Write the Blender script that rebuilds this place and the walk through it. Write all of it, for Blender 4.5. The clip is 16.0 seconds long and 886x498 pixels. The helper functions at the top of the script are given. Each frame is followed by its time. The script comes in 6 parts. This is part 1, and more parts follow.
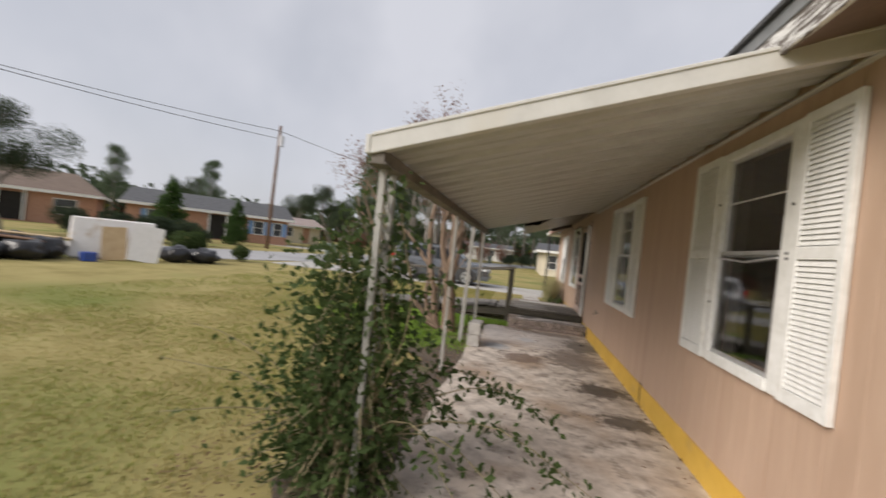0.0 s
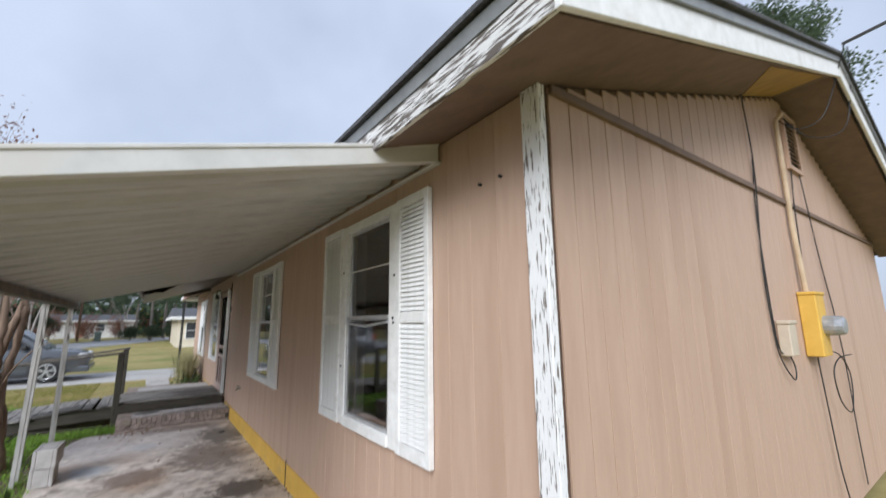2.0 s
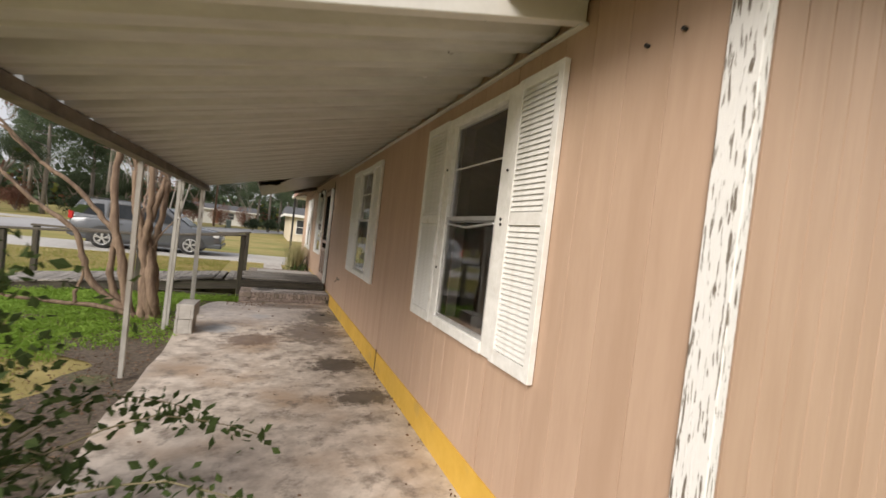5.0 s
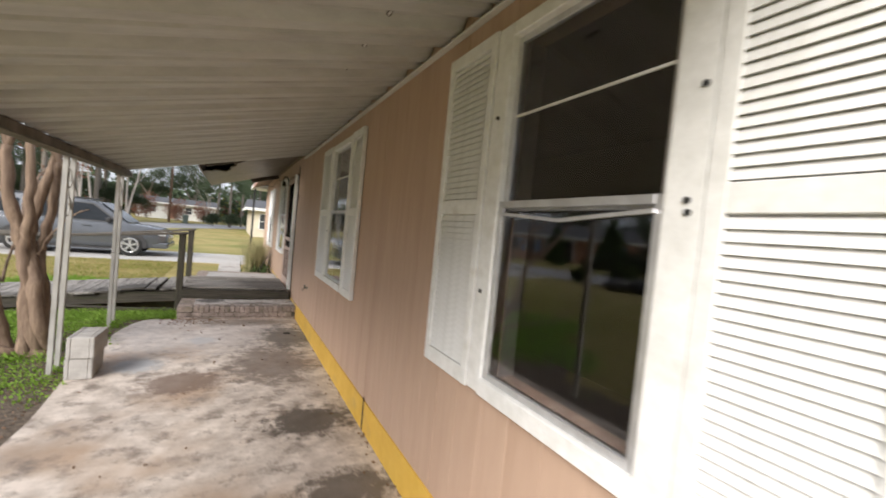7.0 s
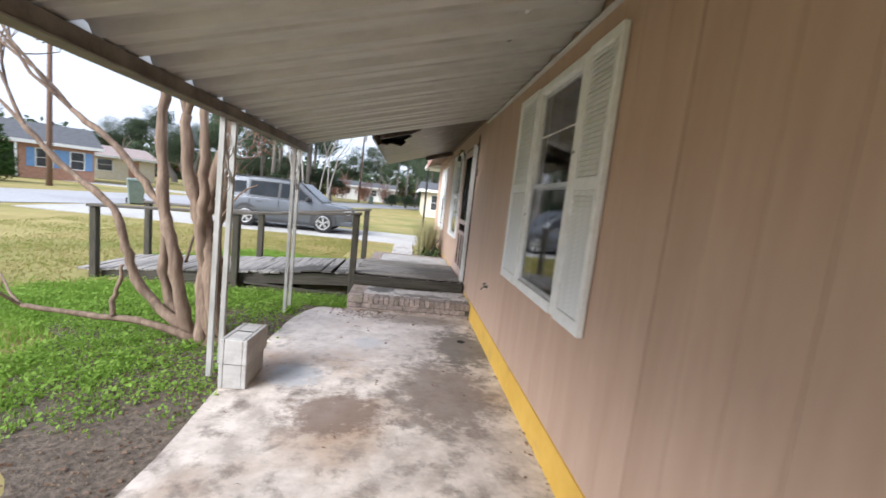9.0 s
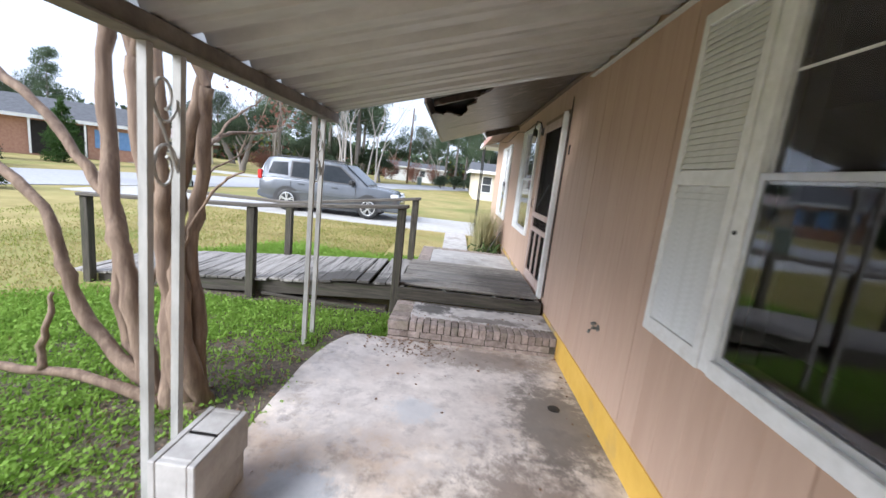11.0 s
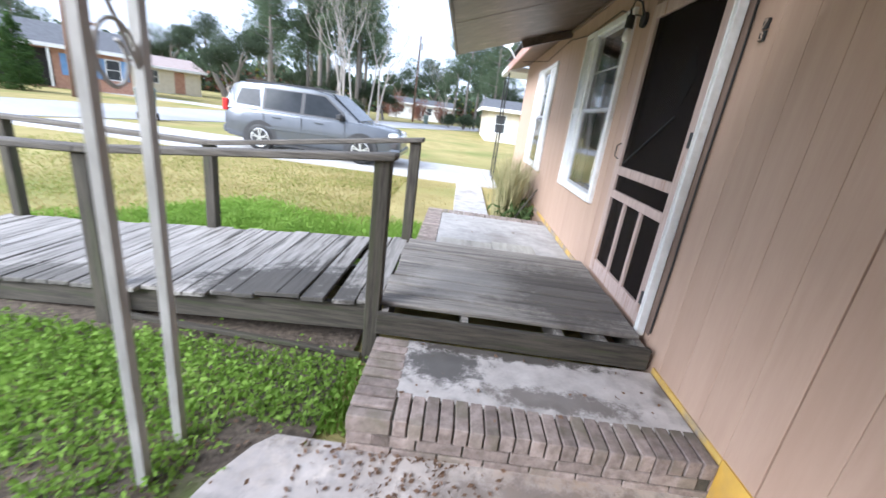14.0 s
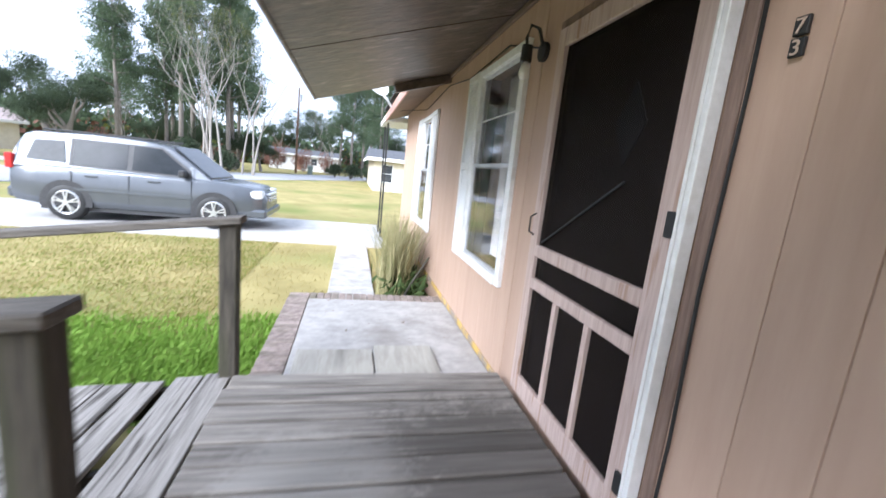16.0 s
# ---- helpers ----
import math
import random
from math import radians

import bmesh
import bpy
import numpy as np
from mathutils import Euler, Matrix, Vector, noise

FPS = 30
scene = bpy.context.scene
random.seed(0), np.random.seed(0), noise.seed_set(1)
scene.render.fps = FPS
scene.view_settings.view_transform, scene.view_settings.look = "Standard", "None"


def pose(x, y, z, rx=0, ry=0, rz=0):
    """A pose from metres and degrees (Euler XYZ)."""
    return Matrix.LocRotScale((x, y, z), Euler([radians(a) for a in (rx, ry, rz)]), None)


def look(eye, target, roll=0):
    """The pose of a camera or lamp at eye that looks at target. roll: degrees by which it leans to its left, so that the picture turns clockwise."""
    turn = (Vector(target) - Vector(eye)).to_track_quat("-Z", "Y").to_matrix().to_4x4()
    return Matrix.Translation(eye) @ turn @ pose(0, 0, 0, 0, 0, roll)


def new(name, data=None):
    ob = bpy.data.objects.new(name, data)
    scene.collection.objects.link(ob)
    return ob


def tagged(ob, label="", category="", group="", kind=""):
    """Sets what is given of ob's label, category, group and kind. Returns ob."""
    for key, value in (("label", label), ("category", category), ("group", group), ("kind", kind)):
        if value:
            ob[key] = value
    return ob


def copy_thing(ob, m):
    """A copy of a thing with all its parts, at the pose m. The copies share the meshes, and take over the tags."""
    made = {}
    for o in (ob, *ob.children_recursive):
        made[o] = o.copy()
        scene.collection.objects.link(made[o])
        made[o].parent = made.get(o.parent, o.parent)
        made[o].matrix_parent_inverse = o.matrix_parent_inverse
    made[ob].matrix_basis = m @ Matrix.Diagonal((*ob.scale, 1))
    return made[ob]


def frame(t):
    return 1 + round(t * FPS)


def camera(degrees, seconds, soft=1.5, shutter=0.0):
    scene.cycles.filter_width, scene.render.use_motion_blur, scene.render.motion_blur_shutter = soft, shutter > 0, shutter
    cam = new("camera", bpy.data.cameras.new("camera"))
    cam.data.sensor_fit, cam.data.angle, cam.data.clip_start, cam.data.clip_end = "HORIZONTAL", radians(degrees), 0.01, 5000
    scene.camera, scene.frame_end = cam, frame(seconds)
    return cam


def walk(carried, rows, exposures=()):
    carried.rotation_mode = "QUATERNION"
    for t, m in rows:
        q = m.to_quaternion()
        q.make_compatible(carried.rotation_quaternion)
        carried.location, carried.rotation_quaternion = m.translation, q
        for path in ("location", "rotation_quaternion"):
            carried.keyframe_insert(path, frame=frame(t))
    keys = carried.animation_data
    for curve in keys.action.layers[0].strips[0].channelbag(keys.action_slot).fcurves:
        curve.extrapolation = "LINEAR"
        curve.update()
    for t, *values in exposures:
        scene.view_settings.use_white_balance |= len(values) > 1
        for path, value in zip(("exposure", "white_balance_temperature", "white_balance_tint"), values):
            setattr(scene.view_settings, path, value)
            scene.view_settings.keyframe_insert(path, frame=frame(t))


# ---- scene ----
cam = camera(95.4, 16.0, shutter=0.5)

PATH = [
    (0, (0.006, 0.009, 1.542), (-0.379, 1.972, 1.534), 6.3),
    (0.5, (-0.017, 0.168, 1.526), (0.084, 2.166, 1.509), 7.1),
    (1, (0.047, 0.239, 1.536), (0.673, 2.138, 1.579), 5.4),
    (1.5, (0.149, 0.257, 1.631), (1.13, 1.992, 1.804), 2.1),
    (2, (0.184, 0.256, 1.693), (1.329, 1.857, 2.047), -0.7),
    (2.5, (0.172, 0.234, 1.752), (1.325, 1.787, 2.259), -2.6),
    (3, (0.164, 0.231, 1.764), (1.212, 1.852, 2.285), -2.1),
    (3.5, (0.088, 0.228, 1.735), (0.978, 1.969, 2.157), 0.2),
    (4, (-0.002, 0.215, 1.649), (0.771, 2.044, 1.885), 3.0),
    (4.5, (0.072, 0.361, 1.572), (0.831, 2.211, 1.618), 5.3),
    (4.7, (0.147, 0.451, 1.562), (0.918, 2.297, 1.548), 6.0),
    (6.8, (0.479, 1.869, 1.566), (1.46, 3.609, 1.468), 5.8),
    (7, (0.484, 2.009, 1.578), (1.416, 3.777, 1.509), 5.5),
    (7.5, (0.527, 2.374, 1.636), (1.326, 4.207, 1.574), 5.3),
    (8, (0.519, 2.802, 1.594), (1.114, 4.707, 1.46), 5.6),
    (8.5, (0.606, 3.238, 1.563), (0.943, 5.202, 1.39), 6.1),
    (9, (0.532, 3.621, 1.538), (0.726, 5.598, 1.3), 6.3),
    (9.2, (0.502, 3.775, 1.534), (0.63, 5.754, 1.269), 6.3),
    (11.3, (0.287, 5.42, 1.597), (0.258, 7.383, 1.213), 6.5),
    (11.5, (0.236, 5.583, 1.59), (0.211, 7.543, 1.19), 6.9),
    (12, (0.262, 5.953, 1.585), (0.156, 7.911, 1.189), 6.7),
    (12.5, (0.235, 6.321, 1.542), (0.105, 8.273, 1.123), 6.8),
    (13, (0.245, 6.713, 1.527), (0.084, 8.65, 1.056), 6.7),
    (13.5, (0.255, 7.08, 1.512), (0.089, 8.995, 0.96), 7.1),
    (14, (0.205, 7.421, 1.464), (0.186, 9.319, 0.832), 7.5),
    (14.5, (0.285, 7.745, 1.493), (0.423, 9.624, 0.823), 8.0),
    (15, (0.26, 8.065, 1.455), (0.499, 9.95, 0.828), 7.7),
    (15.5, (0.263, 8.341, 1.56), (0.639, 10.239, 1.054), 7.3),
    (16, (0.441, 8.657, 1.574), (0.898, 10.571, 1.215), 6.0),
]
EXPOSURES = [(0, -0.1, 6900, 12), (1, 0.03, 6900, 12), (1.5, 0.0, 6300, 10), (2.5, 0.05, 5750, 10), (3, -0.05, 5700, 10), (3.5, -0.1, 5950, 10), (4, -0.05, 6400, 10), (4.5, 0.0, 7200, 12),
             (7, 0.5, 6600, 11), (7.5, 0.65, 7300, 12), (8, 0.92, 7200, 12), (8.5, 0.93, 6100, 11), (9, 0.86, 6000, 11), (12.5, 1.17, 5650, 11), (16, 1.36, 5600, 11)]
walk(cam, [(t, look(eye, target, roll)) for t, eye, target, roll in PATH], EXPOSURES)

# ---- light ----
world = bpy.data.worlds.new("world")
scene.world = world
world.use_nodes = True
wn = world.node_tree.nodes
sky = wn.new("ShaderNodeTexSky")
sky.sky_type, sky.sun_disc = "NISHITA", False
sky.sun_elevation, sky.sun_rotation = radians(32), radians(228)
sky.air_density, sky.dust_density, sky.ozone_density = 1.0, 3.0, 1.0
# a thin overcast: the sky's blue is mostly veiled by pale cloud
veil_map = wn.new("ShaderNodeTexCoord")
veil_noise = wn.new("ShaderNodeTexNoise")
veil_noise.inputs["Scale"].default_value, veil_noise.inputs["Detail"].default_value = 2.2, 4
veil_ramp = wn.new("ShaderNodeValToRGB")
veil_ramp.color_ramp.elements[0].position, veil_ramp.color_ramp.elements[0].color = 0.3, (0.62, 0.62, 0.62, 1)
veil_ramp.color_ramp.elements[1].position, veil_ramp.color_ramp.elements[1].color = 0.65, (0.93, 0.93, 0.93, 1)
veil = wn.new("ShaderNodeMixRGB")
veil.inputs["Color2"].default_value = (7.2, 7.65, 8.7, 1)
wl = world.node_tree.links
wl.new(veil_map.outputs["Generated"], veil_noise.inputs["Vector"])
wl.new(veil_noise.outputs["Fac"], veil_ramp.inputs["Fac"])
wl.new(veil_ramp.outputs["Color"], veil.inputs["Fac"])
wl.new(sky.outputs["Color"], veil.inputs["Color1"])
wl.new(veil.outputs["Color"], wn["Background"].inputs["Color"])
wn["Background"].inputs["Strength"].default_value = 0.1
sun_data = bpy.data.lights.new("sun", "SUN")
sun_data.energy, sun_data.angle, sun_data.color = 3.6, radians(36), (1.0, 0.965, 0.92)
sun = new("sun", sun_data)
sun.matrix_world = look((0, 0, 30), Vector((0, 0, 30)) + Vector((0.62, 0.55, -0.52)))


# ---- materials ----
def mat(name, ca, cb, scale=8.0, rough=0.7, bump=0.15, stretch=(1, 1, 1), stain=None, stain_scale=0.6,
        stain_at=(0.5, 0.7), metal=0.0, spread=(0.35, 0.65), vary=0.0, spec=0.5, stain2=None,
        spots=()):
    """Two colours mixed by fine noise, a third by broad stains, relief from the fine noise."""
    m = bpy.data.materials.new(name)
    m.use_nodes = True
    nt, n, l = m.node_tree, m.node_tree.nodes, m.node_tree.links
    b = n["Principled BSDF"]
    tc, info = n.new("ShaderNodeTexCoord"), n.new("ShaderNodeObjectInfo")
    off = n.new("ShaderNodeVectorMath")
    off.operation = "MULTIPLY_ADD"
    off.inputs[1].default_value = stretch
    shift = n.new("ShaderNodeMath")
    shift.operation, shift.inputs[1].default_value = "MULTIPLY", 37.0 if vary else 0.0
    l.new(info.outputs["Random"], shift.inputs[0])
    l.new(tc.outputs["Object"], off.inputs[0])
    l.new(shift.outputs[0], off.inputs[2])
    n1 = n.new("ShaderNodeTexNoise")
    n1.inputs["Scale"].default_value, n1.inputs["Detail"].default_value = scale, 6
    n1.inputs["Roughness"].default_value = 0.65
    l.new(off.outputs[0], n1.inputs["Vector"])
    r1 = n.new("ShaderNodeValToRGB")
    r1.color_ramp.elements[0].position, r1.color_ramp.elements[1].position = spread
    r1.color_ramp.elements[0].color, r1.color_ramp.elements[1].color = (*ca, 1), (*cb, 1)
    l.new(n1.outputs["Fac"], r1.inputs["Fac"])
    col = r1.outputs["Color"]
    if stain:
        n2 = n.new("ShaderNodeTexNoise")
        n2.inputs["Scale"].default_value, n2.inputs["Detail"].default_value = stain_scale, 5
        l.new(off.outputs[0], n2.inputs["Vector"])
        r2 = n.new("ShaderNodeValToRGB")
        r2.color_ramp.elements[0].position, r2.color_ramp.elements[1].position = stain_at
        l.new(n2.outputs["Fac"], r2.inputs["Fac"])
        mx = n.new("ShaderNodeMixRGB")
        mx.inputs["Color2"].default_value = (*stain, 1)
        l.new(r2.outputs["Color"], mx.inputs["Fac"])
        l.new(col, mx.inputs["Color1"])
        col = mx.outputs["Color"]
    if stain2:
        n3 = n.new("ShaderNodeTexNoise")
        n3.inputs["Scale"].default_value, n3.inputs["Detail"].default_value = stain2[1], 8
        n3.inputs["Roughness"].default_value = 0.7
        l.new(off.outputs[0], n3.inputs["Vector"])
        r3 = n.new("ShaderNodeValToRGB")
        r3.color_ramp.elements[0].position, r3.color_ramp.elements[1].position = stain2[2]
        l.new(n3.outputs["Fac"], r3.inputs["Fac"])
        mx = n.new("ShaderNodeMixRGB")
        mx.inputs["Color2"].default_value = (*stain2[0], 1)
        l.new(r3.outputs["Color"], mx.inputs["Fac"])
        l.new(col, mx.inputs["Color1"])
        col = mx.outputs["Color"]
    for cx, cy, rx, ry, tone, amount in spots:
        # a blotch with a ragged edge lying at one place of the surface
        raw = n.new("ShaderNodeVectorMath")
        raw.operation = "SUBTRACT"
        raw.inputs[1].default_value = (cx, cy, 0)
        l.new(tc.outputs["Object"], raw.inputs[0])
        flat = n.new("ShaderNodeVectorMath")
        flat.operation = "MULTIPLY"
        flat.inputs[1].default_value = (1 / rx, 1 / ry, 0)
        l.new(raw.outputs[0], flat.inputs[0])
        far = n.new("ShaderNodeVectorMath")
        far.operation = "LENGTH"
        l.new(flat.outputs[0], far.inputs[0])
        rag = n.new("ShaderNodeTexNoise")
        rag.inputs["Scale"].default_value, rag.inputs["Detail"].default_value = (6.5 if min(rx, ry) > 0.3 else 12), 10
        rag.inputs["Roughness"].default_value = 0.8
        l.new(tc.outputs["Object"], rag.inputs["Vector"])
        mad = n.new("ShaderNodeMath")
        mad.operation, mad.inputs[1].default_value = "MULTIPLY_ADD", 2.6
        l.new(rag.outputs["Fac"], mad.inputs[0])
        l.new(far.outputs["Value"], mad.inputs[2])
        edge = n.new("ShaderNodeMapRange")
        edge.inputs["From Min"].default_value, edge.inputs["From Max"].default_value = 2.2, 1.85
        edge.inputs["To Max"].default_value = amount
        l.new(mad.outputs[0], edge.inputs["Value"])
        mx = n.new("ShaderNodeMixRGB")
        mx.inputs["Color2"].default_value = (*tone, 1)
        l.new(edge.outputs[0], mx.inputs["Fac"])
        l.new(col, mx.inputs["Color1"])
        col = mx.outputs["Color"]
    if vary:
        hs = n.new("ShaderNodeHueSaturation")
        mr = n.new("ShaderNodeMapRange")
        mr.inputs["To Min"].default_value, mr.inputs["To Max"].default_value = 1 - vary, 1 + vary
        l.new(info.outputs["Random"], mr.inputs["Value"])
        l.new(mr.outputs[0], hs.inputs["Value"])
        l.new(col, hs.inputs["Color"])
        col = hs.outputs["Color"]
    l.new(col, b.inputs["Base Color"])
    b.inputs["Roughness"].default_value, b.inputs["Metallic"].default_value = rough, metal
    b.inputs["Specular IOR Level"].default_value = spec
    if bump:
        bp = n.new("ShaderNodeBump")
        bp.inputs["Strength"].default_value, bp.inputs["Distance"].default_value = bump, 0.02
        l.new(n1.outputs["Fac"], bp.inputs["Height"])
        l.new(bp.outputs[0], b.inputs["Normal"])
    return m


def glass(name, tint=(1, 1, 1), alpha=None):
    m = bpy.data.materials.new(name)
    m.use_nodes = True
    b = m.node_tree.nodes["Principled BSDF"]
    b.inputs["Base Color"].default_value = (*tint, 1)
    b.inputs["Roughness"].default_value = 0.03
    b.inputs["IOR"].default_value = 1.5
    if alpha is None:
        b.inputs["Transmission Weight"].default_value = 1.0
    else:
        b.inputs["Alpha"].default_value = alpha
        b.inputs["Roughness"].default_value = 0.6
    return m


SIDING = mat("painted_siding", (0.465, 0.325, 0.24), (0.51, 0.362, 0.272), 3.0, 0.6, 0.05, (6, 6, 0.7),
             (0.42, 0.285, 0.205), 0.35, (0.52, 0.78), vary=0.015, spec=0.35)
WALLBACK = mat("wall_core", (0.10, 0.065, 0.045), (0.14, 0.09, 0.065), 6, 0.9, 0.1)
WHITE = mat("white_paint", (0.70, 0.70, 0.68), (0.82, 0.82, 0.81), 14, 0.5, 0.05, stain=(0.55, 0.52, 0.47),
            stain_scale=5, stain_at=(0.62, 0.8))
PEEL = mat("peeling_white_paint", (0.78, 0.78, 0.78), (0.84, 0.84, 0.84), 9, 0.7, 0.3, (24, 24, 2.2),
           (0.17, 0.145, 0.12), 5.0, (0.565, 0.61))
PEELH = mat("flaking_eave_paint", (0.66, 0.65, 0.63), (0.78, 0.78, 0.77), 9, 0.75, 0.4, (20, 1.6, 20),
            (0.12, 0.10, 0.085), 5.0, (0.46, 0.54))
YELLOW = mat("yellow_paint", (0.60, 0.36, 0.055), (0.68, 0.43, 0.08), 5, 0.6, 0.1, stain=(0.46, 0.30, 0.10),
             stain_scale=3, stain_at=(0.58, 0.75))
# real stains, plus blue-grey blotches that put a wet sheen into the colour
SLAB = mat("stained_sheen_concrete", (0.40, 0.345, 0.30), (0.66, 0.59, 0.53), 5, 0.55, 0.12, stain=(0.42, 0.315, 0.235),
           stain_scale=1.3, stain_at=(0.50, 0.68), spread=(0.36, 0.62), stain2=((0.20, 0.165, 0.14), 4.8, (0.51, 0.67)),
           spots=((0.3, 8.1, 1.5, 1.3, (0.42, 0.395, 0.40), 0.45), (1.15, 5.25, 0.42, 0.34, (0.075, 0.062, 0.05), 0.9), (1.22, 4.32, 0.40, 0.24, (0.085, 0.07, 0.055), 0.85),
                  (0.18, 6.3, 0.45, 0.36, (0.16, 0.105, 0.075), 0.8), (0.95, 6.7, 0.55, 0.8, (0.17, 0.135, 0.115), 0.75), (1.25, 7.75, 0.42, 0.7, (0.13, 0.115, 0.10), 0.85),
                  (0.8, 8.6, 0.8, 0.26, (0.17, 0.135, 0.11), 0.6), (-0.25, 6.85, 0.26, 0.28, (0.42, 0.45, 0.49), 0.7), (0.25, 7.7, 0.22, 0.2, (0.40, 0.42, 0.45), 0.6)))
CONC = mat("pale_concrete", (0.33, 0.315, 0.30), (0.47, 0.455, 0.435), 7, 0.8, 0.15, stain=(0.22, 0.20, 0.175),
           stain_scale=1.6, stain_at=(0.52, 0.72))
DIRTCONC = mat("mossy_concrete", (0.38, 0.35, 0.33), (0.58, 0.545, 0.52), 6, 0.8, 0.2, stain=(0.20, 0.18, 0.165),
               stain_scale=2.4, stain_at=(0.54, 0.64), spots=((0.26, 9.3, 0.28, 0.22, (0.085, 0.08, 0.075), 0.9), (0.85, 9.12, 0.5, 0.1, (0.14, 0.12, 0.105), 0.8), (0.6, 9.47, 0.8, 0.08, (0.07, 0.06, 0.05), 0.9)))
BRICK = mat("weathered_brick", (0.19, 0.15, 0.13), (0.36, 0.295, 0.265), 18, 0.85, 0.3, stain=(0.16, 0.14, 0.10),
            stain_scale=4, stain_at=(0.5, 0.7), vary=0.2)
MORTAR = mat("old_mortar", (0.05, 0.045, 0.035), (0.10, 0.09, 0.07), 20, 0.95, 0.3)
DECK = mat("weathered_deck_wood", (0.15, 0.135, 0.12), (0.30, 0.275, 0.245), 4, 0.75, 0.25, (0.7, 14, 14),
           (0.075, 0.066, 0.056), 1.5, (0.52, 0.70), vary=0.14,
           spots=((1.15, 10.1, 0.7, 0.7, (0.085, 0.075, 0.065), 0.7), (0.35, 10.1, 0.45, 0.4, (0.33, 0.31, 0.285), 0.5)))
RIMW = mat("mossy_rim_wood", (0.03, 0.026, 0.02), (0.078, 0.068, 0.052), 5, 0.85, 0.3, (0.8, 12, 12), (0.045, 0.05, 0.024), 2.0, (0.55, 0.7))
RAMPW = mat("weathered_ramp_wood", (0.19, 0.175, 0.157), (0.36, 0.335, 0.31), 4, 0.8, 0.25, (14, 0.7, 14),
            (0.06, 0.052, 0.043), 2.2, (0.54, 0.66), vary=0.12,
            spots=((-0.8, 9.75, 0.75, 0.5, (0.045, 0.04, 0.034), 0.9), (-2.3, 9.7, 0.6, 0.3, (0.05, 0.045, 0.038), 0.7)))
POSTW = mat("weathered_post_wood", (0.028, 0.024, 0.018), (0.085, 0.074, 0.056), 5, 0.85, 0.3, (12, 12, 0.8), (0.05, 0.055, 0.025), 1.5, (0.5, 0.7), vary=0.12)
RAILW = mat("weathered_rail_wood", (0.065, 0.056, 0.046), (0.155, 0.138, 0.117), 5, 0.85, 0.3, (0.8, 12, 12), vary=0.12)
DOORW = mat("worn_pink_paint_on_wood", (0.43, 0.32, 0.27), (0.56, 0.44, 0.39), 5, 0.7, 0.2, (10, 10, 0.8),
            (0.32, 0.18, 0.10), 3.0, (0.58, 0.72))
ALU = mat("dull_aluminium", (0.55, 0.55, 0.56), (0.70, 0.70, 0.72), 12, 0.4, 0.04, metal=0.7)
AWNING = mat("dirty_white_metal", (0.40, 0.395, 0.37), (0.53, 0.525, 0.495), 2.5, 0.42, 0.03, (1, 3, 1),
             (0.24, 0.225, 0.205), 0.8, (0.5, 0.75))
AWNEDGE = mat("white_metal_trim", (0.52, 0.515, 0.49), (0.62, 0.615, 0.59), 4, 0.4, 0.03, stain=(0.5, 0.47, 0.41),
              stain_scale=2, stain_at=(0.6, 0.8))
IRON = mat("old_painted_metal_post", (0.28, 0.275, 0.255), (0.43, 0.42, 0.40), 10, 0.5, 0.1, (1, 1, 0.3),
           (0.25, 0.21, 0.17), 3, (0.55, 0.75))
BEAM = mat("dirty_beam_metal", (0.10, 0.085, 0.07), (0.20, 0.175, 0.145), 6, 0.6, 0.1)
SOFFIT = mat("brown_soffit_plywood", (0.155, 0.105, 0.078), (0.205, 0.14, 0.105), 3, 0.7, 0.1, (2, 2, 2),
             (0.15, 0.10, 0.075), 1.0, (0.55, 0.75))
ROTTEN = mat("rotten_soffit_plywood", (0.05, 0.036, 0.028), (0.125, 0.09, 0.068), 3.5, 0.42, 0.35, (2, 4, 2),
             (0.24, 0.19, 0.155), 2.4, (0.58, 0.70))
FASCIA2 = mat("reddish_fascia_paint", (0.42, 0.24, 0.19), (0.50, 0.31, 0.26), 4, 0.65, 0.1, (1, 1, 1))
SHINGLE = mat("dark_shingles", (0.035, 0.035, 0.037), (0.09, 0.09, 0.092), 40, 0.95, 0.4, vary=0.2)
DRIP = mat("grey_drip_metal", (0.20, 0.21, 0.22), (0.28, 0.29, 0.30), 8, 0.5, 0.05)
# near-black colour that stands for shade in rooms, gaps and holes
DARK = mat("shade_black", (0.014, 0.012, 0.011), (0.022, 0.02, 0.018), 3, 0.9, 0.0)
INNERDOOR = mat("dark_brown_door_paint", (0.085, 0.05, 0.035), (0.12, 0.075, 0.055), 5, 0.5, 0.05)
BLACK = mat("black_rubber", (0.012, 0.012, 0.012), (0.022, 0.022, 0.022), 20, 0.6, 0.05)
GLASS = glass("window_glass")
SCREEN = glass("insect_screen", (0.016, 0.013, 0.012), 0.6)
SCREEN.node_tree.nodes["Principled BSDF"].inputs["Specular IOR Level"].default_value = 0.05


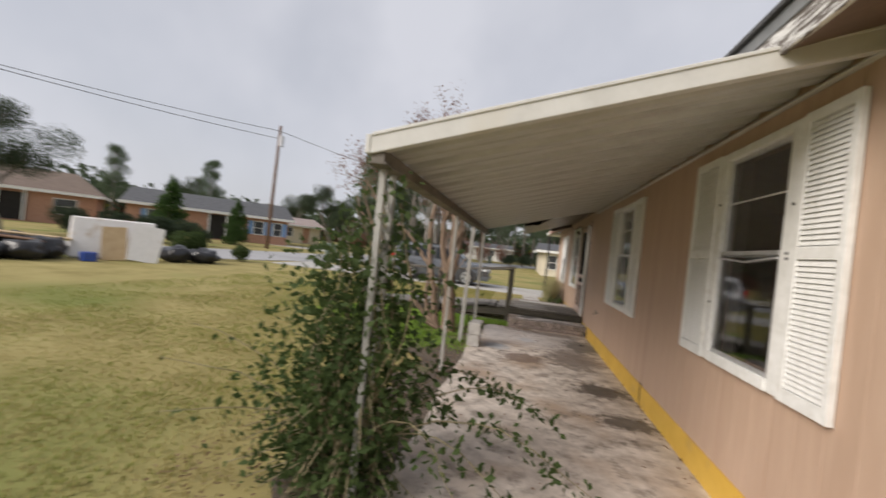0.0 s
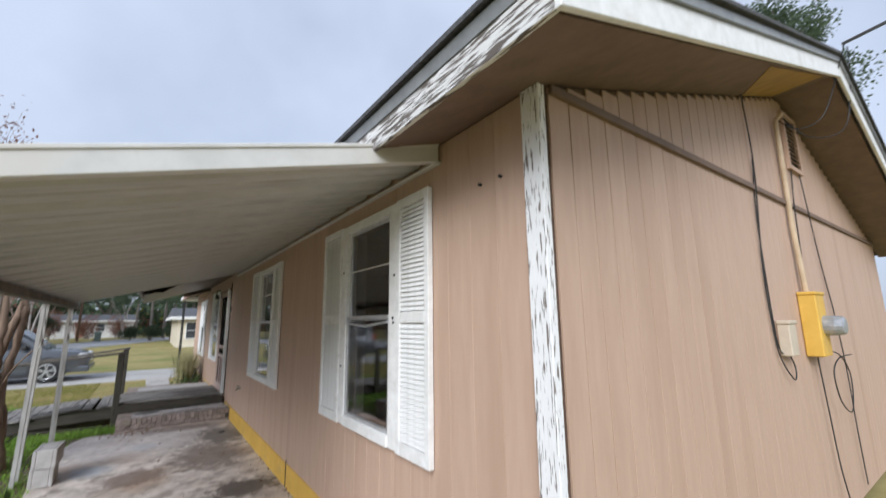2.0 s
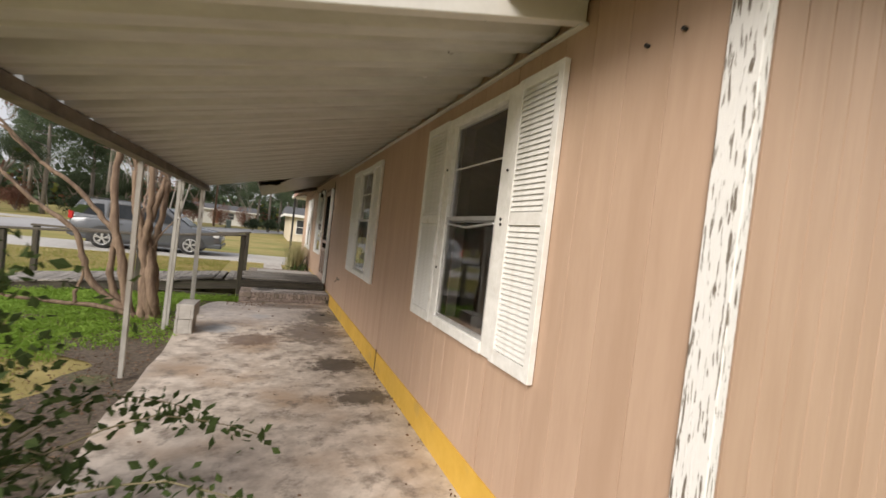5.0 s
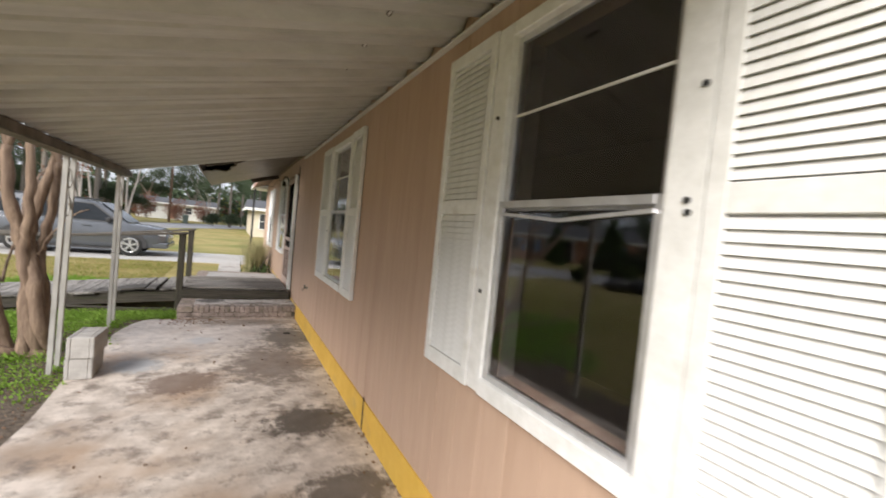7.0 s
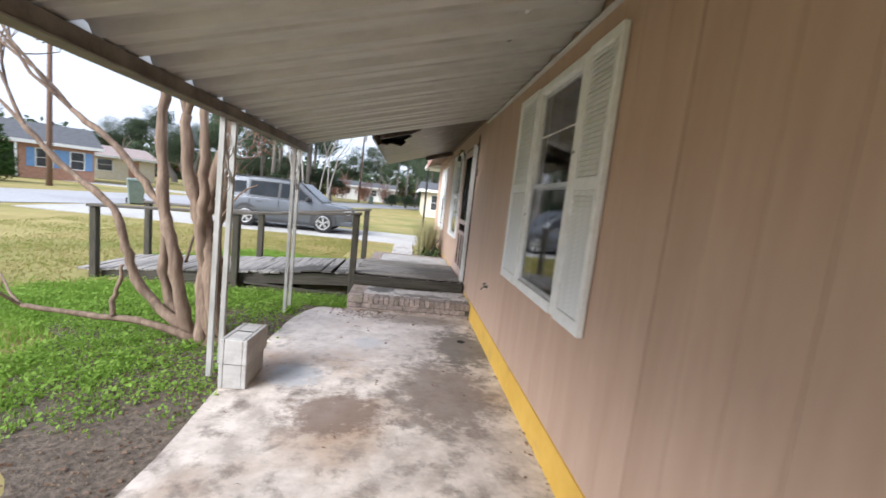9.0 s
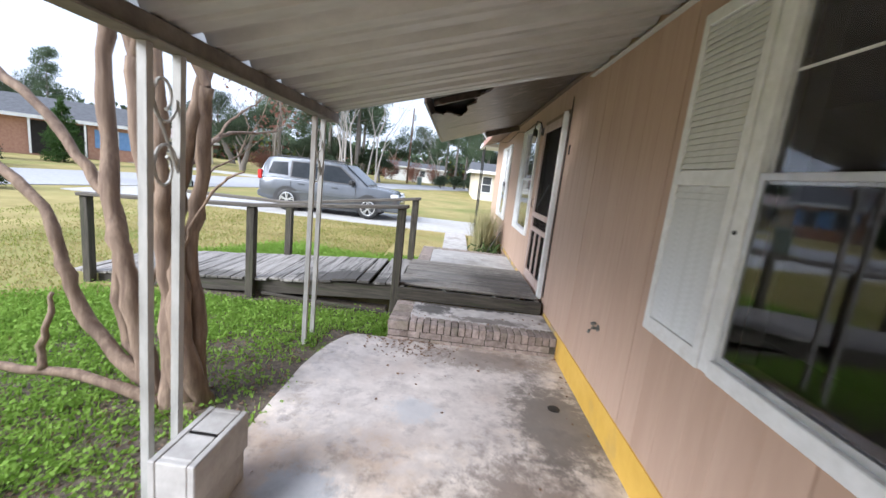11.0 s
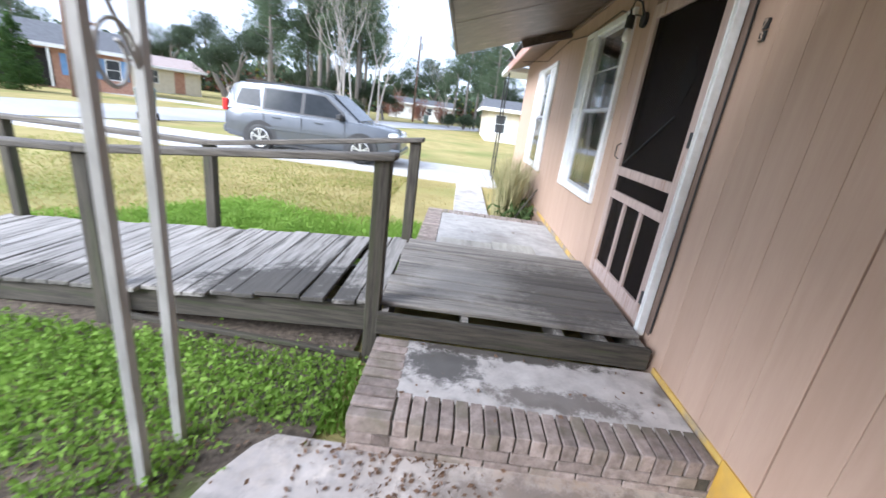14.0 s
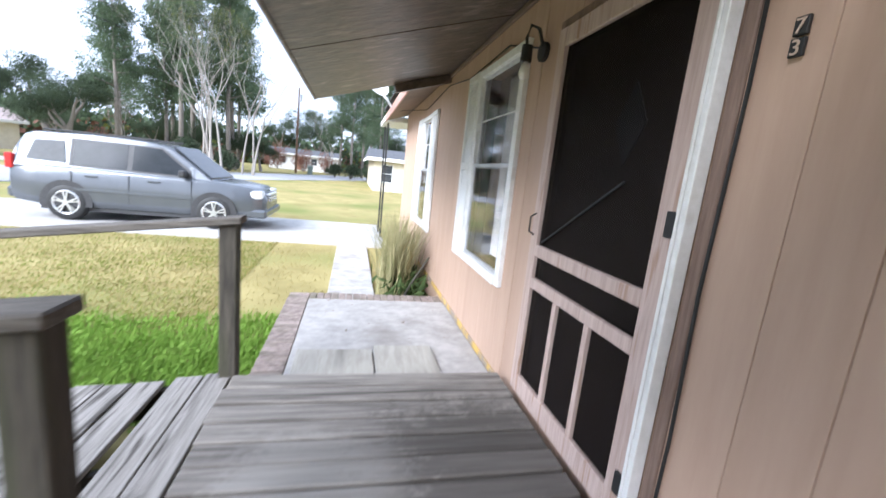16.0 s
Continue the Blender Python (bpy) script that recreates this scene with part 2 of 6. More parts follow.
# ---- mesh tools ----
class Shape:
    """Gathers solids into one mesh."""

    def __init__(self):
        self.bm = bmesh.new()

    def hexa(self, pts):
        v = [self.bm.verts.new(p) for p in pts]
        for f in ((3, 2, 1, 0), (4, 5, 6, 7), (0, 1, 5, 4), (1, 2, 6, 5), (2, 3, 7, 6), (3, 0, 4, 7)):
            self.bm.faces.new([v[i] for i in f])
        return self

    def box(self, x0, y0, z0, x1, y1, z1, m=None):
        pts = [Vector(p) for p in ((x0, y0, z0), (x1, y0, z0), (x1, y1, z0), (x0, y1, z0),
                                   (x0, y0, z1), (x1, y0, z1), (x1, y1, z1), (x0, y1, z1))]
        return self.hexa([m @ p for p in pts] if m else pts)

    def beam(self, a, b, w, h):
        """A squared bar from a to b."""
        a, b = Vector(a), Vector(b)
        q = (b - a).to_track_quat("Z", "Y" if abs((b - a).normalized().y) < 0.9 else "X").to_matrix().to_4x4()
        return self.box(-w / 2, -h / 2, 0, w / 2, h / 2, (b - a).length, Matrix.Translation(a) @ q)

    def tube(self, pts, radii, n=8, cap=True):
        pts = [Vector(p) for p in pts]
        rings = []
        up = Vector((0.31, 0.17, 0.93))
        for i, p in enumerate(pts):
            d = (pts[min(i + 1, len(pts) - 1)] - pts[max(i - 1, 0)]).normalized()
            if abs(d.dot(up)) > 0.95:
                up = Vector((0.9, 0.3, 0.1))
            s = d.cross(up).normalized()
            u = s.cross(d)
            r = radii[i] if isinstance(radii, (list, tuple)) else radii
            rings.append([self.bm.verts.new(p + r * (math.cos(k * math.tau / n) * s + math.sin(k * math.tau / n) * u))
                          for k in range(n)])
        for a, b in zip(rings, rings[1:]):
            for k in range(n):
                self.bm.faces.new((a[k], a[(k + 1) % n], b[(k + 1) % n], b[k]))
        if cap:
            self.bm.faces.new(rings[0][::-1])
            self.bm.faces.new(rings[-1])
        return self

    def poly(self, pts):
        self.bm.faces.new([self.bm.verts.new(p) for p in pts])
        return self

    def prism(self, pts, way):
        """A flat outline pushed along a vector."""
        way = Vector(way)
        a = [self.bm.verts.new(p) for p in pts]
        b = [self.bm.verts.new(Vector(p) + way) for p in pts]
        self.bm.faces.new(a[::-1])
        self.bm.faces.new(b)
        for i in range(len(a)):
            j = (i + 1) % len(a)
            self.bm.faces.new((a[i], a[j], b[j], b[i]))
        return self

    def mesh(self, name, material, bevel=0.0, smooth=False):
        if bevel:
            bmesh.ops.bevel(self.bm, geom=list(self.bm.edges), offset=bevel, segments=1, affect="EDGES", clamp_overlap=True)
        bmesh.ops.recalc_face_normals(self.bm, faces=list(self.bm.faces))
        me = bpy.data.meshes.new(name)
        self.bm.to_mesh(me)
        self.bm.free()
        for mt in (material if isinstance(material, (list, tuple)) else [material]):
            me.materials.append(mt)
        if smooth:
            for p in me.polygons:
                p.use_smooth = True
        return me

    def done(self, name, material, parent=None, bevel=0.0, smooth=False):
        ob = new(name, self.mesh(name, material, bevel, smooth))
        ob.parent = parent
        return ob


def empty(name, m, label="", category="", group="", kind=""):
    ob = new(name)
    ob.matrix_world = m
    ob.empty_display_size = 0.1
    return tagged(ob, label, category, group, kind)


def place(ob, m):
    ob.matrix_world = m
    return ob


WALL_X = 1.5
WALL_TOP = 2.74
SLOPE = 0.32
ROOF_T = 0.16


def soffit_z(x):
    return WALL_TOP + SLOPE * (x - WALL_X)


# openings of the front wall: y0, y1, z0, z1
OPENINGS = [(2.68, 3.42, 0.985, 2.43), (6.00, 6.73, 0.985, 2.41), (9.76, 10.72, 0.36, 2.36), (11.30, 12.16, 0.91, 2.42),
            (14.42, 15.10, 0.86, 2.34)]
WALL_END = 17.4


def front_wall():
    s = Shape()
    y = 1.40
    for y0, y1, z0, z1 in OPENINGS:
        s.box(WALL_X + 0.014, y, 0.0, WALL_X + 0.13, y0, WALL_TOP)
        s.box(WALL_X + 0.014, y0, 0.0, WALL_X + 0.13, y1, z0)
        s.box(WALL_X + 0.014, y0, z1, WALL_X + 0.13, y1, WALL_TOP)
        y = y1
    s.box(WALL_X + 0.014, y, 0.0, WALL_X + 0.13, WALL_END, WALL_TOP)
    wall = tagged(s.done("wall_front", WALLBACK), "brown painted grooved plywood house wall", "wall", kind="structure")
    return wall


def gable_wall():
    s = Shape()
    s.prism([(WALL_X, 1.374, 0), (8.9, 1.374, 0), (8.9, 1.374, 2.74), (5.2, 1.374, 3.92), (WALL_X, 1.374, 2.74)], (0, 0.12, 0))
    return tagged(s.done("wall_gable", WALLBACK), "tan painted grooved plywood gable wall", "wall", kind="structure")


wall_front = front_wall()
wall_gable = gable_wall()
s = Shape()
s.box(8.78, 1.5, 0, 8.9, WALL_END, 2.74)
tagged(s.done("wall_back", SIDING), "plain back wall of the house", "wall", kind="structure")
s = Shape()
s.box(1.63, WALL_END - 0.12, 0, 8.78, WALL_END, 2.74)
tagged(s.done("wall_far", SIDING), "plain far end wall of the house", "wall", kind="structure")
# unseen room: its shade is put into near-black floor, ceiling and partition
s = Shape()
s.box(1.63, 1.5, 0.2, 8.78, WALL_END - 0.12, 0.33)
tagged(s.done("floor_inside", DARK), "floor inside the house, near-black for shade", "floor", kind="structure")
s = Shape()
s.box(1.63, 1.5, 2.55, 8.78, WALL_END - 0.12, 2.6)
tagged(s.done("ceiling_inside", DARK), "ceiling inside the house, near-black for shade", "ceiling", kind="structure")
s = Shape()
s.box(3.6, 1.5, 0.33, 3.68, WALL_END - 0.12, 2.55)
tagged(s.done("wall_inside", DARK), "added partition inside the house, near-black for shade", "wall", kind="structure")

# yellow foundation band under the siding, worn back towards the landing
s = Shape()
s.box(WALL_X - 0.012, 1.40, 0.0, WALL_X + 0.013, 8.83, 0.225)
tagged(s.done("baseboard", YELLOW), "bright yellow painted foundation band", "baseboard", kind="structure")
s = Shape()
s.box(WALL_X - 0.012, 8.835, 0.187, WALL_X + 0.013, 9.50, 0.222)
s.box(WALL_X - 0.012, 10.96, 0.206, WALL_X + 0.013, WALL_END, 0.25)
tagged(s.done("baseboard_far", mat("worn_yellow_paint", (0.52, 0.34, 0.08), (0.62, 0.42, 0.12), 5, 0.6, 0.1, stain=(0.30, 0.25, 0.20), stain_scale=4.5, stain_at=(0.46, 0.58))), "worn yellow painted foundation strip", "baseboard", kind="structure")

# rotted foot of the siding near the corner; a near-black strip paints its open hole
rng = random.Random(17)
lowline = [(1.46 + 0.03 * k, 0.232) for k in range(23)]
s = Shape()
s.prism([(WALL_X - 0.0045, y, z) for y, z in lowline] + [(WALL_X - 0.0045, y, 0.238 + rng.uniform(0.0, 0.045) * math.sin(math.pi * min(1, k / 20 + 0.05))) for k, (y, z) in list(enumerate(lowline))[::-1]], (0.002, 0, 0))
tagged(s.done("trim_rotten_foot", DARK), "rotted lower edge of the siding, its hole a near-black strip", "rot", kind="structure")

# corner board with flaking paint
s = Shape()
s.box(WALL_X - 0.022, 1.333, 0.0, WALL_X + 0.022, 1.44, 2.735)
tagged(s.done("trim_corner", PEEL, bevel=0.003), "white corner board with badly flaking paint", "trim", kind="structure")


# ---- roof ----
def roof():
    s = Shape()
    yA, yB = 0.90, WALL_END + 0.4
    xe, xr, xb = 1.08, 5.2, 9.35
    zr = soffit_z(xr)
    # sloping deck, front then back
    s.prism([(xe, yA, soffit_z(xe) + 0.03), (xr, yA, zr + 0.03), (xr, yA, zr + ROOF_T), (xe, yA, soffit_z(xe) + ROOF_T)], (0, yB - yA, 0))
    zb = zr - SLOPE * (xb - xr)
    s.prism([(xr, yA, zr + 0.03), (xb, yA, zb + 0.03), (xb, yA, zb + ROOF_T), (xr, yA, zr + ROOF_T)], (0, yB - yA, 0))
    # deeper porch part over the door
    s.prism([(0.0, 9.2, soffit_z(0.0) + 0.13), (xe, 9.2, soffit_z(xe) + 0.13), (xe, 9.2, soffit_z(xe) + ROOF_T), (0.0, 9.2, soffit_z(0.0) + ROOF_T)], (0, 13.6 - 9.2, 0))
    s.prism([(xe - 0.07, yA - 0.07, soffit_z(xe) + 0.172), (xr, yA - 0.07, zr + 0.172), (xr, yA - 0.07, zr + 0.20), (xe - 0.07, yA - 0.07, soffit_z(xe) + 0.196)], (0, yB - yA, 0))
    s.prism([(xr, yA - 0.07, zr + 0.172), (xb, yA - 0.07, zb + 0.172), (xb, yA - 0.07, zb + 0.20), (xr, yA - 0.07, zr + 0.20)], (0, yB - yA, 0))
    top = tagged(s.done("roof", SHINGLE), "low gable roof of dark asphalt shingles", "roof", kind="structure")
    # soffits
    s = Shape()
    for x0, x1, y0, y1 in ((xe + 0.02, WALL_X + 0.13, yA + 0.03, 9.17), (xe + 0.02, WALL_X + 0.13, 13.62, yB - 0.02)):
        s.prism([(x0, y0, soffit_z(x0)), (x1, y0, soffit_z(x1)), (x1, y0, soffit_z(x1) + 0.026), (x0, y0, soffit_z(x0) + 0.026)], (0, y1 - y0, 0))
    x0 = WALL_X + 0.13
    s.prism([(x0, yA + 0.03, soffit_z(x0)), (xr, yA + 0.03, zr), (xr, yA + 0.03, zr + 0.026), (x0, yA + 0.03, soffit_z(x0) + 0.026)], (0, 1.37 - yA - 0.03, 0))
    s.prism([(xr, yA + 0.03, zr), (xb - 0.02, yA + 0.03, zb), (xb - 0.02, yA + 0.03, zb + 0.026), (xr, yA + 0.03, zr + 0.026)], (0, 1.37 - yA - 0.03, 0))
    tagged(s.done("ceiling_soffit", SOFFIT), "brown painted plywood eave soffit", "soffit", kind="structure")
    # fascia boards: flaking along the eave, white along the rake
    s = Shape()
    s.prism([(xe - 0.025, yA, soffit_z(xe) - 0.02), (xe, yA, soffit_z(xe) - 0.02), (xe, yA, soffit_z(xe) + 0.11), (xe - 0.025, yA, soffit_z(xe) + 0.11)], (0, 9.17 - yA, 0))
    tagged(s.done("trim_eave", PEELH, bevel=0.003), "eave board of bare and flaking white wood", "fascia", kind="structure")
    s = Shape()
    s.prism([(xe - 0.03, yA, soffit_z(xe) + 0.112), (xe + 0.01, yA, soffit_z(xe) + 0.112), (xe + 0.01, yA, soffit_z(xe) + 0.175), (xe - 0.045, yA, soffit_z(xe) + 0.165)], (0, 9.17 - yA, 0))
    s.prism([(xe - 0.03, yA - 0.045, soffit_z(xe) + 0.115), (xr, yA - 0.045, zr + 0.115), (xr, yA - 0.045, zr + 0.165), (xe - 0.045, yA - 0.045, soffit_z(xe) + 0.165)], (0, 0.04, 0))
    s.prism([(xb, yA - 0.045, zb + 0.115), (xr, yA - 0.045, zr + 0.115), (xr, yA - 0.045, zr + 0.165), (xb, yA - 0.045, zb + 0.165)], (0, 0.04, 0))
    tagged(s.done("trim_drip_edge", DRIP), "grey metal drip edge of the roof", "drip edge", kind="structure")
    s = Shape()
    s.prism([(xe - 0.03, yA - 0.028, soffit_z(xe) - 0.03), (xr, yA - 0.028, zr - 0.03), (xr, yA - 0.028, zr + 0.112), (xe - 0.03, yA - 0.028, soffit_z(xe) + 0.112)], (0, 0.026, 0))
    s.prism([(xb, yA - 0.028, zb - 0.03), (xr, yA - 0.028, zr - 0.03), (xr, yA - 0.028, zr + 0.112), (xb, yA - 0.028, zb + 0.112)], (0, 0.026, 0))
    tagged(s.done("trim_rake", WHITE, bevel=0.003), "white painted rake board on the gable", "fascia", kind="structure")
    s = Shape()
    s.prism([(xe - 0.025, 13.6, soffit_z(xe) - 0.03), (xe, 13.6, soffit_z(xe) - 0.03), (xe, 13.6, soffit_z(xe) + 0.12), (xe - 0.025, 13.6, soffit_z(xe) + 0.12)], (0, yB - 13.6, 0))
    tagged(s.done("trim_eave_far", FASCIA2, bevel=0.003), "faded reddish painted eave board", "fascia", kind="structure")
    return top


roof_top = roof()


def porch_soffit():
    """Two plywood sheets under the deeper eave, the outer edge of the near one rotted away."""
    s = Shape()
    rng = random.Random(5)
    seam = 11.6
    edge = [(0.62, 9.2), (0.56, 9.4), (0.46, 9.55), (0.50, 9.75), (0.38, 9.95), (0.42, 10.2), (0.33, 10.6), (0.26, 10.35), (0.17, 10.0), (0.12, 10.15), (0.04, 9.9), (0.0, 10.0)]
    torn = []
    for (xa, ya), (xb, yb) in zip(edge, edge[1:]):
        for k in range(5):
            torn.append((max(0.0, xa + (xb - xa) * k / 5 + rng.uniform(-0.018, 0.018)) if torn else xa, ya + (yb - ya) * k / 5 + (rng.uniform(-0.03, 0.03) if torn else 0)))
    edge = torn + [edge[-1]]
    out = [Vector((x, y, soffit_z(x))) for x, y in edge] + [Vector((0.0, seam - 0.01, soffit_z(0)))]
    out += [Vector((WALL_X, seam - 0.01, soffit_z(WALL_X))), Vector((WALL_X, 9.2, soffit_z(WALL_X)))]
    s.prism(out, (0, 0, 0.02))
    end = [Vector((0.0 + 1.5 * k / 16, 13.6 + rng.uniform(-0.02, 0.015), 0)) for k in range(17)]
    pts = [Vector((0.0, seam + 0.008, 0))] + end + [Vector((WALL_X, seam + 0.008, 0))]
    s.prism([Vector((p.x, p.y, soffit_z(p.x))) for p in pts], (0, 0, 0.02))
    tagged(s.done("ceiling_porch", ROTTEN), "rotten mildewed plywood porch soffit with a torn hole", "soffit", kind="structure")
    s = Shape()
    s.prism([(-0.03, 9.2, soffit_z(0) - 0.01), (-0.005, 9.2, soffit_z(0) - 0.01), (-0.005, 9.2, soffit_z(0) + 0.15), (-0.03, 9.2, soffit_z(0) + 0.15)], (0, 4.4, 0))
    tagged(s.done("trim_porch", ROTTEN, bevel=0.003), "dark rotting fascia board of the porch eave", "fascia", kind="structure")
    s = Shape()
    s.beam((0.85, 13.56, soffit_z(0.85) - 0.05), (WALL_X, 13.56, soffit_z(WALL_X) - 0.05), 0.09, 0.09)
    tagged(s.done("trim_lookout", ROTTEN, bevel=0.004), "dark timber under the end of the porch soffit", "beam", kind="structure")
    # added sheet under the roof; its near-black colour is the hole's shade
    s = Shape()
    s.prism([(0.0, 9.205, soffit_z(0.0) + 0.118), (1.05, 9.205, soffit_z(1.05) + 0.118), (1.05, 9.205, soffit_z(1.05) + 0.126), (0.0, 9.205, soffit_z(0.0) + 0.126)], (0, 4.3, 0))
    tagged(s.done("ceiling_roof_boards", DARK), "near-black sheet for the shade above the torn soffit", "roof boards", kind="structure")
    s = Shape()
    for y in (9.3, 9.75):
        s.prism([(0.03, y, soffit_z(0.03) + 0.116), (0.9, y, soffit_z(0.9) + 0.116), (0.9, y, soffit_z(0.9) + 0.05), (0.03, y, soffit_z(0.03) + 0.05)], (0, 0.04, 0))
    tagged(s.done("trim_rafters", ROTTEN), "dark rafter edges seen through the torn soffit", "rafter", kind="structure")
    s = Shape()
    s.box(WALL_X - 0.03, 9.2, WALL_TOP - 0.055, WALL_X - 0.002, 13.55, WALL_TOP - 0.012)
    tagged(s.done("trim_soffit_mould", SOFFIT, bevel=0.006), "brown moulding where soffit meets wall", "moulding", kind="structure")


porch_soffit()

# ---- ground ----
GROUND = -0.06


def grass_material():
    m = mat("winter_lawn", (0.25, 0.21, 0.085), (0.36, 0.305, 0.135), 1.2, 0.95, 0.3, stain=(0.15, 0.18, 0.05),
            stain_scale=0.30, stain_at=(0.50, 0.72), spec=0.1)
    return m


LAWN = grass_material()
s = Shape()
n = 60
vs = {}


def spread(i, size):
    t = i / n * 2 - 1
    return size * (0.06 * t + 0.94 * t ** 5)


for i in range(n + 1):
    for j in range(n + 1):
        x, y = -4 + spread(i, 700), 12 + spread(j, 700)
        d = math.hypot(x + 4, y - 12)
        vs[i, j] = s.bm.verts.new((x, y, GROUND + 0.012 * noise.noise((x * 0.7, y * 0.7, 0)) * min(1, d / 4)))
for i in range(n):
    for j in range(n):
        s.bm.faces.new((vs[i, j], vs[i + 1, j], vs[i + 1, j + 1], vs[i, j + 1]))
tagged(s.done("ground", LAWN), "patchy yellow and green winter lawn", "lawn", kind="structure")

DIRT = mat("leafy_dirt", (0.06, 0.046, 0.034), (0.16, 0.125, 0.095), 26, 0.95, 0.8, stain=(0.10, 0.13, 0.03), stain_scale=1.1, stain_at=(0.58, 0.7))
s = Shape()
rng = random.Random(11)
left = [Vector((-1.25 - 1.5 * min(1, max(0, (y - 5.6) / 2.2)) - 0.5 * abs(noise.noise((0, y * 0.55, 3))) - 0.3 * noise.noise((5, y * 2.3, 3)), y, GROUND + 0.028)) for y in np.linspace(1.2, 9.9, 110)]
s.poly([Vector((-0.3, 1.2, GROUND + 0.028)), Vector((-0.3, 9.9, GROUND + 0.028)), *left[::-1]])
tagged(s.done("ground_dirt", DIRT), "bare leafy dirt along the slab", "dirt", kind="structure")

# patio slab with an uneven outer edge
s = Shape()
rng = random.Random(3)
edge = [(-0.70 + 0.07 * noise.noise((y * 1.3, 2, 0)), y) for y in np.linspace(1.3, 8.1, 30)]
edge += [(-0.66, 8.35), (-0.60, 8.6), (-0.52, 8.78), (-0.45, 8.86)]
s.prism([Vector((x, y, -0.12)) for x, y in edge] + [Vector((1.5, 8.86, -0.12)), Vector((1.5, 1.3, -0.12))], (0, 0, 0.12))
tagged(s.done("pavement_slab", SLAB), "stained concrete patio slab", "patio", kind="structure")

# driveway, road, far lanes
ROADM = mat("pale_asphalt", (0.30, 0.30, 0.31), (0.40, 0.40, 0.41), 10, 0.85, 0.1, stain=(0.25, 0.25, 0.255), stain_scale=0.15)
DRIVE = mat("driveway_concrete", (0.37, 0.36, 0.345), (0.47, 0.46, 0.44), 6, 0.85, 0.1, stain=(0.34, 0.32, 0.29), stain_scale=0.5)
s = Shape()
s.box(-11.4, 17.0, GROUND - 0.1, 1.2, 20.3, GROUND + 0.03)
tagged(s.done("road_driveway", DRIVE), "pale concrete driveway beside the house", "driveway", kind="structure")
s = Shape()
R0, RD = Vector((-12.6, 17.0, 0)), Vector((0.30, 0.954, 0)).normalized()
RN = Vector((-RD.y, RD.x, 0))
near = [R0 + RD * d for d in (-90, -30, 0, 25)] + [R0 + RD * 45 + RN * -1.5, R0 + RD * 70 + RN * -9, R0 + RD * 110 + RN * -34]
far = [R0 + RD * d + RN * 6.5 for d in (-90, -30, 0, 25)] + [R0 + RD * 49 + RN * 5.0, R0 + RD * 75 + RN * -2, R0 + RD * 115 + RN * -27]
for a, b, c, d in zip(near, near[1:], far[1:], far):
    s.prism([Vector((p.x, p.y, GROUND - 0.1)) for p in (a, b, c, d)], (0, 0, 0.125))
tagged(s.done("road", ROADM), "pale grey asphalt street", "street", kind="structure")
s = Shape()
s.prism([R0 + RD * 17 + RN * 6.4 + Vector((0, 0, GROUND - 0.1)), R0 + RD * 20 + RN * 6.4 + Vector((0, 0, GROUND - 0.1)),
         R0 + RD * 16 + RN * 22 + Vector((0, 0, GROUND - 0.1)), R0 + RD * 13 + RN * 22 + Vector((0, 0, GROUND - 0.1))], (0, 0, 0.13))
tagged(s.done("road_far_drive", DRIVE), "pale driveway across the street", "driveway", kind="structure")
s = Shape()
for k in range(4):
    s.box(0.22, 12.98 + k * 0.96, GROUND - 0.05, 0.80, 13.93 + k * 0.96, GROUND + 0.05)
tagged(s.done("pavement_walk", CONC, bevel=0.008), "narrow pale concrete garden walk", "path", kind="structure")

# ---- patio cover ----
AW0, AW1 = 2.10, 9.08
AWX0, AWX1 = -0.84, WALL_X - 0.01


def awning_z(x):
    return 2.66 + 0.262 * (x - WALL_X)


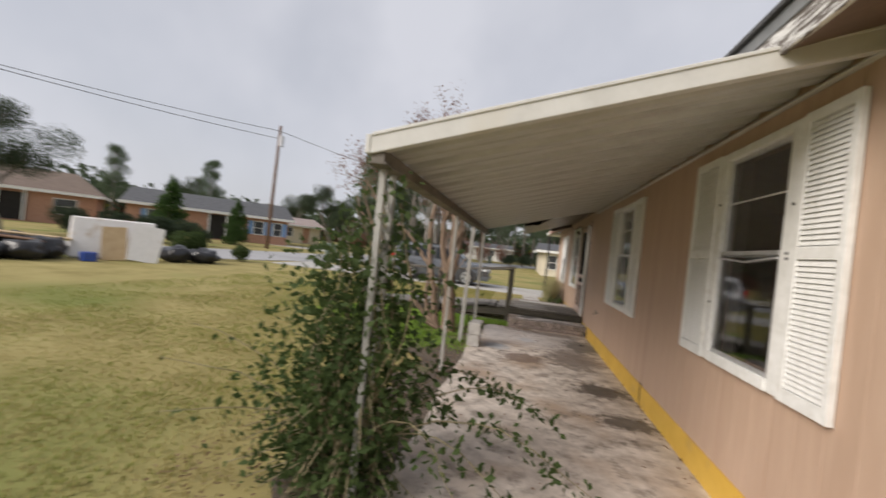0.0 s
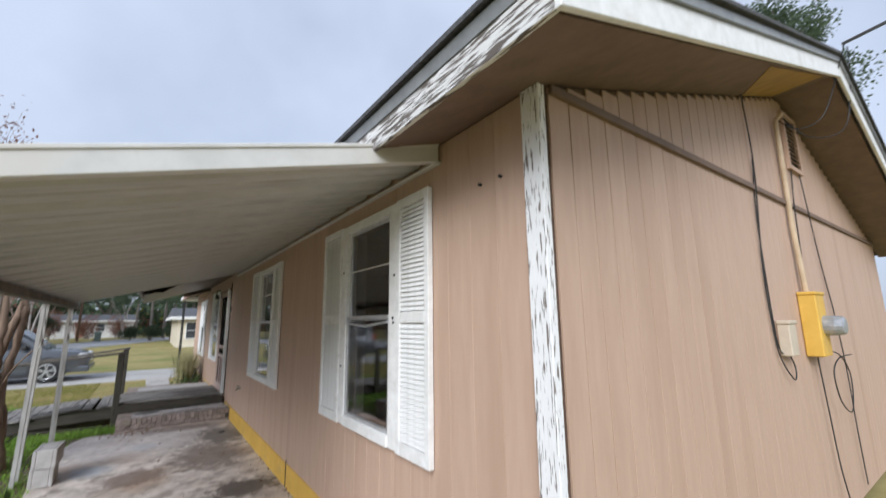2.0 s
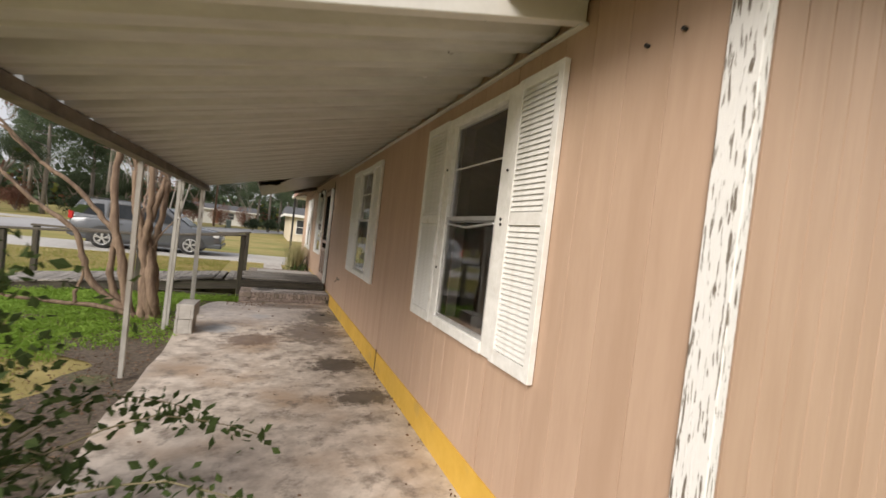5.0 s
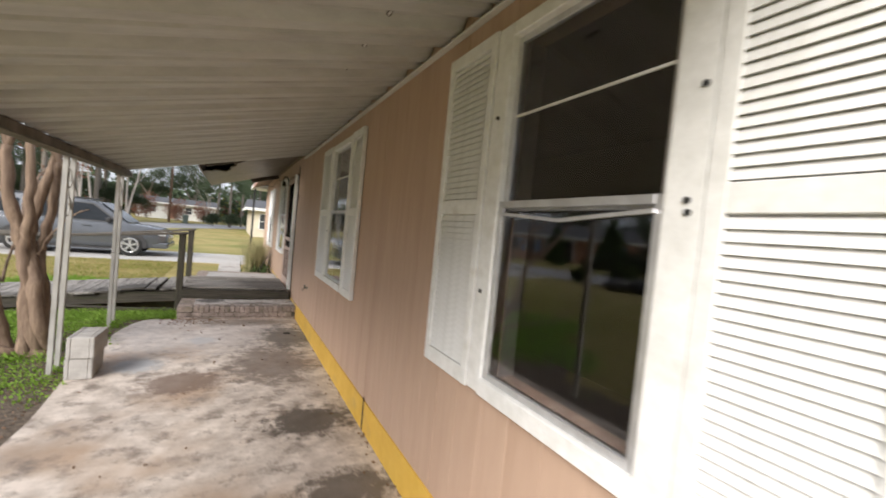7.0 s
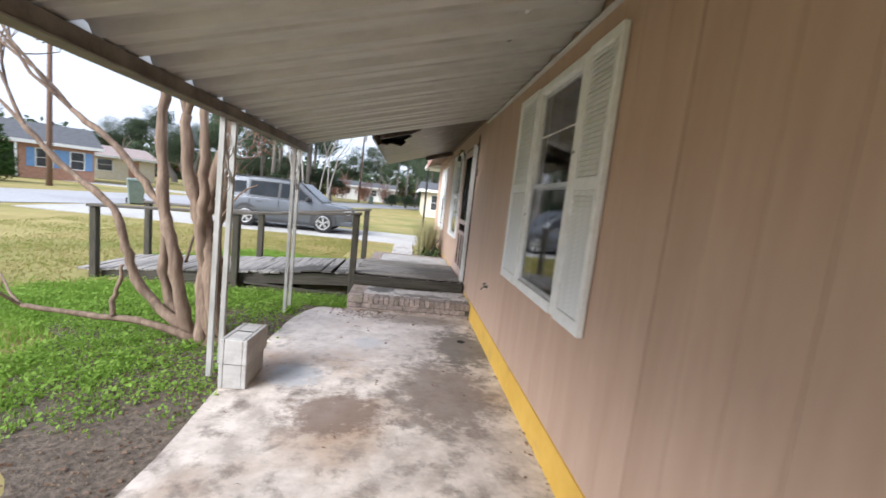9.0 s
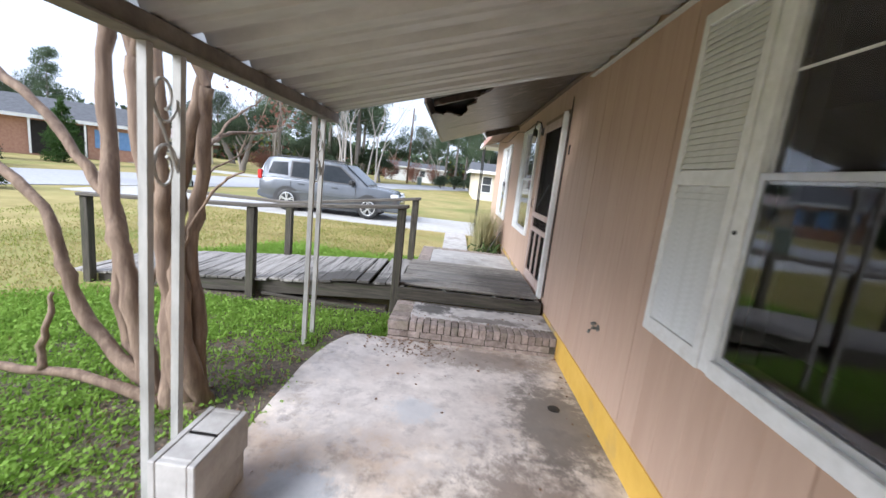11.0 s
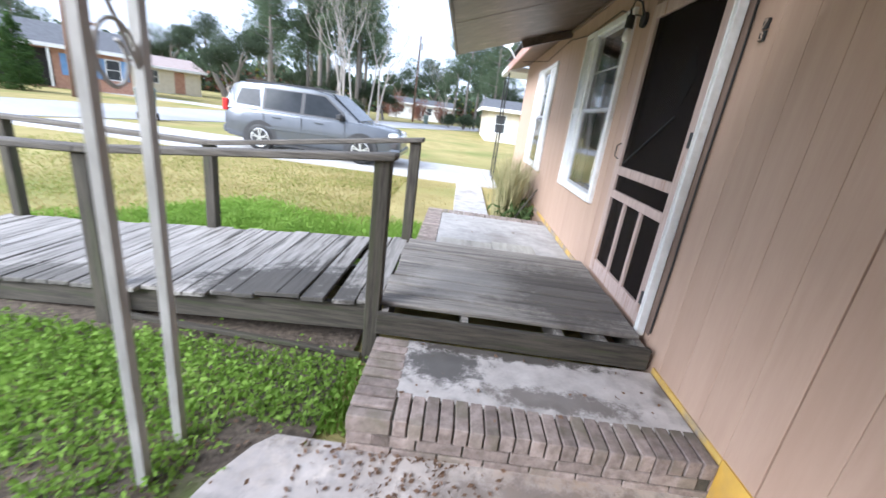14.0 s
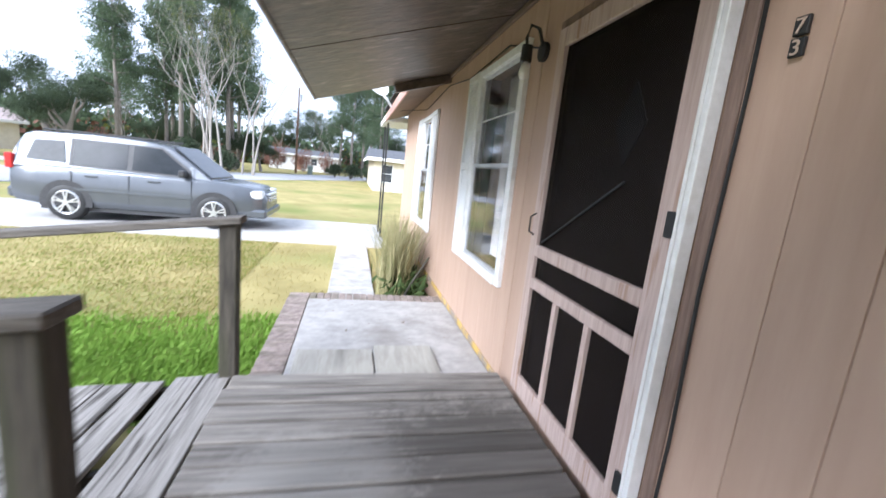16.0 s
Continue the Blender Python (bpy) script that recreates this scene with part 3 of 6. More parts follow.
def awning():
    top = empty("patio_awning", pose(0.3, 5.5, 0), "white corrugated metal patio cover on slim posts", "awning")
    inv = top.matrix_world.inverted()
    pitch = 0.4
    prof = [(0, 0), (0.03, 0.050), (0.05, 0.056), (0.115, 0.056), (0.135, 0.050), (0.17, 0.002), (0.255, 0.0), (0.268, 0.020), (0.29, 0.020), (0.303, 0.0), (0.399, 0.0)]
    s = Shape()
    for (a, za), (b, zb) in zip(prof, prof[1:]):
        s.hexa([(AWX0, a, awning_z(AWX0) + za), (AWX1, a, awning_z(AWX1) + za), (AWX1, b, awning_z(AWX1) + zb), (AWX0, b, awning_z(AWX0) + zb),
                (AWX0, a, awning_z(AWX0) + za + 0.006), (AWX1, a, awning_z(AWX1) + za + 0.006), (AWX1, b, awning_z(AWX1) + zb + 0.006), (AWX0, b, awning_z(AWX0) + zb + 0.006)])
    me = s.mesh("panel", AWNING)
    for k in range(int((AW1 - AW0 - 0.1) / pitch)):
        ob = new("panel", me)
        ob.parent = top
        ob.matrix_world = pose(0, AW0 + 0.06 + k * pitch, 0)
    for name, y0, y1 in (("end_trim", AW0, AW0 + 0.055), ("end_trim", AW1 - 0.055, AW1)):
        s = Shape()
        dz = 0.035 if y0 < 5 else -0.004
        s.prism([(AWX0 - 0.03, y0, awning_z(AWX0) - dz), (AWX1 - 0.01, y0, awning_z(AWX1) - dz), (AWX1 - 0.01, y0, awning_z(AWX1) + 0.075), (AWX0 - 0.03, y0, awning_z(AWX0) + 0.075)], (0, y1 - y0, 0))
        s.prism([(AWX0 - 0.03, y0 - 0.008, awning_z(AWX0) + 0.06), (AWX1 - 0.01, y0 - 0.008, awning_z(AWX1) + 0.06), (AWX1 - 0.01, y0 - 0.008, awning_z(AWX1) + 0.082), (AWX0 - 0.03, y0 - 0.008, awning_z(AWX0) + 0.082)], (0, y1 - y0 + 0.016, 0))
        s.done(name, AWNEDGE if y0 < 5 else AWNING, top, bevel=0.004)
    s = Shape()
    z = awning_z(AWX0)
    s.box(AWX0 - 0.065, AW0, z - 0.035, AWX0 - 0.032, AW1, z + 0.075)
    tagged(s.done("gutter", AWNEDGE, top, bevel=0.006), "white metal gutter edge")
    s = Shape()
    z = awning_z(-0.83)
    s.box(-0.87, AW0 + 0.02, z - 0.085, -0.79, AW1 - 0.02, z - 0.003)
    s.box(-0.885, AW0 + 0.02, z - 0.088, -0.775, AW1 - 0.02, z - 0.076)
    tagged(s.done("beam", BEAM, top, bevel=0.004), "dirty dark metal beam")
    s = Shape()
    s.box(AWX1 - 0.03, AW0, awning_z(AWX1) - 0.045, AWX1 + 0.008, AW1, awning_z(AWX1) - 0.03)
    tagged(s.done("wall_rail", AWNEDGE, top, bevel=0.003), "pale metal hanger rail along the wall")
    for k, (ya, yb, lean) in enumerate(((2.26, 2.44, 0.02), (5.02, 5.02, 0.0), (6.74, 6.93, -0.03), (8.57, 8.78, 0.0))):
        s = Shape()
        zt = awning_z(-0.84) - 0.088
        zb = -0.055 if k == 3 else 0.0
        for y in ((ya, yb) if yb > ya else (ya,)):
            s.beam((-0.84 + lean, y, zb), (-0.84, y, zt), 0.036, 0.036 if yb > ya else 0.055)
        if yb == ya:
            s.done("post", IRON, top)
            continue
        mid = (ya + yb) / 2
        r = (yb - ya) / 2 - 0.018
        for z0, up in ((zt - 0.02, -1), (zt - 0.62, 1)):
            pts = []
            for i in range(22):
                a = i / 21 * 2.4 * math.pi
                rr = r * (1 - 0.55 * i / 21)
                pts.append((-0.84, mid + rr * math.cos(a), z0 + up * (0.16 + 0.0) + up * rr * math.sin(a) * 1.4))
            s.tube(pts, 0.007, 5)
        s.tube([(-0.84, ya + 0.015, zt - 0.16), (-0.84, mid, zt - 0.32), (-0.84, yb - 0.015, zt - 0.48)], 0.007, 5)
        s.done("post", IRON, top)
    for ch in top.children:
        if not ch.name.startswith("panel"):
            ch.matrix_world = Matrix.Identity(4)
    return top


bpy.context.view_layer.update()
patio = awning()


# ---- windows ----
def louvred_shutter(parent, y0, y1, z0, z1, mid):
    """A fixed louvred shutter: stiles, rails and slats."""
    s = Shape()
    x0, x1 = WALL_X - 0.042, WALL_X - 0.008
    w = 0.045
    s.box(x0, y0, z0, x1, y0 + w, z1)
    s.box(x0, y1 - w, z0, x1, y1, z1)
    for za, zb in ((z0, z0 + 0.075), (mid - 0.035, mid + 0.035), (z1 - 0.06, z1)):
        s.box(x0 + 0.001, y0 + w, za, x1 - 0.001, y1 - w, zb)
    s.box(x1 - 0.006, y0 + w, z0 + 0.05, x1 - 0.002, y1 - w, z1 - 0.05)
    fr = s.done("shutter", WHITE, parent, bevel=0.002)
    s = Shape()
    h = 0.028
    s.hexa([(x0 + 0.004, 0, 0), (x0 + 0.009, 0, 0.0), (x0 + 0.009, y1 - y0 - 2 * w, 0), (x0 + 0.004, y1 - y0 - 2 * w, 0),
            (x0 + 0.015, 0, h * 0.97), (x0 + 0.020, 0, h * 0.97), (x0 + 0.020, y1 - y0 - 2 * w, h * 0.97), (x0 + 0.015, y1 - y0 - 2 * w, h * 0.97)])
    me = s.mesh("slat", WHITE)
    for za, zb in ((z0 + 0.08, mid - 0.04), (mid + 0.04, z1 - 0.065)):
        k = int((zb - za) / h)
        for i in range(k):
            ob = new("slat", me)
            ob.parent = fr
            ob.location = (0, y0 + w, za + i * (zb - za) / k)


def window(num, y0, y1, z0, z1, shut_a, shut_b, label, zs=None):
    """A double-hung window with casing, two sashes and louvred shutters. y0, y1: the opening."""
    top = empty("window_%d" % num, pose(WALL_X, (y0 + y1) / 2, z0), label, "window", kind="structure")
    made = []
    mid = z0 + (z1 - z0) * 0.51
    za, zb = z0 - 0.07, z1 + 0.06
    s = Shape()
    c = {1: 0.105, 2: 0.075}.get(num, 0.075)
    s.box(WALL_X - 0.036, y0 - c, za, WALL_X + 0.06, y0, zb)
    s.box(WALL_X - 0.036, y1, za, WALL_X + 0.06, y1 + c, zb)
    s.box(WALL_X - 0.036, y0, z1, WALL_X + 0.06, y1, zb)
    s.box(WALL_X - 0.048, y0, za, WALL_X + 0.06, y1, z0)
    made.append(s.done("frame", WHITE, top, bevel=0.004))
    s = Shape()
    w = 0.028
    for x, a, b in ((WALL_X - 0.026, z0, mid + 0.02), (WALL_X - 0.004, mid - 0.02, z1)):
        s.box(x, y0, a, x + 0.02, y0 + w, b)
        s.box(x, y1 - w, a, x + 0.02, y1, b)
        s.box(x, y0 + w, a, x + 0.02, y1 - w, a + w)
        s.box(x, y0 + w, b - w, x + 0.02, y1 - w, b)
    made.append(tagged(s.done("sash", ALU, top, bevel=0.002), "pale metal sash"))
    s = Shape()
    s.box(WALL_X - 0.001, y0 + w, mid + 0.372, WALL_X + 0.005, y1 - w, mid + 0.381)
    made.append(tagged(s.done("muntin", WHITE, top), "thin pale muntin bar"))
    # added near-black strips paint the shade over the wall's inner reveal
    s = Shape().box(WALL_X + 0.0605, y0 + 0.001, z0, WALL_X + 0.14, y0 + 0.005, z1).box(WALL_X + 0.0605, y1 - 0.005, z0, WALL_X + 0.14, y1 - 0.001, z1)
    made.append(tagged(s.done("jamb_liner", DARK, top), "near-black strip for the shade on the inner jamb"))
    for x, a, b in ((WALL_X - 0.018, z0 + w, mid - 0.01), (WALL_X + 0.006, mid + 0.01, z1 - w)):
        s = Shape()
        s.box(x, y0 + w, a, x + 0.004, y1 - w, b)
        ob = s.done("pane", GLASS, top)
        ob.visible_shadow = False
        made.append(ob)
    for a, b in (shut_a, shut_b):
        if b > a:
            louvred_shutter(top, a, b, za - 0.005, zb + 0.005, mid)
    for ch in top.children:
        ch.matrix_parent_inverse = top.matrix_world.inverted()
    return top


bpy.context.view_layer.update()
window(1, *OPENINGS[0], (2.19, 2.57), (3.53, 3.96), "double-hung window with dark panes and white louvred shutters")
window(2, *OPENINGS[1], (5.56, 5.92), (6.81, 7.30), "double-hung window with white louvred shutters on brown wall")
window(3, *OPENINGS[3], (0, 0), (12.24, 12.55), "white double-hung window with one louvred shutter")
window(4, *OPENINGS[4], (14.0, 14.34), (15.18, 15.55), "white double-hung window with louvred shutters")

# the bent rail of the storm sash on the first window
s = Shape()
s.beam((WALL_X - 0.034, 3.40, 1.690), (WALL_X - 0.036, 3.05, 1.665), 0.012, 0.016)
s.beam((WALL_X - 0.036, 3.05, 1.665), (WALL_X - 0.034, 2.70, 1.695), 0.012, 0.016)
tagged(s.done("storm_sash_rail", ALU), "bent pale metal storm sash rail across the window", "sash rail")
s = Shape()
s.box(1.70, 11.34, 0.335, 1.705, 11.62, 1.55)
tagged(s.done("pink_curtain", mat("pink_cloth", (0.55, 0.25, 0.27), (0.65, 0.33, 0.34), 20, 0.9, 0.1)), "faded pink cloth hanging behind the window", "curtain")
# added pleated sheet, its pale colour replaces the sky mirrored in the panes
s = Shape()
for k in range(24):
    y = 11.32 + k * 0.034
    s.prism([(1.72 + 0.02 * (k % 2), y, 0.9), (1.72 + 0.02 * ((k + 1) % 2), y + 0.034, 0.9), (1.724 + 0.02 * ((k + 1) % 2), y + 0.034, 0.9), (1.724 + 0.02 * (k % 2), y, 0.9)], (0, 0, 1.55))
tagged(s.done("pale_curtain", mat("mirrored_sky_pale", (0.5, 0.5, 0.49), (0.6, 0.6, 0.59), 20, 0.9, 0.05)), "added pale pleated sheet for the sky mirrored in the pane", "curtain")


# ---- door ----
def screen_door():
    y0, y1, z0, z1 = 9.60, 10.80, 0.345, 2.43
    top = empty("door_1", pose(WALL_X, 10.15, z0), "wooden screen door with dark mesh and worn pink paint", "door", kind="structure")
    parts = []
    s = Shape()
    s.box(WALL_X - 0.012, y0 + 0.05, z0, WALL_X + 0.06, y0 + 0.098, z1)
    s.box(WALL_X - 0.03, y1 - 0.035, z0, WALL_X + 0.06, y1, z1)
    s.box(WALL_X - 0.03, y0 + 0.098, z1 - 0.05, WALL_X + 0.06, y1 - 0.035, z1)
    parts.append(tagged(s.done("frame", mat("worn_brown_casing", (0.16, 0.105, 0.08), (0.26, 0.18, 0.14), 5, 0.7, 0.2, (10, 10, 0.8)), top, bevel=0.004), "worn brown wooden door casing"))
    s = Shape()
    s.box(WALL_X - 0.062, y0 + 0.099, z0 - 0.03, WALL_X - 0.012, y0 + 0.142, z1 - 0.02)
    s.box(WALL_X - 0.072, y0 + 0.118, z0 - 0.03, WALL_X - 0.063, y0 + 0.126, z1 - 0.02)
    parts.append(tagged(s.done("jamb_channel", WHITE, top, bevel=0.003), "white flaking door jamb strip"))
    a, b = y0 + 0.145, y1 - 0.037
    x0, x1 = WALL_X - 0.052, WALL_X - 0.02
    s = Shape()
    s.box(x0, a, z0 + 0.02, x1, a + 0.085, z1 - 0.055)
    s.box(x0, b - 0.075, z0 + 0.02, x1, b, z1 - 0.055)
    for za, zb in ((z0 + 0.02, z0 + 0.13), (1.005, 1.065), (1.185, 1.25), (z1 - 0.15, z1 - 0.056)):
        s.box(x0 + 0.001, a + 0.085, za, x1 - 0.001, b - 0.075, zb)
    wq = (b - a - 0.16) / 3
    for k in (1, 2):
        yy = a + 0.085 + wq * k
        s.box(x0 + 0.002, yy - 0.018, z0 + 0.13, x1 - 0.002, yy + 0.018, 1.005)
    parts.append(tagged(s.done("stile_and_rail", DOORW, top, bevel=0.004), "pink-brown worn wooden door frame"))
    for za, zb in ((z0 + 0.125, 1.01), (1.06, 1.19), (1.245, z1 - 0.145)):
        s = Shape()
        s.box(x1 - 0.010, a + 0.08, za, x1 - 0.008, b - 0.07, zb)
        parts.append(tagged(s.done("screen", SCREEN, top), "dark insect mesh"))
    s = Shape()
    s.box(WALL_X + 0.04, y0 + 0.18, z0 + 0.015, WALL_X + 0.085, y1 - 0.06, 2.30)
    parts.append(tagged(s.done("inner_door", INNERDOOR, top), "dark brown entrance door"))
    s = Shape()
    c = (WALL_X + 0.034, 10.18, 1.86)
    s.prism([(c[0], c[1] - 0.10, c[2]), (c[0], c[1], c[2] - 0.17), (c[0], c[1] + 0.10, c[2]), (c[0], c[1], c[2] + 0.17)], (0.007, 0, 0))
    parts.append(tagged(s.done("diamond_pane", mat("dim_pane", (0.16, 0.17, 0.19), (0.2, 0.21, 0.24), 4, 0.1, 0), top), "small grey diamond-shaped pane"))
    s = Shape()
    s.tube([(x0 - 0.005, b - 0.04, 1.30), (x0 - 0.035, b - 0.04, 1.32), (x0 - 0.035, b - 0.04, 1.40), (x0 - 0.005, b - 0.04, 1.42)], 0.005, 6)
    parts.append(tagged(s.done("handle", BLACK, top), "dark wire pull handle"))
    s = Shape()
    for z in (0.50, 1.45, 2.2):
        s.box(x0 - 0.012, a - 0.008, z, x0 + 0.004, a + 0.03, z + 0.085)
    parts.append(tagged(s.done("hinge", BLACK, top, bevel=0.002), "rusty dark hinge"))
    s = Shape()
    s.box(x0 + 0.005, a - 0.02, z0 + 0.03, x0 + 0.012, a + 0.02, z0 + 0.14)
    s.beam((x1 - 0.02, b - 0.12, 1.27), (x1 - 0.02, a + 0.3, 1.62), 0.008, 0.008)
    parts.append(tagged(s.done("brace_wire", BLACK, top), "dark diagonal brace wire"))
    for p in parts:
        p.matrix_parent_inverse = top.matrix_world.inverted()
    return top


bpy.context.view_layer.update()
screen_door()


# ---- steps, deck and landing ----
def brick_step():
    top = tagged(Shape().box(0.05, 9.0, -0.05, 1.488, 9.50, 0.186).box(-0.10, 8.86, -0.05, 1.488, 9.0, 0.085).box(-0.10, 9.0, -0.05, 0.05, 9.50, 0.085)
                 .done("pavement_step", DIRTCONC, bevel=0.006), "brick-edged step with dirty concrete top", "step", kind="structure")
    core = Shape().box(-0.12, 8.842, -0.05, 1.486, 9.02, 0.176).box(-0.118, 9.0, -0.05, 0.07, 9.50, 0.176).done("mortar_bed", MORTAR, top)
    me = Shape().box(0, 0, 0, 0.059, 0.195, 0.085).mesh("brick", BRICK, bevel=0.004)
    rng = random.Random(2)
    for k in range(21):
        ob = new("brick", me)
        ob.parent = top
        ob.matrix_world = pose(0.075 + k * 0.0675, 8.825 + rng.uniform(-0.004, 0.004), 0.104 + rng.uniform(-0.003, 0.003))
    for k in range(9):
        ob = new("brick", me)
        ob.parent = top
        ob.matrix_world = pose(0.062, 8.83 + k * 0.0745, 0.104 + rng.uniform(-0.003, 0.003), 0, 0, 90)
    me2 = Shape().box(0, 0, 0, 0.2, 0.09, 0.06).mesh("brick", BRICK, bevel=0.004)
    for row in (0, 1):
        for k in range(8):
            ob = new("brick", me2)
            ob.parent = top
            ob.matrix_world = pose(-0.128 + k * 0.208 + row * 0.0 - (0.1 if row and k else 0), 8.832, -0.03 + row * 0.068)


def deck():
    top = empty("wooden_deck", pose(0.66, 10.2, 0), "weathered grey wooden entry deck with a broken front board", "deck")
    parts = []
    rng = random.Random(4)
    y = 9.62
    k = 0
    while y < 10.84:
        w = 0.132
        s = Shape()
        d, lift = rng.uniform(-0.015, 0.012), rng.uniform(-0.006, 0.005)
        s.box(-0.15 + d, y, 0.325 + lift, 1.43, y + w, 0.357 + lift)
        parts.append(s.done("plank", DECK, top, bevel=0.007))
        y += w + 0.015
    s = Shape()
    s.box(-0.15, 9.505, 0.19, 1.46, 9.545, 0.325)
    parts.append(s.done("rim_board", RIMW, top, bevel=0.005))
    s = Shape()
    for x in (-0.13, 0.35, 0.92, 1.18, 1.40):
        s.box(x, 9.55, 0.17, x + 0.038, 10.83, 0.32)
    s.box(-0.10, 10.80, 0.19, 1.43, 10.83, 0.322)
    parts.append(s.done("joist", DECK, top))
    for p in parts:
        p.matrix_parent_inverse = top.matrix_world.inverted()


def landing():
    top = tagged(Shape().box(0.08, 10.88, GROUND - 0.1, 1.487, 12.78, 0.205).box(-0.11, 10.88, GROUND - 0.1, 0.09, 12.98, 0.12).box(0.09, 12.78, GROUND - 0.1, 1.487, 12.98, 0.12)
                 .done("pavement_landing", CONC, bevel=0.004), "concrete landing with a brick border", "landing", kind="structure")
    me = Shape().box(0, 0, 0, 0.066, 0.2, 0.085).mesh("brick", BRICK, bevel=0.004)
    for k in range(28):
        ob = new("brick", me)
        ob.parent = top
        ob.matrix_world = pose(0.075, 10.89 + k * 0.0745, 0.121, 0, 0, 90)
    for k in range(19):
        ob = new("brick", me)
        ob.parent = top
        ob.matrix_world = pose(0.082 + k * 0.0735, 12.785, 0.121)
    s = Shape()
    s.box(0.12, 10.86, 0.21, 0.66, 11.55, 0.226)
    s.box(0.675, 10.86, 0.21, 1.12, 11.62, 0.226)
    tagged(s.done("plywood_sheet", mat("grey_plywood", (0.33, 0.31, 0.27), (0.45, 0.43, 0.38), 4, 0.8, 0.1, (6, 0.8, 1), (0.22, 0.21, 0.18), 2.0), bevel=0.003), "grey weathered plywood sheets lying on the landing", "plywood")


def ramp():
    top = empty("wooden_ramp", pose(-1.9, 10.25, 0), "weathered wooden wheelchair ramp with handrails and warped boards", "ramp")
    parts = []
    rng = random.Random(8)
    x = -0.165
    L = 4.0

    def z_at(x):
        return 0.335 + (x + 0.16) * 0.076
    k = 0
    while x > -L:
        w = 0.14
        s = Shape()
        warp = rng.uniform(-0.006, 0.012)
        a = rng.uniform(-0.03, 0.03)
        if k in (2, 3, 4):
            warp += 0.02
        s.hexa([(x - w, 9.62 + a, z_at(x - w) - 0.03 + warp), (x, 9.62 + a, z_at(x) - 0.03 + warp), (x, 10.98 + a, z_at(x) - 0.03), (x - w, 10.98 + a, z_at(x - w) - 0.03),
                (x - w, 9.62 + a, z_at(x - w) + warp), (x, 9.62 + a, z_at(x) + warp), (x, 10.98 + a, z_at(x)), (x - w, 10.98 + a, z_at(x - w))])
        parts.append(s.done("plank", RAMPW, top, bevel=0.004))
        x -= w + (0.045 if k == 1 else 0.007)
        k += 1
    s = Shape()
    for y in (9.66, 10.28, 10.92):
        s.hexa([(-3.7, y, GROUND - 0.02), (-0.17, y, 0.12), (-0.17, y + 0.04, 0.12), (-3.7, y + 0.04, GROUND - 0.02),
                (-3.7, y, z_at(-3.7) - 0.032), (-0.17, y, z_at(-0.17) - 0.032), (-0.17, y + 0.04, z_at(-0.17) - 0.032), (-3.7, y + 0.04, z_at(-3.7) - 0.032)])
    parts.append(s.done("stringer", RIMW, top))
    s = Shape()
    s.beam((-1.7, 9.55, 0.06), (-0.24, 9.56, -0.01), 0.035, 0.03)
    parts.append(s.done("loose_board", RIMW, top, bevel=0.004))
    for y, lst in ((9.605, ((-0.19, 1.195), (-1.86, 1.02), (-3.75, 0.93))), (10.99, ((-0.18, 1.21), (-2.0, 0.945), (-3.88, 0.94)))):
        for x, zt in lst:
            s = Shape()
            s.box(x - 0.045, y - 0.045, GROUND - 0.1, x + 0.045, y + 0.045, zt)
            parts.append(s.done("rail_post", POSTW, top, bevel=0.006))
        for (xa, za), (xb, zb) in zip(lst, lst[1:]):
            s = Shape()
            e = 0.07
            s.hexa([(xb - (e if xb < -3 else 0), y - 0.07, zb + 0.002), (xa + (e if xa > -1 else 0), y - 0.07, za + 0.002), (xa + (e if xa > -1 else 0), y + 0.06, za + 0.002), (xb - (e if xb < -3 else 0), y + 0.06, zb + 0.002),
                    (xb - (e if xb < -3 else 0), y - 0.07, zb + 0.04), (xa + (e if xa > -1 else 0), y - 0.07, za + 0.04), (xa + (e if xa > -1 else 0), y + 0.06, za + 0.04), (xb - (e if xb < -3 else 0), y + 0.06, zb + 0.04)])
            parts.append(s.done("handrail", RAILW, top, bevel=0.006))
    for p in parts:
        p.matrix_parent_inverse = top.matrix_world.inverted()


bpy.context.view_layer.update()
brick_step()
deck()
landing()
ramp()


# ---- concrete block by the post ----
def block():
    """A hollow concrete block lying on its side: webs closed by a face shell."""
    s = Shape()
    w, d, h, t = 0.195, 0.39, 0.19, 0.032
    for a, b in ((0, t), (w - t, w)):
        s.box(a, 0, 0, b, d, h)
    for y in (0, d / 2 - t / 2, d - t):
        s.box(t, y + 0.001, 0.001, w - t, y + t - 0.001, h - 0.001)
    s.box(t, t, h - 0.035, w - t, d - t, h - 0.001)
    ob = s.done("concrete_block", CONC, bevel=0.005)
    return tagged(ob, "grey concrete block stacked by the patio post", "concrete block", "stacked blocks")


low = place(block(), pose(-0.72, 6.545, 0.0, 0, 0, 1))
copy_thing(low, pose(-0.712, 6.535, 0.191, 0, 0, -2))
bpy.context.view_layer.update()


# ---- car ----
PAINT = mat("grey_blue_car_paint", (0.125, 0.135, 0.15), (0.14, 0.15, 0.165), 3, 0.22, 0.0, metal=0.45)
CHROME = mat("bright_alloy", (0.62, 0.63, 0.64), (0.7, 0.7, 0.71), 10, 0.3, 0.0, metal=0.8)
CARGLASS = mat("tinted_car_glass", (0.02, 0.024, 0.028), (0.03, 0.034, 0.04), 2, 0.12, 0.0, spec=0.15)
TRIMBLK = mat("black_car_plastic", (0.025, 0.025, 0.027), (0.04, 0.04, 0.042), 20, 0.55, 0.05)
REDL = mat("red_tail_lamp", (0.45, 0.02, 0.02), (0.5, 0.03, 0.03), 4, 0.2, 0.0)
LAMPG = mat("clear_head_lamp", (0.62, 0.64, 0.66), (0.72, 0.74, 0.76), 12, 0.12, 0.0)


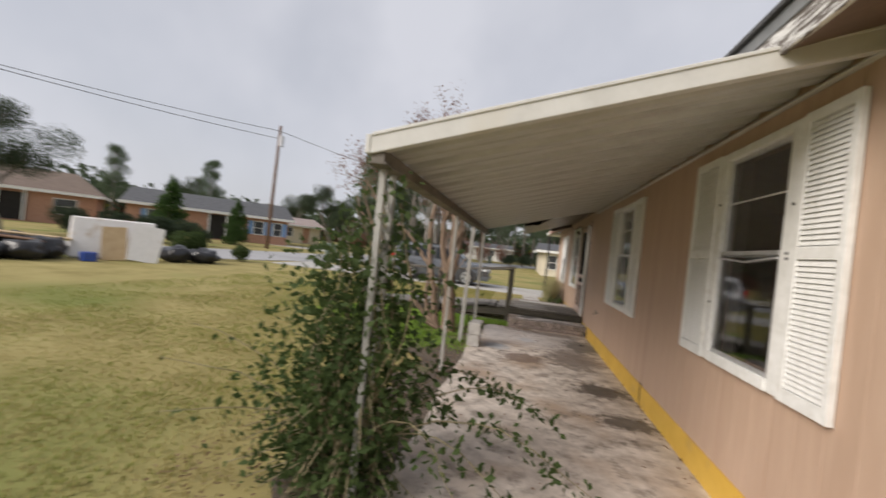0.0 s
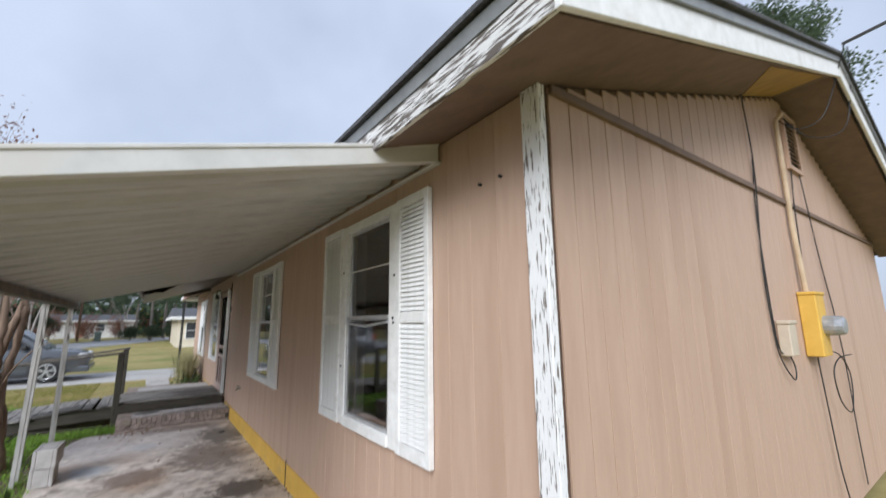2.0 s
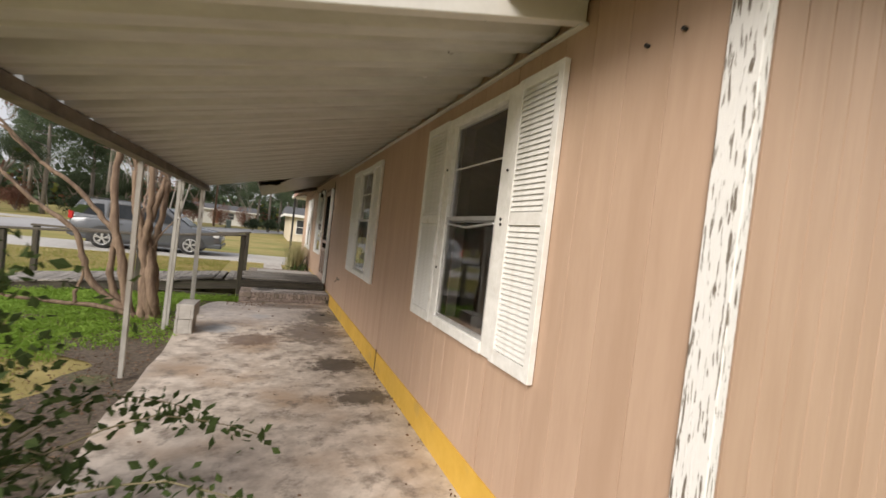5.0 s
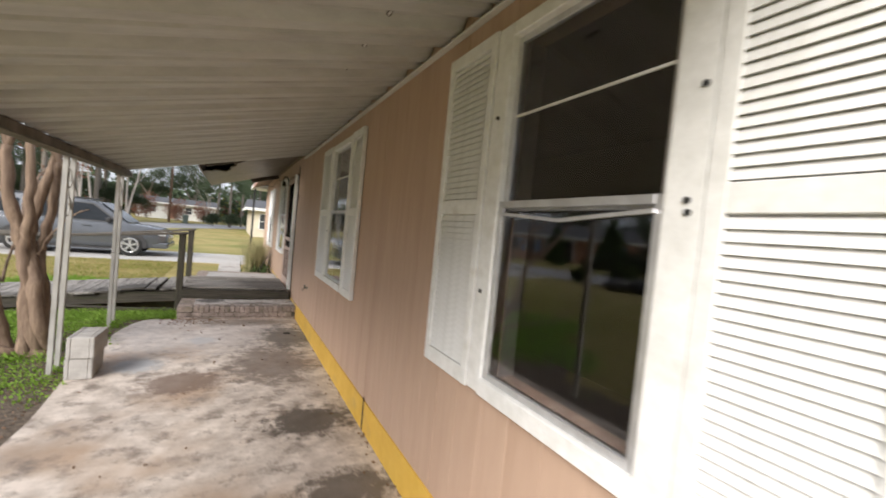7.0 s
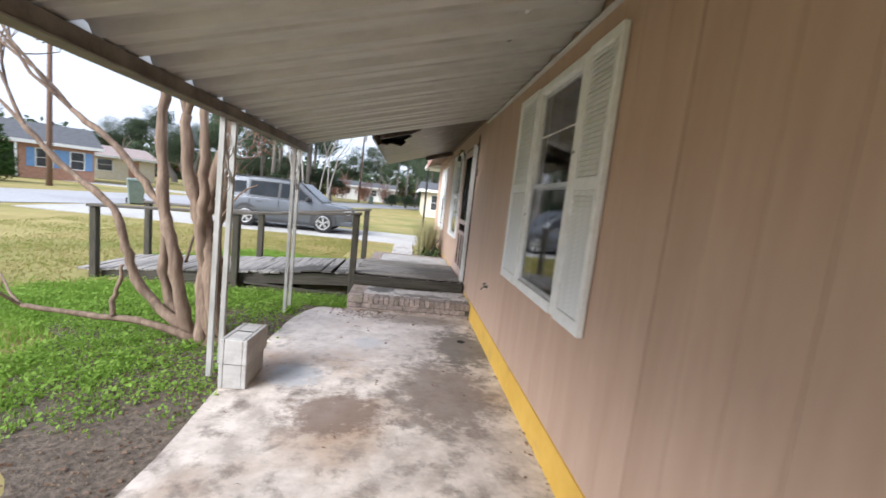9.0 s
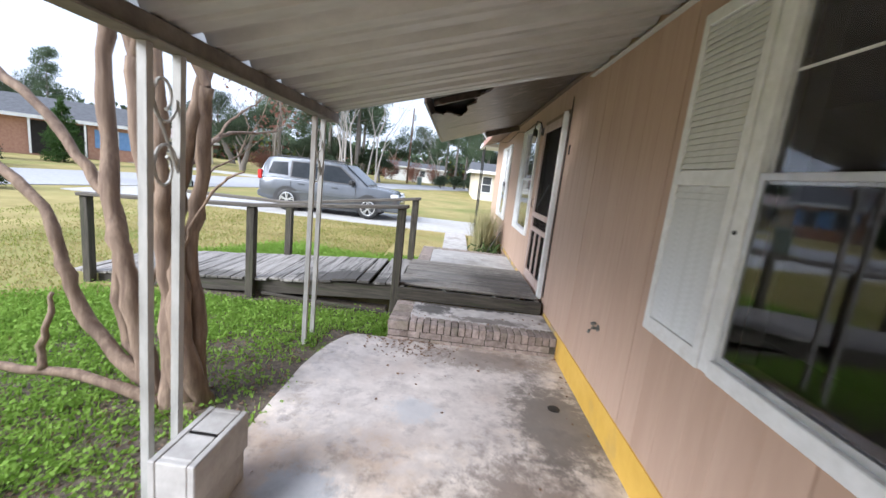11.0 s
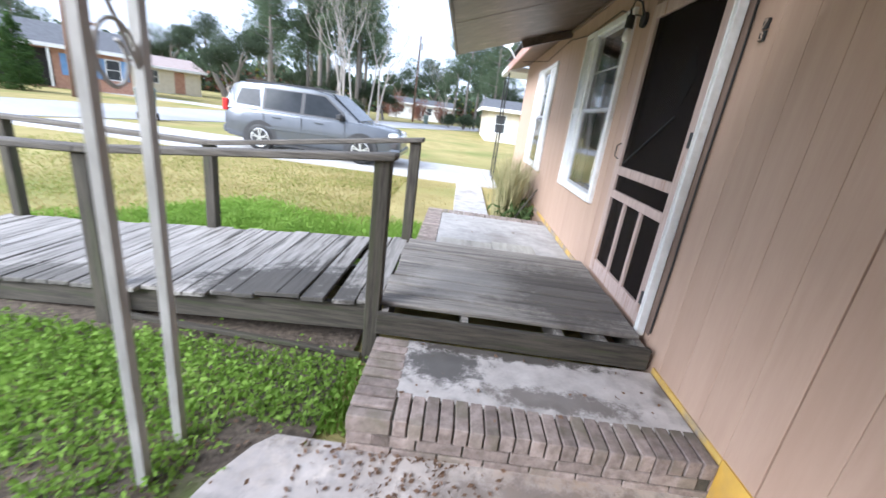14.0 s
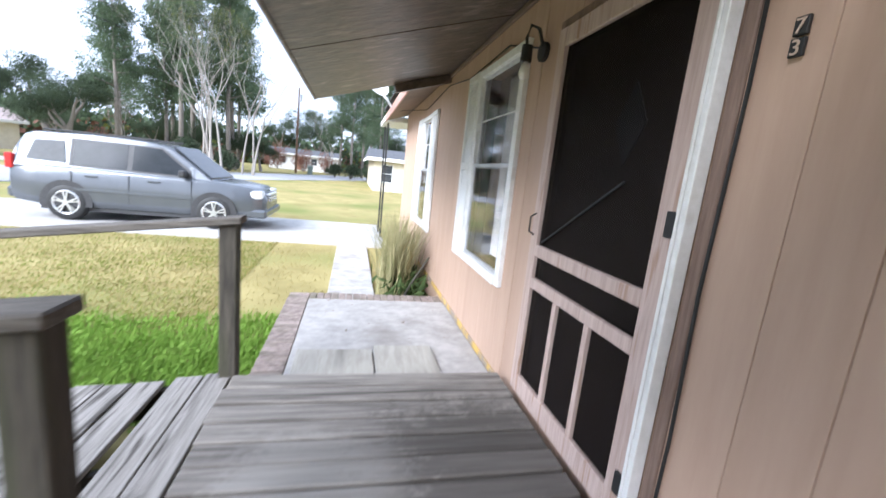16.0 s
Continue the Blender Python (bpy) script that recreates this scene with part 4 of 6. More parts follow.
def suv(m):
    """A boxy five-door car. Local x runs to the nose, the origin is on the ground in the middle."""
    top = empty("parked_car", Matrix.Identity(4), "grey-blue five-door sport utility car parked on the driveway", "car")
    parts = []
    W = 0.99
    # lower body: stations along x with half width and heights
    st = [(-2.42, 0.86, 0.50, 0.98), (-2.36, 0.95, 0.36, 1.06), (-1.9, W, 0.30, 1.10), (-1.0, W, 0.28, 1.10), (0.0, W, 0.28, 1.09), (0.75, W, 0.28, 1.08),
          (1.15, W, 0.30, 1.08), (1.75, 0.97, 0.30, 1.03), (2.15, 0.92, 0.30, 0.97), (2.34, 0.80, 0.34, 0.86), (2.42, 0.66, 0.42, 0.72)]
    s = Shape()
    rings = []
    for x, w, z0, z1 in st:
        r = [(x, -w * 0.93, z0), (x, -w, z0 + 0.14), (x, -w, z0 + (z1 - z0) * 0.55), (x, -w * 0.975, z1 - 0.05), (x, -w * 0.93, z1),
             (x, w * 0.93, z1), (x, w * 0.975, z1 - 0.05), (x, w, z0 + (z1 - z0) * 0.55), (x, w, z0 + 0.14), (x, w * 0.93, z0)]
        rings.append([s.bm.verts.new(p) for p in r])
    for a, b in zip(rings, rings[1:]):
        for k in range(10):
            s.bm.faces.new((a[k], b[k], b[(k + 1) % 10], a[(k + 1) % 10]))
    s.bm.faces.new(rings[0])
    s.bm.faces.new(rings[-1][::-1])
    parts.append(s.done("body", PAINT, top, bevel=0.02, smooth=True))
    # cabin: roof and pillars
    cab = [(-2.38, 1.06, 0.90), (-2.30, 1.45, 0.84), (-2.18, 1.70, 0.76), (-2.0, 1.77, 0.73), (-1.0, 1.81, 0.72), (0.0, 1.79, 0.72), (0.45, 1.70, 0.73), (0.95, 1.35, 0.82), (1.32, 1.07, 0.90)]
    s = Shape()
    lo = [s.bm.verts.new((x, -0.93, 1.06)) for x, z, w in cab]
    up = [s.bm.verts.new((x, -w, z)) for x, z, w in cab]
    lo2 = [s.bm.verts.new((x, 0.93, 1.06)) for x, z, w in cab]
    up2 = [s.bm.verts.new((x, w, z)) for x, z, w in cab]
    for i in range(len(cab) - 1):
        s.bm.faces.new((up[i], up[i + 1], up2[i + 1], up2[i]))
        s.bm.faces.new((lo[i], lo[i + 1], up[i + 1], up[i]))
        s.bm.faces.new((lo2[i], up2[i], up2[i + 1], lo2[i + 1]))
    parts.append(s.done("cabin", PAINT, top, bevel=0.03))

    def side(x, z):
        """Half width of the cabin's flank at a height."""
        return 0.935 - (z - 1.06) * 0.29 + 0.004

    for sg in (-1, 1):
        for poly in ([(-2.10, 1.20), (-1.42, 1.18), (-1.48, 1.62), (-1.98, 1.60)],
                     [(-1.30, 1.16), (-0.32, 1.14), (-0.32, 1.66), (-1.30, 1.65)],
                     [(-0.22, 1.14), (0.86, 1.12), (0.84, 1.22), (0.30, 1.64), (-0.22, 1.66)]):
            s = Shape()
            s.prism([(x, sg * side(x, z), z) for x, z in poly], (0, sg * 0.008, 0))
            parts.append(tagged(s.done("window", CARGLASS, top), "dark tinted side glass"))
        s = Shape()
        s.prism([(x, sg * (side(x, z) - 0.003), z) for x, z in ((-1.36, 1.13), (0.93, 1.085), (0.88, 1.25), (0.32, 1.675), (-1.36, 1.685))], (0, sg * 0.006, 0))
        parts.append(tagged(s.done("window_surround", TRIMBLK, top), "black pillars round the side glass"))
        s = Shape()
        s.box(-1.35, sg * 0.985, 0.62, 0.95, sg * 1.004, 0.68) if sg > 0 else s.box(-1.35, -1.004, 0.62, 0.95, -0.985, 0.68)
        parts.append(tagged(s.done("side_moulding", PAINT, top, bevel=0.006), "body-coloured side moulding"))
        for x in (-1.05, 0.10):
            s = Shape().box(x, sg * 1.0 - 0.012, 0.93, x + 0.22, sg * 1.0 + 0.012, 0.965)
            parts.append(s.done("door_handle", PAINT, top, bevel=0.006))
        for x in (-1.30, -0.27, 0.92):
            s = Shape().box(x, sg * 0.99 - 0.003, 0.42, x + 0.012, sg * 0.99 + 0.003, 1.03)
            parts.append(tagged(s.done("door_gap", TRIMBLK, top), "dark door shut line"))
        s = Shape()
        s.box(0.72, sg * 1.04 - 0.10, 1.10, 0.86, sg * 1.04 + 0.10, 1.25)
        parts.append(tagged(s.done("mirror", TRIMBLK, top, bevel=0.03), "black door mirror"))
        s = Shape()
        s.box(-1.9, sg * 0.68 - 0.02, 1.80, 0.2, sg * 0.68 + 0.02, 1.84)
        parts.append(tagged(s.done("roof_rail", TRIMBLK, top, bevel=0.01), "black roof rail"))
        s = Shape()
        s.box(-2.44, sg * 0.86 - 0.09, 0.98, -2.30, sg * 0.86 + 0.09, 1.28)
        parts.append(tagged(s.done("tail_lamp", REDL, top, bevel=0.02), "red tail lamp"))
        s = Shape()
        s.box(2.08, sg * 0.74 - 0.17, 0.74, 2.36, sg * 0.74 + 0.17, 0.92)
        parts.append(tagged(s.done("head_lamp", LAMPG, top, bevel=0.03), "clear head lamp"))
        for wx in (-1.40, 1.38):
            # black disc on the closed flank paints the shade of the wheel opening
            s = Shape()
            arch = [(wx + 0.47 * math.cos(a), 0.36 + 0.47 * math.sin(a)) for a in np.linspace(-0.15, math.pi + 0.15, 16)]
            s.prism([(x, sg * 0.96, z) for x, z in arch], (0, sg * 0.036, 0))
            parts.append(tagged(s.done("wheel_arch", TRIMBLK, top), "black disc for the shaded wheel opening"))
            wheel = new("wheel", None)
            wheel.parent = top
            wheel.location = (wx, sg * 0.90, 0.37)
            s = Shape()
            prof = [(0.23, -0.10), (0.33, -0.11), (0.365, -0.08), (0.37, 0.0), (0.365, 0.08), (0.33, 0.11), (0.23, 0.10)]
            rr = []
            for k in range(28):
                a = k * math.tau / 28
                rr.append([s.bm.verts.new((r * math.cos(a), y, r * math.sin(a))) for r, y in prof])
            for k in range(28):
                for j in range(len(prof) - 1):
                    s.bm.faces.new((rr[k][j], rr[k][j + 1], rr[(k + 1) % 28][j + 1], rr[(k + 1) % 28][j]))
            ty = s.done("tyre", BLACK, wheel, smooth=True)
            # black disc inside the tyre paints the shade behind the spokes
            s = Shape()
            s.tube([(0, sg * 0.04, 0), (0, sg * 0.06, 0)], 0.235, 24)
            hub = tagged(s.done("wheel_disc", TRIMBLK, wheel), "black disc for the shade behind the spokes")
            s = Shape()
            for k in range(5):
                a = k * math.tau / 5 + 0.3
                for da in (-0.16, 0.16):
                    s.beam((0.03 * math.cos(a), sg * 0.10, 0.03 * math.sin(a)), (0.235 * math.cos(a + da), sg * 0.095, 0.235 * math.sin(a + da)), 0.05, 0.03)
            pts = [(0.235 * math.cos(k * math.tau / 24), sg * 0.095, 0.235 * math.sin(k * math.tau / 24)) for k in range(25)]
            s.tube(pts, 0.022, 6, cap=False)
            s.tube([(0, sg * 0.07, 0), (0, sg * 0.125, 0)], 0.06, 12)
            rim = tagged(s.done("rim", CHROME, wheel), "bright five-spoke alloy rim")
    s = Shape()
    s.prism([(0.50, -0.70, 1.70), (1.28, -0.84, 1.10), (1.28, 0.84, 1.10), (0.50, 0.70, 1.70)], (0.02, 0, 0.03))
    parts.append(tagged(s.done("windscreen", CARGLASS, top), "sloping dark windscreen"))
    s = Shape()
    s.prism([(-2.36, -0.74, 1.16), (-2.26, -0.68, 1.60), (-2.26, 0.68, 1.60), (-2.36, 0.74, 1.16)], (-0.02, 0, 0))
    parts.append(tagged(s.done("rear_window", CARGLASS, top), "dark rear window"))
    s = Shape()
    for z in (0.66, 0.73, 0.80):
        s.box(2.36, -0.42, z, 2.45, 0.42, z + 0.045)
    parts.append(tagged(s.done("grille", CHROME, top, bevel=0.01), "bright barred grille"))
    for a, b, za, zb in ((1.95, 2.46, 0.30, 0.50), (-2.47, -2.0, 0.40, 0.62)):
        s = Shape().box(a, -0.93, za, b, 0.93, zb)
        parts.append(tagged(s.done("bumper", PAINT, top, bevel=0.05), "body-coloured bumper"))
    s = Shape()
    s.box(1.0, -0.9, 0.2, -1.9, 0.9, 0.31)
    parts.append(tagged(s.done("underbody", TRIMBLK, top), "dark underbody"))
    top.matrix_world = m
    return top


suv(pose(-3.6, 18.75, GROUND + 0.03, 0, 0, 0) @ Matrix.Scale(0.93, 4))


# ---- plants ----
def foliage(name, ca, cb, vary=0.0):
    m = mat(name, ca, cb, 3.0, 0.75, 0.0, spec=0.25, spread=(0.3, 0.7))
    n, l = m.node_tree.nodes, m.node_tree.links
    b = n["Principled BSDF"]
    thin, mix = n.new("ShaderNodeBsdfTranslucent"), n.new("ShaderNodeMixShader")
    mix.inputs[0].default_value = 0.42
    l.new(b.inputs["Base Color"].links[0].from_socket, thin.inputs["Color"])
    l.new(b.outputs[0], mix.inputs[1])
    l.new(thin.outputs[0], mix.inputs[2])
    l.new(mix.outputs[0], n["Material Output"].inputs["Surface"])
    return m


LEAF = foliage("green_leaf", (0.035, 0.06, 0.018), (0.085, 0.125, 0.04))
PINELEAF = foliage("pine_needles", (0.065, 0.095, 0.055), (0.15, 0.20, 0.115))
OAKLEAF = foliage("dark_oak_leaf", (0.035, 0.055, 0.032), (0.09, 0.115, 0.065))
CEDARLEAF = foliage("cedar_green", (0.03, 0.065, 0.015), (0.085, 0.15, 0.04))
OLIVELEAF = foliage("yellow_green_leaf", (0.12, 0.14, 0.03), (0.22, 0.23, 0.06))
RUSTLEAF = foliage("rusty_leaf", (0.15, 0.07, 0.05), (0.28, 0.15, 0.11))
GRASSA = foliage("fresh_grass", (0.15, 0.27, 0.03), (0.30, 0.45, 0.09))
GRASSB = foliage("dry_grass", (0.29, 0.245, 0.095), (0.44, 0.37, 0.165))
DEADLEAF = foliage("dead_leaf", (0.14, 0.085, 0.055), (0.30, 0.20, 0.14))
BARK = mat("smooth_tan_bark", (0.13, 0.085, 0.06), (0.28, 0.20, 0.14), 3, 0.8, 0.5, (9, 9, 0.8), (0.15, 0.10, 0.07), 2, (0.55, 0.7))
GREYBARK = mat("grey_bark", (0.14, 0.12, 0.10), (0.28, 0.25, 0.22), 4, 0.9, 0.3, (6, 6, 1))
PALEBARK = mat("pale_bark", (0.24, 0.215, 0.19), (0.38, 0.35, 0.315), 4, 0.9, 0.2, (6, 6, 1))


def leaf_mesh(name, spots, material, size, rng, flat=0.0, fold=True, aspect=0.55):
    """One mesh of small pointed leaves at the given spots."""
    verts, faces = [], []
    for p in spots:
        a = Vector((rng.gauss(0, 1), rng.gauss(0, 1), rng.gauss(0, 1) * (1 - flat))).normalized()
        b = a.cross(Vector((rng.gauss(0, 1), rng.gauss(0, 1), rng.gauss(0, 1)))).normalized()
        c = a.cross(b)
        s = size * rng.uniform(0.6, 1.3)
        k = len(verts)
        p = Vector(p)
        verts += [p, p + a * s * 0.5 + b * s * aspect * 0.5 + c * s * 0.08, p + a * s, p + a * s * 0.5 - b * s * aspect * 0.5 + c * s * 0.08]
        faces += [(k, k + 1, k + 2), (k, k + 2, k + 3)]
    me = bpy.data.meshes.new(name)
    me.from_pydata([tuple(v) for v in verts], [], faces)
    me.materials.append(material)
    return me


def lobe_spots(rng, lobes, count):
    """Spots on and in a set of ellipsoid lobes, denser towards their skins."""
    out = []
    tot = sum(l[3] * l[4] for l in lobes)
    for x, y, z, r, h in lobes:
        for _ in range(int(count * r * h / tot)):
            d = Vector((rng.gauss(0, 1), rng.gauss(0, 1), rng.gauss(0, 1))).normalized() * (rng.uniform(0.25, 1) ** 0.5)
            wob = 1 + 0.35 * noise.noise((x + d.x * 2.2, y + d.y * 2.2, z + d.z * 2.2))
            out.append((x + d.x * r * wob, y + d.y * r * wob, z + d.z * h * wob))
    return out


def limb(s, rng, p, d, length, r, depth, tips, gnarl=0.25, n=6, lift=0.1, split=(2, 3), wall=None):
    """A branching limb; gathers its tips."""
    pts, rad = [Vector(p)], [r]
    d = Vector(d).normalized()
    steps = 4
    for i in range(steps):
        d = (d + Vector((rng.gauss(0, gnarl), rng.gauss(0, gnarl), rng.gauss(0, gnarl) + lift))).normalized()
        if wall is not None and (pts[-1] + d * length / steps).x > wall:
            d = Vector((-abs(d.x) - 0.25, d.y, d.z)).normalized()
        pts.append(pts[-1] + d * length / steps)
        rad.append(r * (1 - 0.45 * (i + 1) / steps))
    s.tube(pts, rad, max(4, n), cap=False)
    if depth == 0:
        tips.append(pts[-1])
        tips.append(pts[-2])
        return
    for k in range(rng.randint(*split)):
        dd = (d + Vector((rng.gauss(0, 0.55), rng.gauss(0, 0.55), rng.gauss(0.15, 0.4)))).normalized()
        limb(s, rng, pts[-1 - (k % 2)], dd, length * rng.uniform(0.55, 0.8), rad[-1] * 0.75, depth - 1, tips, gnarl, max(4, n - 1), lift, split, wall)


def tree(name, seed, h, kind, label):
    """A prototype tree standing at the origin: trunk with limbs, and a crown."""
    rng = random.Random(seed)
    top = empty(name, Matrix.Identity(4), label, "tree", "trees round the street")
    s, lobes, tips = Shape(), [], []
    if kind == "pine":
        s.tube([(0, 0, -0.2), (0.1, 0, h * 0.4), (0.0, 0.1, h * 0.75), (0.1, 0.1, h)], [0.22, 0.17, 0.10, 0.03], 8)
        z = h * 0.36
        while z < h:
            f = 1 - (z - h * 0.36) / (h * 0.66)
            for k in range(rng.randint(3, 5)):
                a = rng.uniform(0, math.tau)
                r = h * 0.2 * (0.35 + 0.65 * f) * rng.uniform(0.6, 1.1)
                e = Vector((math.cos(a) * r, math.sin(a) * r, z + r * 0.25))
                s.tube([(0, 0, z), e * 0.6 + Vector((0, 0, z * 0.4)), e], [0.05, 0.035, 0.01], 4)
                for q in (0.65, 1.0):
                    c = Vector((0, 0, z)).lerp(e, q)
                    lobes.append((c.x, c.y, c.z + 0.1, h * 0.06 * rng.uniform(0.5, 1.4), h * 0.042 * rng.uniform(0.6, 1.5)))
            z += h * rng.uniform(0.05, 0.08)
        m, cnt, size = PINELEAF, 19000, 0.13
    elif kind == "oak":
        limb(s, rng, (0, 0, -0.2), (0, 0, 1), h * 0.4, h * 0.04, 2, tips, 0.12, 8, 0.0, (3, 4))
        for t in tips:
            lobes.append((t.x * 1.1, t.y * 1.1, t.z, h * rng.uniform(0.09, 0.16), h * rng.uniform(0.07, 0.11)))
        for k in range(9):
            a = rng.uniform(0, math.tau)
            lobes.append((math.cos(a) * h * 0.3, math.sin(a) * h * 0.3, h * rng.uniform(0.4, 0.85), h * 0.13, h * 0.1))
        m, cnt, size = OAKLEAF, 22000, 0.17
    elif kind == "cedar":
        s.tube([(0, 0, -0.2), (0, 0, h * 0.9)], [0.12, 0.02], 6)
        for k in range(42):
            z = h * (0.06 + 0.9 * (k / 42))
            f = (1 - (z / h) ** 1.6) * 0.27 * h
            a = rng.uniform(0, math.tau)
            lobes.append((math.cos(a) * f * 0.65, math.sin(a) * f * 0.65, z, f * 0.5 + 0.1, 0.09 * h))
        m, cnt, size = CEDARLEAF, 8000, 0.16
    else:
        for k in range(3 if kind == "bare" else 1):
            limb(s, rng, (rng.uniform(-0.7, 0.7), rng.uniform(-0.7, 0.7), -0.2), (rng.gauss(0, 0.08), rng.gauss(0, 0.08), 1), h * 0.48, h * 0.009, 5, tips, 0.06, 5, 0.09, (2, 3))
        lobes = [(t.x, t.y, t.z, 0.3, 0.3) for t in tips[::5]]
        m, cnt, size = OLIVELEAF, 900, 0.10
    s.done("trunk", PALEBARK if kind == "bare" else GREYBARK, top, smooth=True)
    crown = new("crown", leaf_mesh("crown", lobe_spots(rng, lobes, cnt), m, size * h / 12 if kind != "cedar" else size, rng))
    crown.parent = top
    tagged(crown, kind="stuff")
    return top


def plant_out(proto, spots):
    """The prototype goes to the first spot, copies to the others."""
    for k, (x, y, sc, turn) in enumerate(spots):
        m = pose(x, y, GROUND, 0, 0, turn) @ Matrix.Scale(sc, 4)
        if k == 0:
            proto.matrix_basis = m
        else:
            c = copy_thing(proto, pose(x, y, GROUND, 0, 0, turn))
            c.scale = (sc, sc, sc)


plant_out(tree("pine_tree", 21, 15, "pine", "tall green pine with a straight grey trunk"),
          [(-25.5, 62.7, 1.0, 0), (-18.0, 57, 0.95, 70), (-14.5, 52.5, 1.12, 140), (-11.5, 54, 1.1, 210), (-1.5, 70, 0.85, 30), (1.6, 66, 0.95, 300),
           (4.5, 62, 0.9, 100), (3.0, 74, 1.0, 160), (27, 5.5, 1.2, 40), (-29, 70, 0.8, 260), (-40, 45, 0.6, 10), (-44, 36, 0.55, 200), (-17.2, 45, 0.85, 20), (-13.2, 46, 0.95, 320), (-15.0, 48, 0.8, 110), (-10.5, 49, 0.95, 250), (-12, 58, 1.05, 5), (0.2, 60, 0.8, 190), (3.2, 55, 0.75, 77)])
plant_out(tree("oak_tree", 5, 11, "oak", "broad dark evergreen oak"),
          [(-32.5, 64.5, 1.0, 0), (-37, 60, 0.8, 120), (-26, 15.6, 0.66, 60), (-7, 88, 1.15, 200), (-12, 92, 0.9, 20), (-42, 44, 0.62, 310), (-50, 30, 0.6, 90), (-21, 66, 0.7, 170), (6, 80, 0.9, 220),
           (-48, 52, 0.8, 45), (-36, 50, 0.5, 15), (-20.2, 44, 0.66, 130), (-17, 52, 0.42, 33), (-14, 53, 0.45, 99), (-11.2, 54, 0.42, 222), (-9, 55, 0.4, 280), (-23.5, 50, 0.42, 310)])
def far_woods():
    """An uneven belt of woods beyond the houses."""
    rng = random.Random(90)
    mats = ((OAKLEAF, 16000), (PINELEAF, 12000), (RUSTLEAF, 6000), (OLIVELEAF, 4000))
    for k, (mt, n) in enumerate(mats):
        spots = []
        while len(spots) < n:
            a = rng.uniform(-0.25, 2.0)
            d = rng.uniform(85, 110)
            x, y = -4 - d * math.sin(a - 0.12), 12 + d * math.cos(a - 0.12)
            top = 5.0 + 4.0 * noise.noise((x * 0.09, y * 0.09, k * 3.0)) + 2 * noise.noise((x * 0.3, y * 0.3, k)) + (1.5 if k < 2 else -1.5)
            z = rng.uniform(-0.2, max(0.6, top))
            spots.append((x, y, z))
        tagged(new("far_woods", leaf_mesh("far_woods", spots, mt, 1.1, rng, aspect=0.8)), "distant mixed woods beyond the houses", "woods", kind="stuff")


far_woods()
plant_out(tree("cedar_bush", 9, 4.6, "cedar", "dense conical green cedar"),
          [(-25.6, 25.2, 1.0, 0), (-22.6, 28.6, 0.78, 130)])
plant_out(tree("bare_tree", 14, 11, "bare", "leafless pale tree with many fine branches"),
          [(-9.3, 42.3, 1.0, 0), (-10.6, 44, 0.9, 90), (-8.0, 44.5, 0.95, 200), (-19.0, 50, 0.55, 60), (-2.5, 72, 0.7, 10), (-16.0, 60, 0.6, 250)])


def shrub(name, seed, w, h, material, size, count, label, lobes_n=8):
    rng = random.Random(seed)
    top = empty(name, Matrix.Identity(4), label, "shrub", "shrubs")
    s = Shape()
    lobes = []
    for k in range(lobes_n):
        a, r = rng.uniform(0, math.tau), rng.uniform(0, 0.6) * w
        z = rng.uniform(0.25, 0.75) * h
        s.tube([(0, 0, -0.05), (math.cos(a) * r * 0.5, math.sin(a) * r * 0.5, z * 0.6), (math.cos(a) * r, math.sin(a) * r, z)], [0.03, 0.02, 0.008], 4)
        lobes.append((math.cos(a) * r, math.sin(a) * r, z, 0.42 * w, 0.28 * h))
    s.done("stem", GREYBARK, top)
    c = new("leaves", leaf_mesh("leaves", lobe_spots(rng, lobes, count), material, size, rng))
    c.parent = top
    tagged(c, kind="stuff")
    return top


plant_out(shrub("round_shrub", 3, 0.8, 1.25, LEAF, 0.10, 3500, "ragged green shrub on the lawn"), [(-13.5, 14.3, 1.0, 0), (-12.1, 15.8, 0.62, 90)])
plant_out(shrub("clipped_hedge", 4, 1.3, 1.7, OAKLEAF, 0.12, 4500, "dark green clipped hedge"), [(-24.2, 17.8, 1, 0), (-23.2, 19.0, 1, 80), (-22.2, 20.2, 1, 160), (-21.2, 21.3, 1, 240), (-20.4, 22.4, 0.9, 300)])
plant_out(shrub("roadside_bush", 6, 1.5, 1.8, OAKLEAF, 0.16, 2500, "dark bush beside the far lawn"), [(-12.6, 45, 1.5, 33), (-15.5, 46.5, 1.2, 80), (-10.2, 46, 1.1, 150), (-1.6, 59, 1, 0), (0.2, 58, 1.1, 60), (2.0, 56, 1.1, 120), (3.2, 54, 1.0, 200)])
plant_out(shrub("rusty_bush", 8, 2.2, 3.4, RUSTLEAF, 0.16, 2500, "sparse rusty winter bush"), [(-6.5, 70, 1, 0), (-19.5, 46.5, 0.8, 20), (-10.5, 74, 1.2, 70), (-17, 64, 0.9, 140), (-3.8, 74, 1.0, 220), (-24, 57, 0.7, 30), (4, 52, 0.9, 100)])


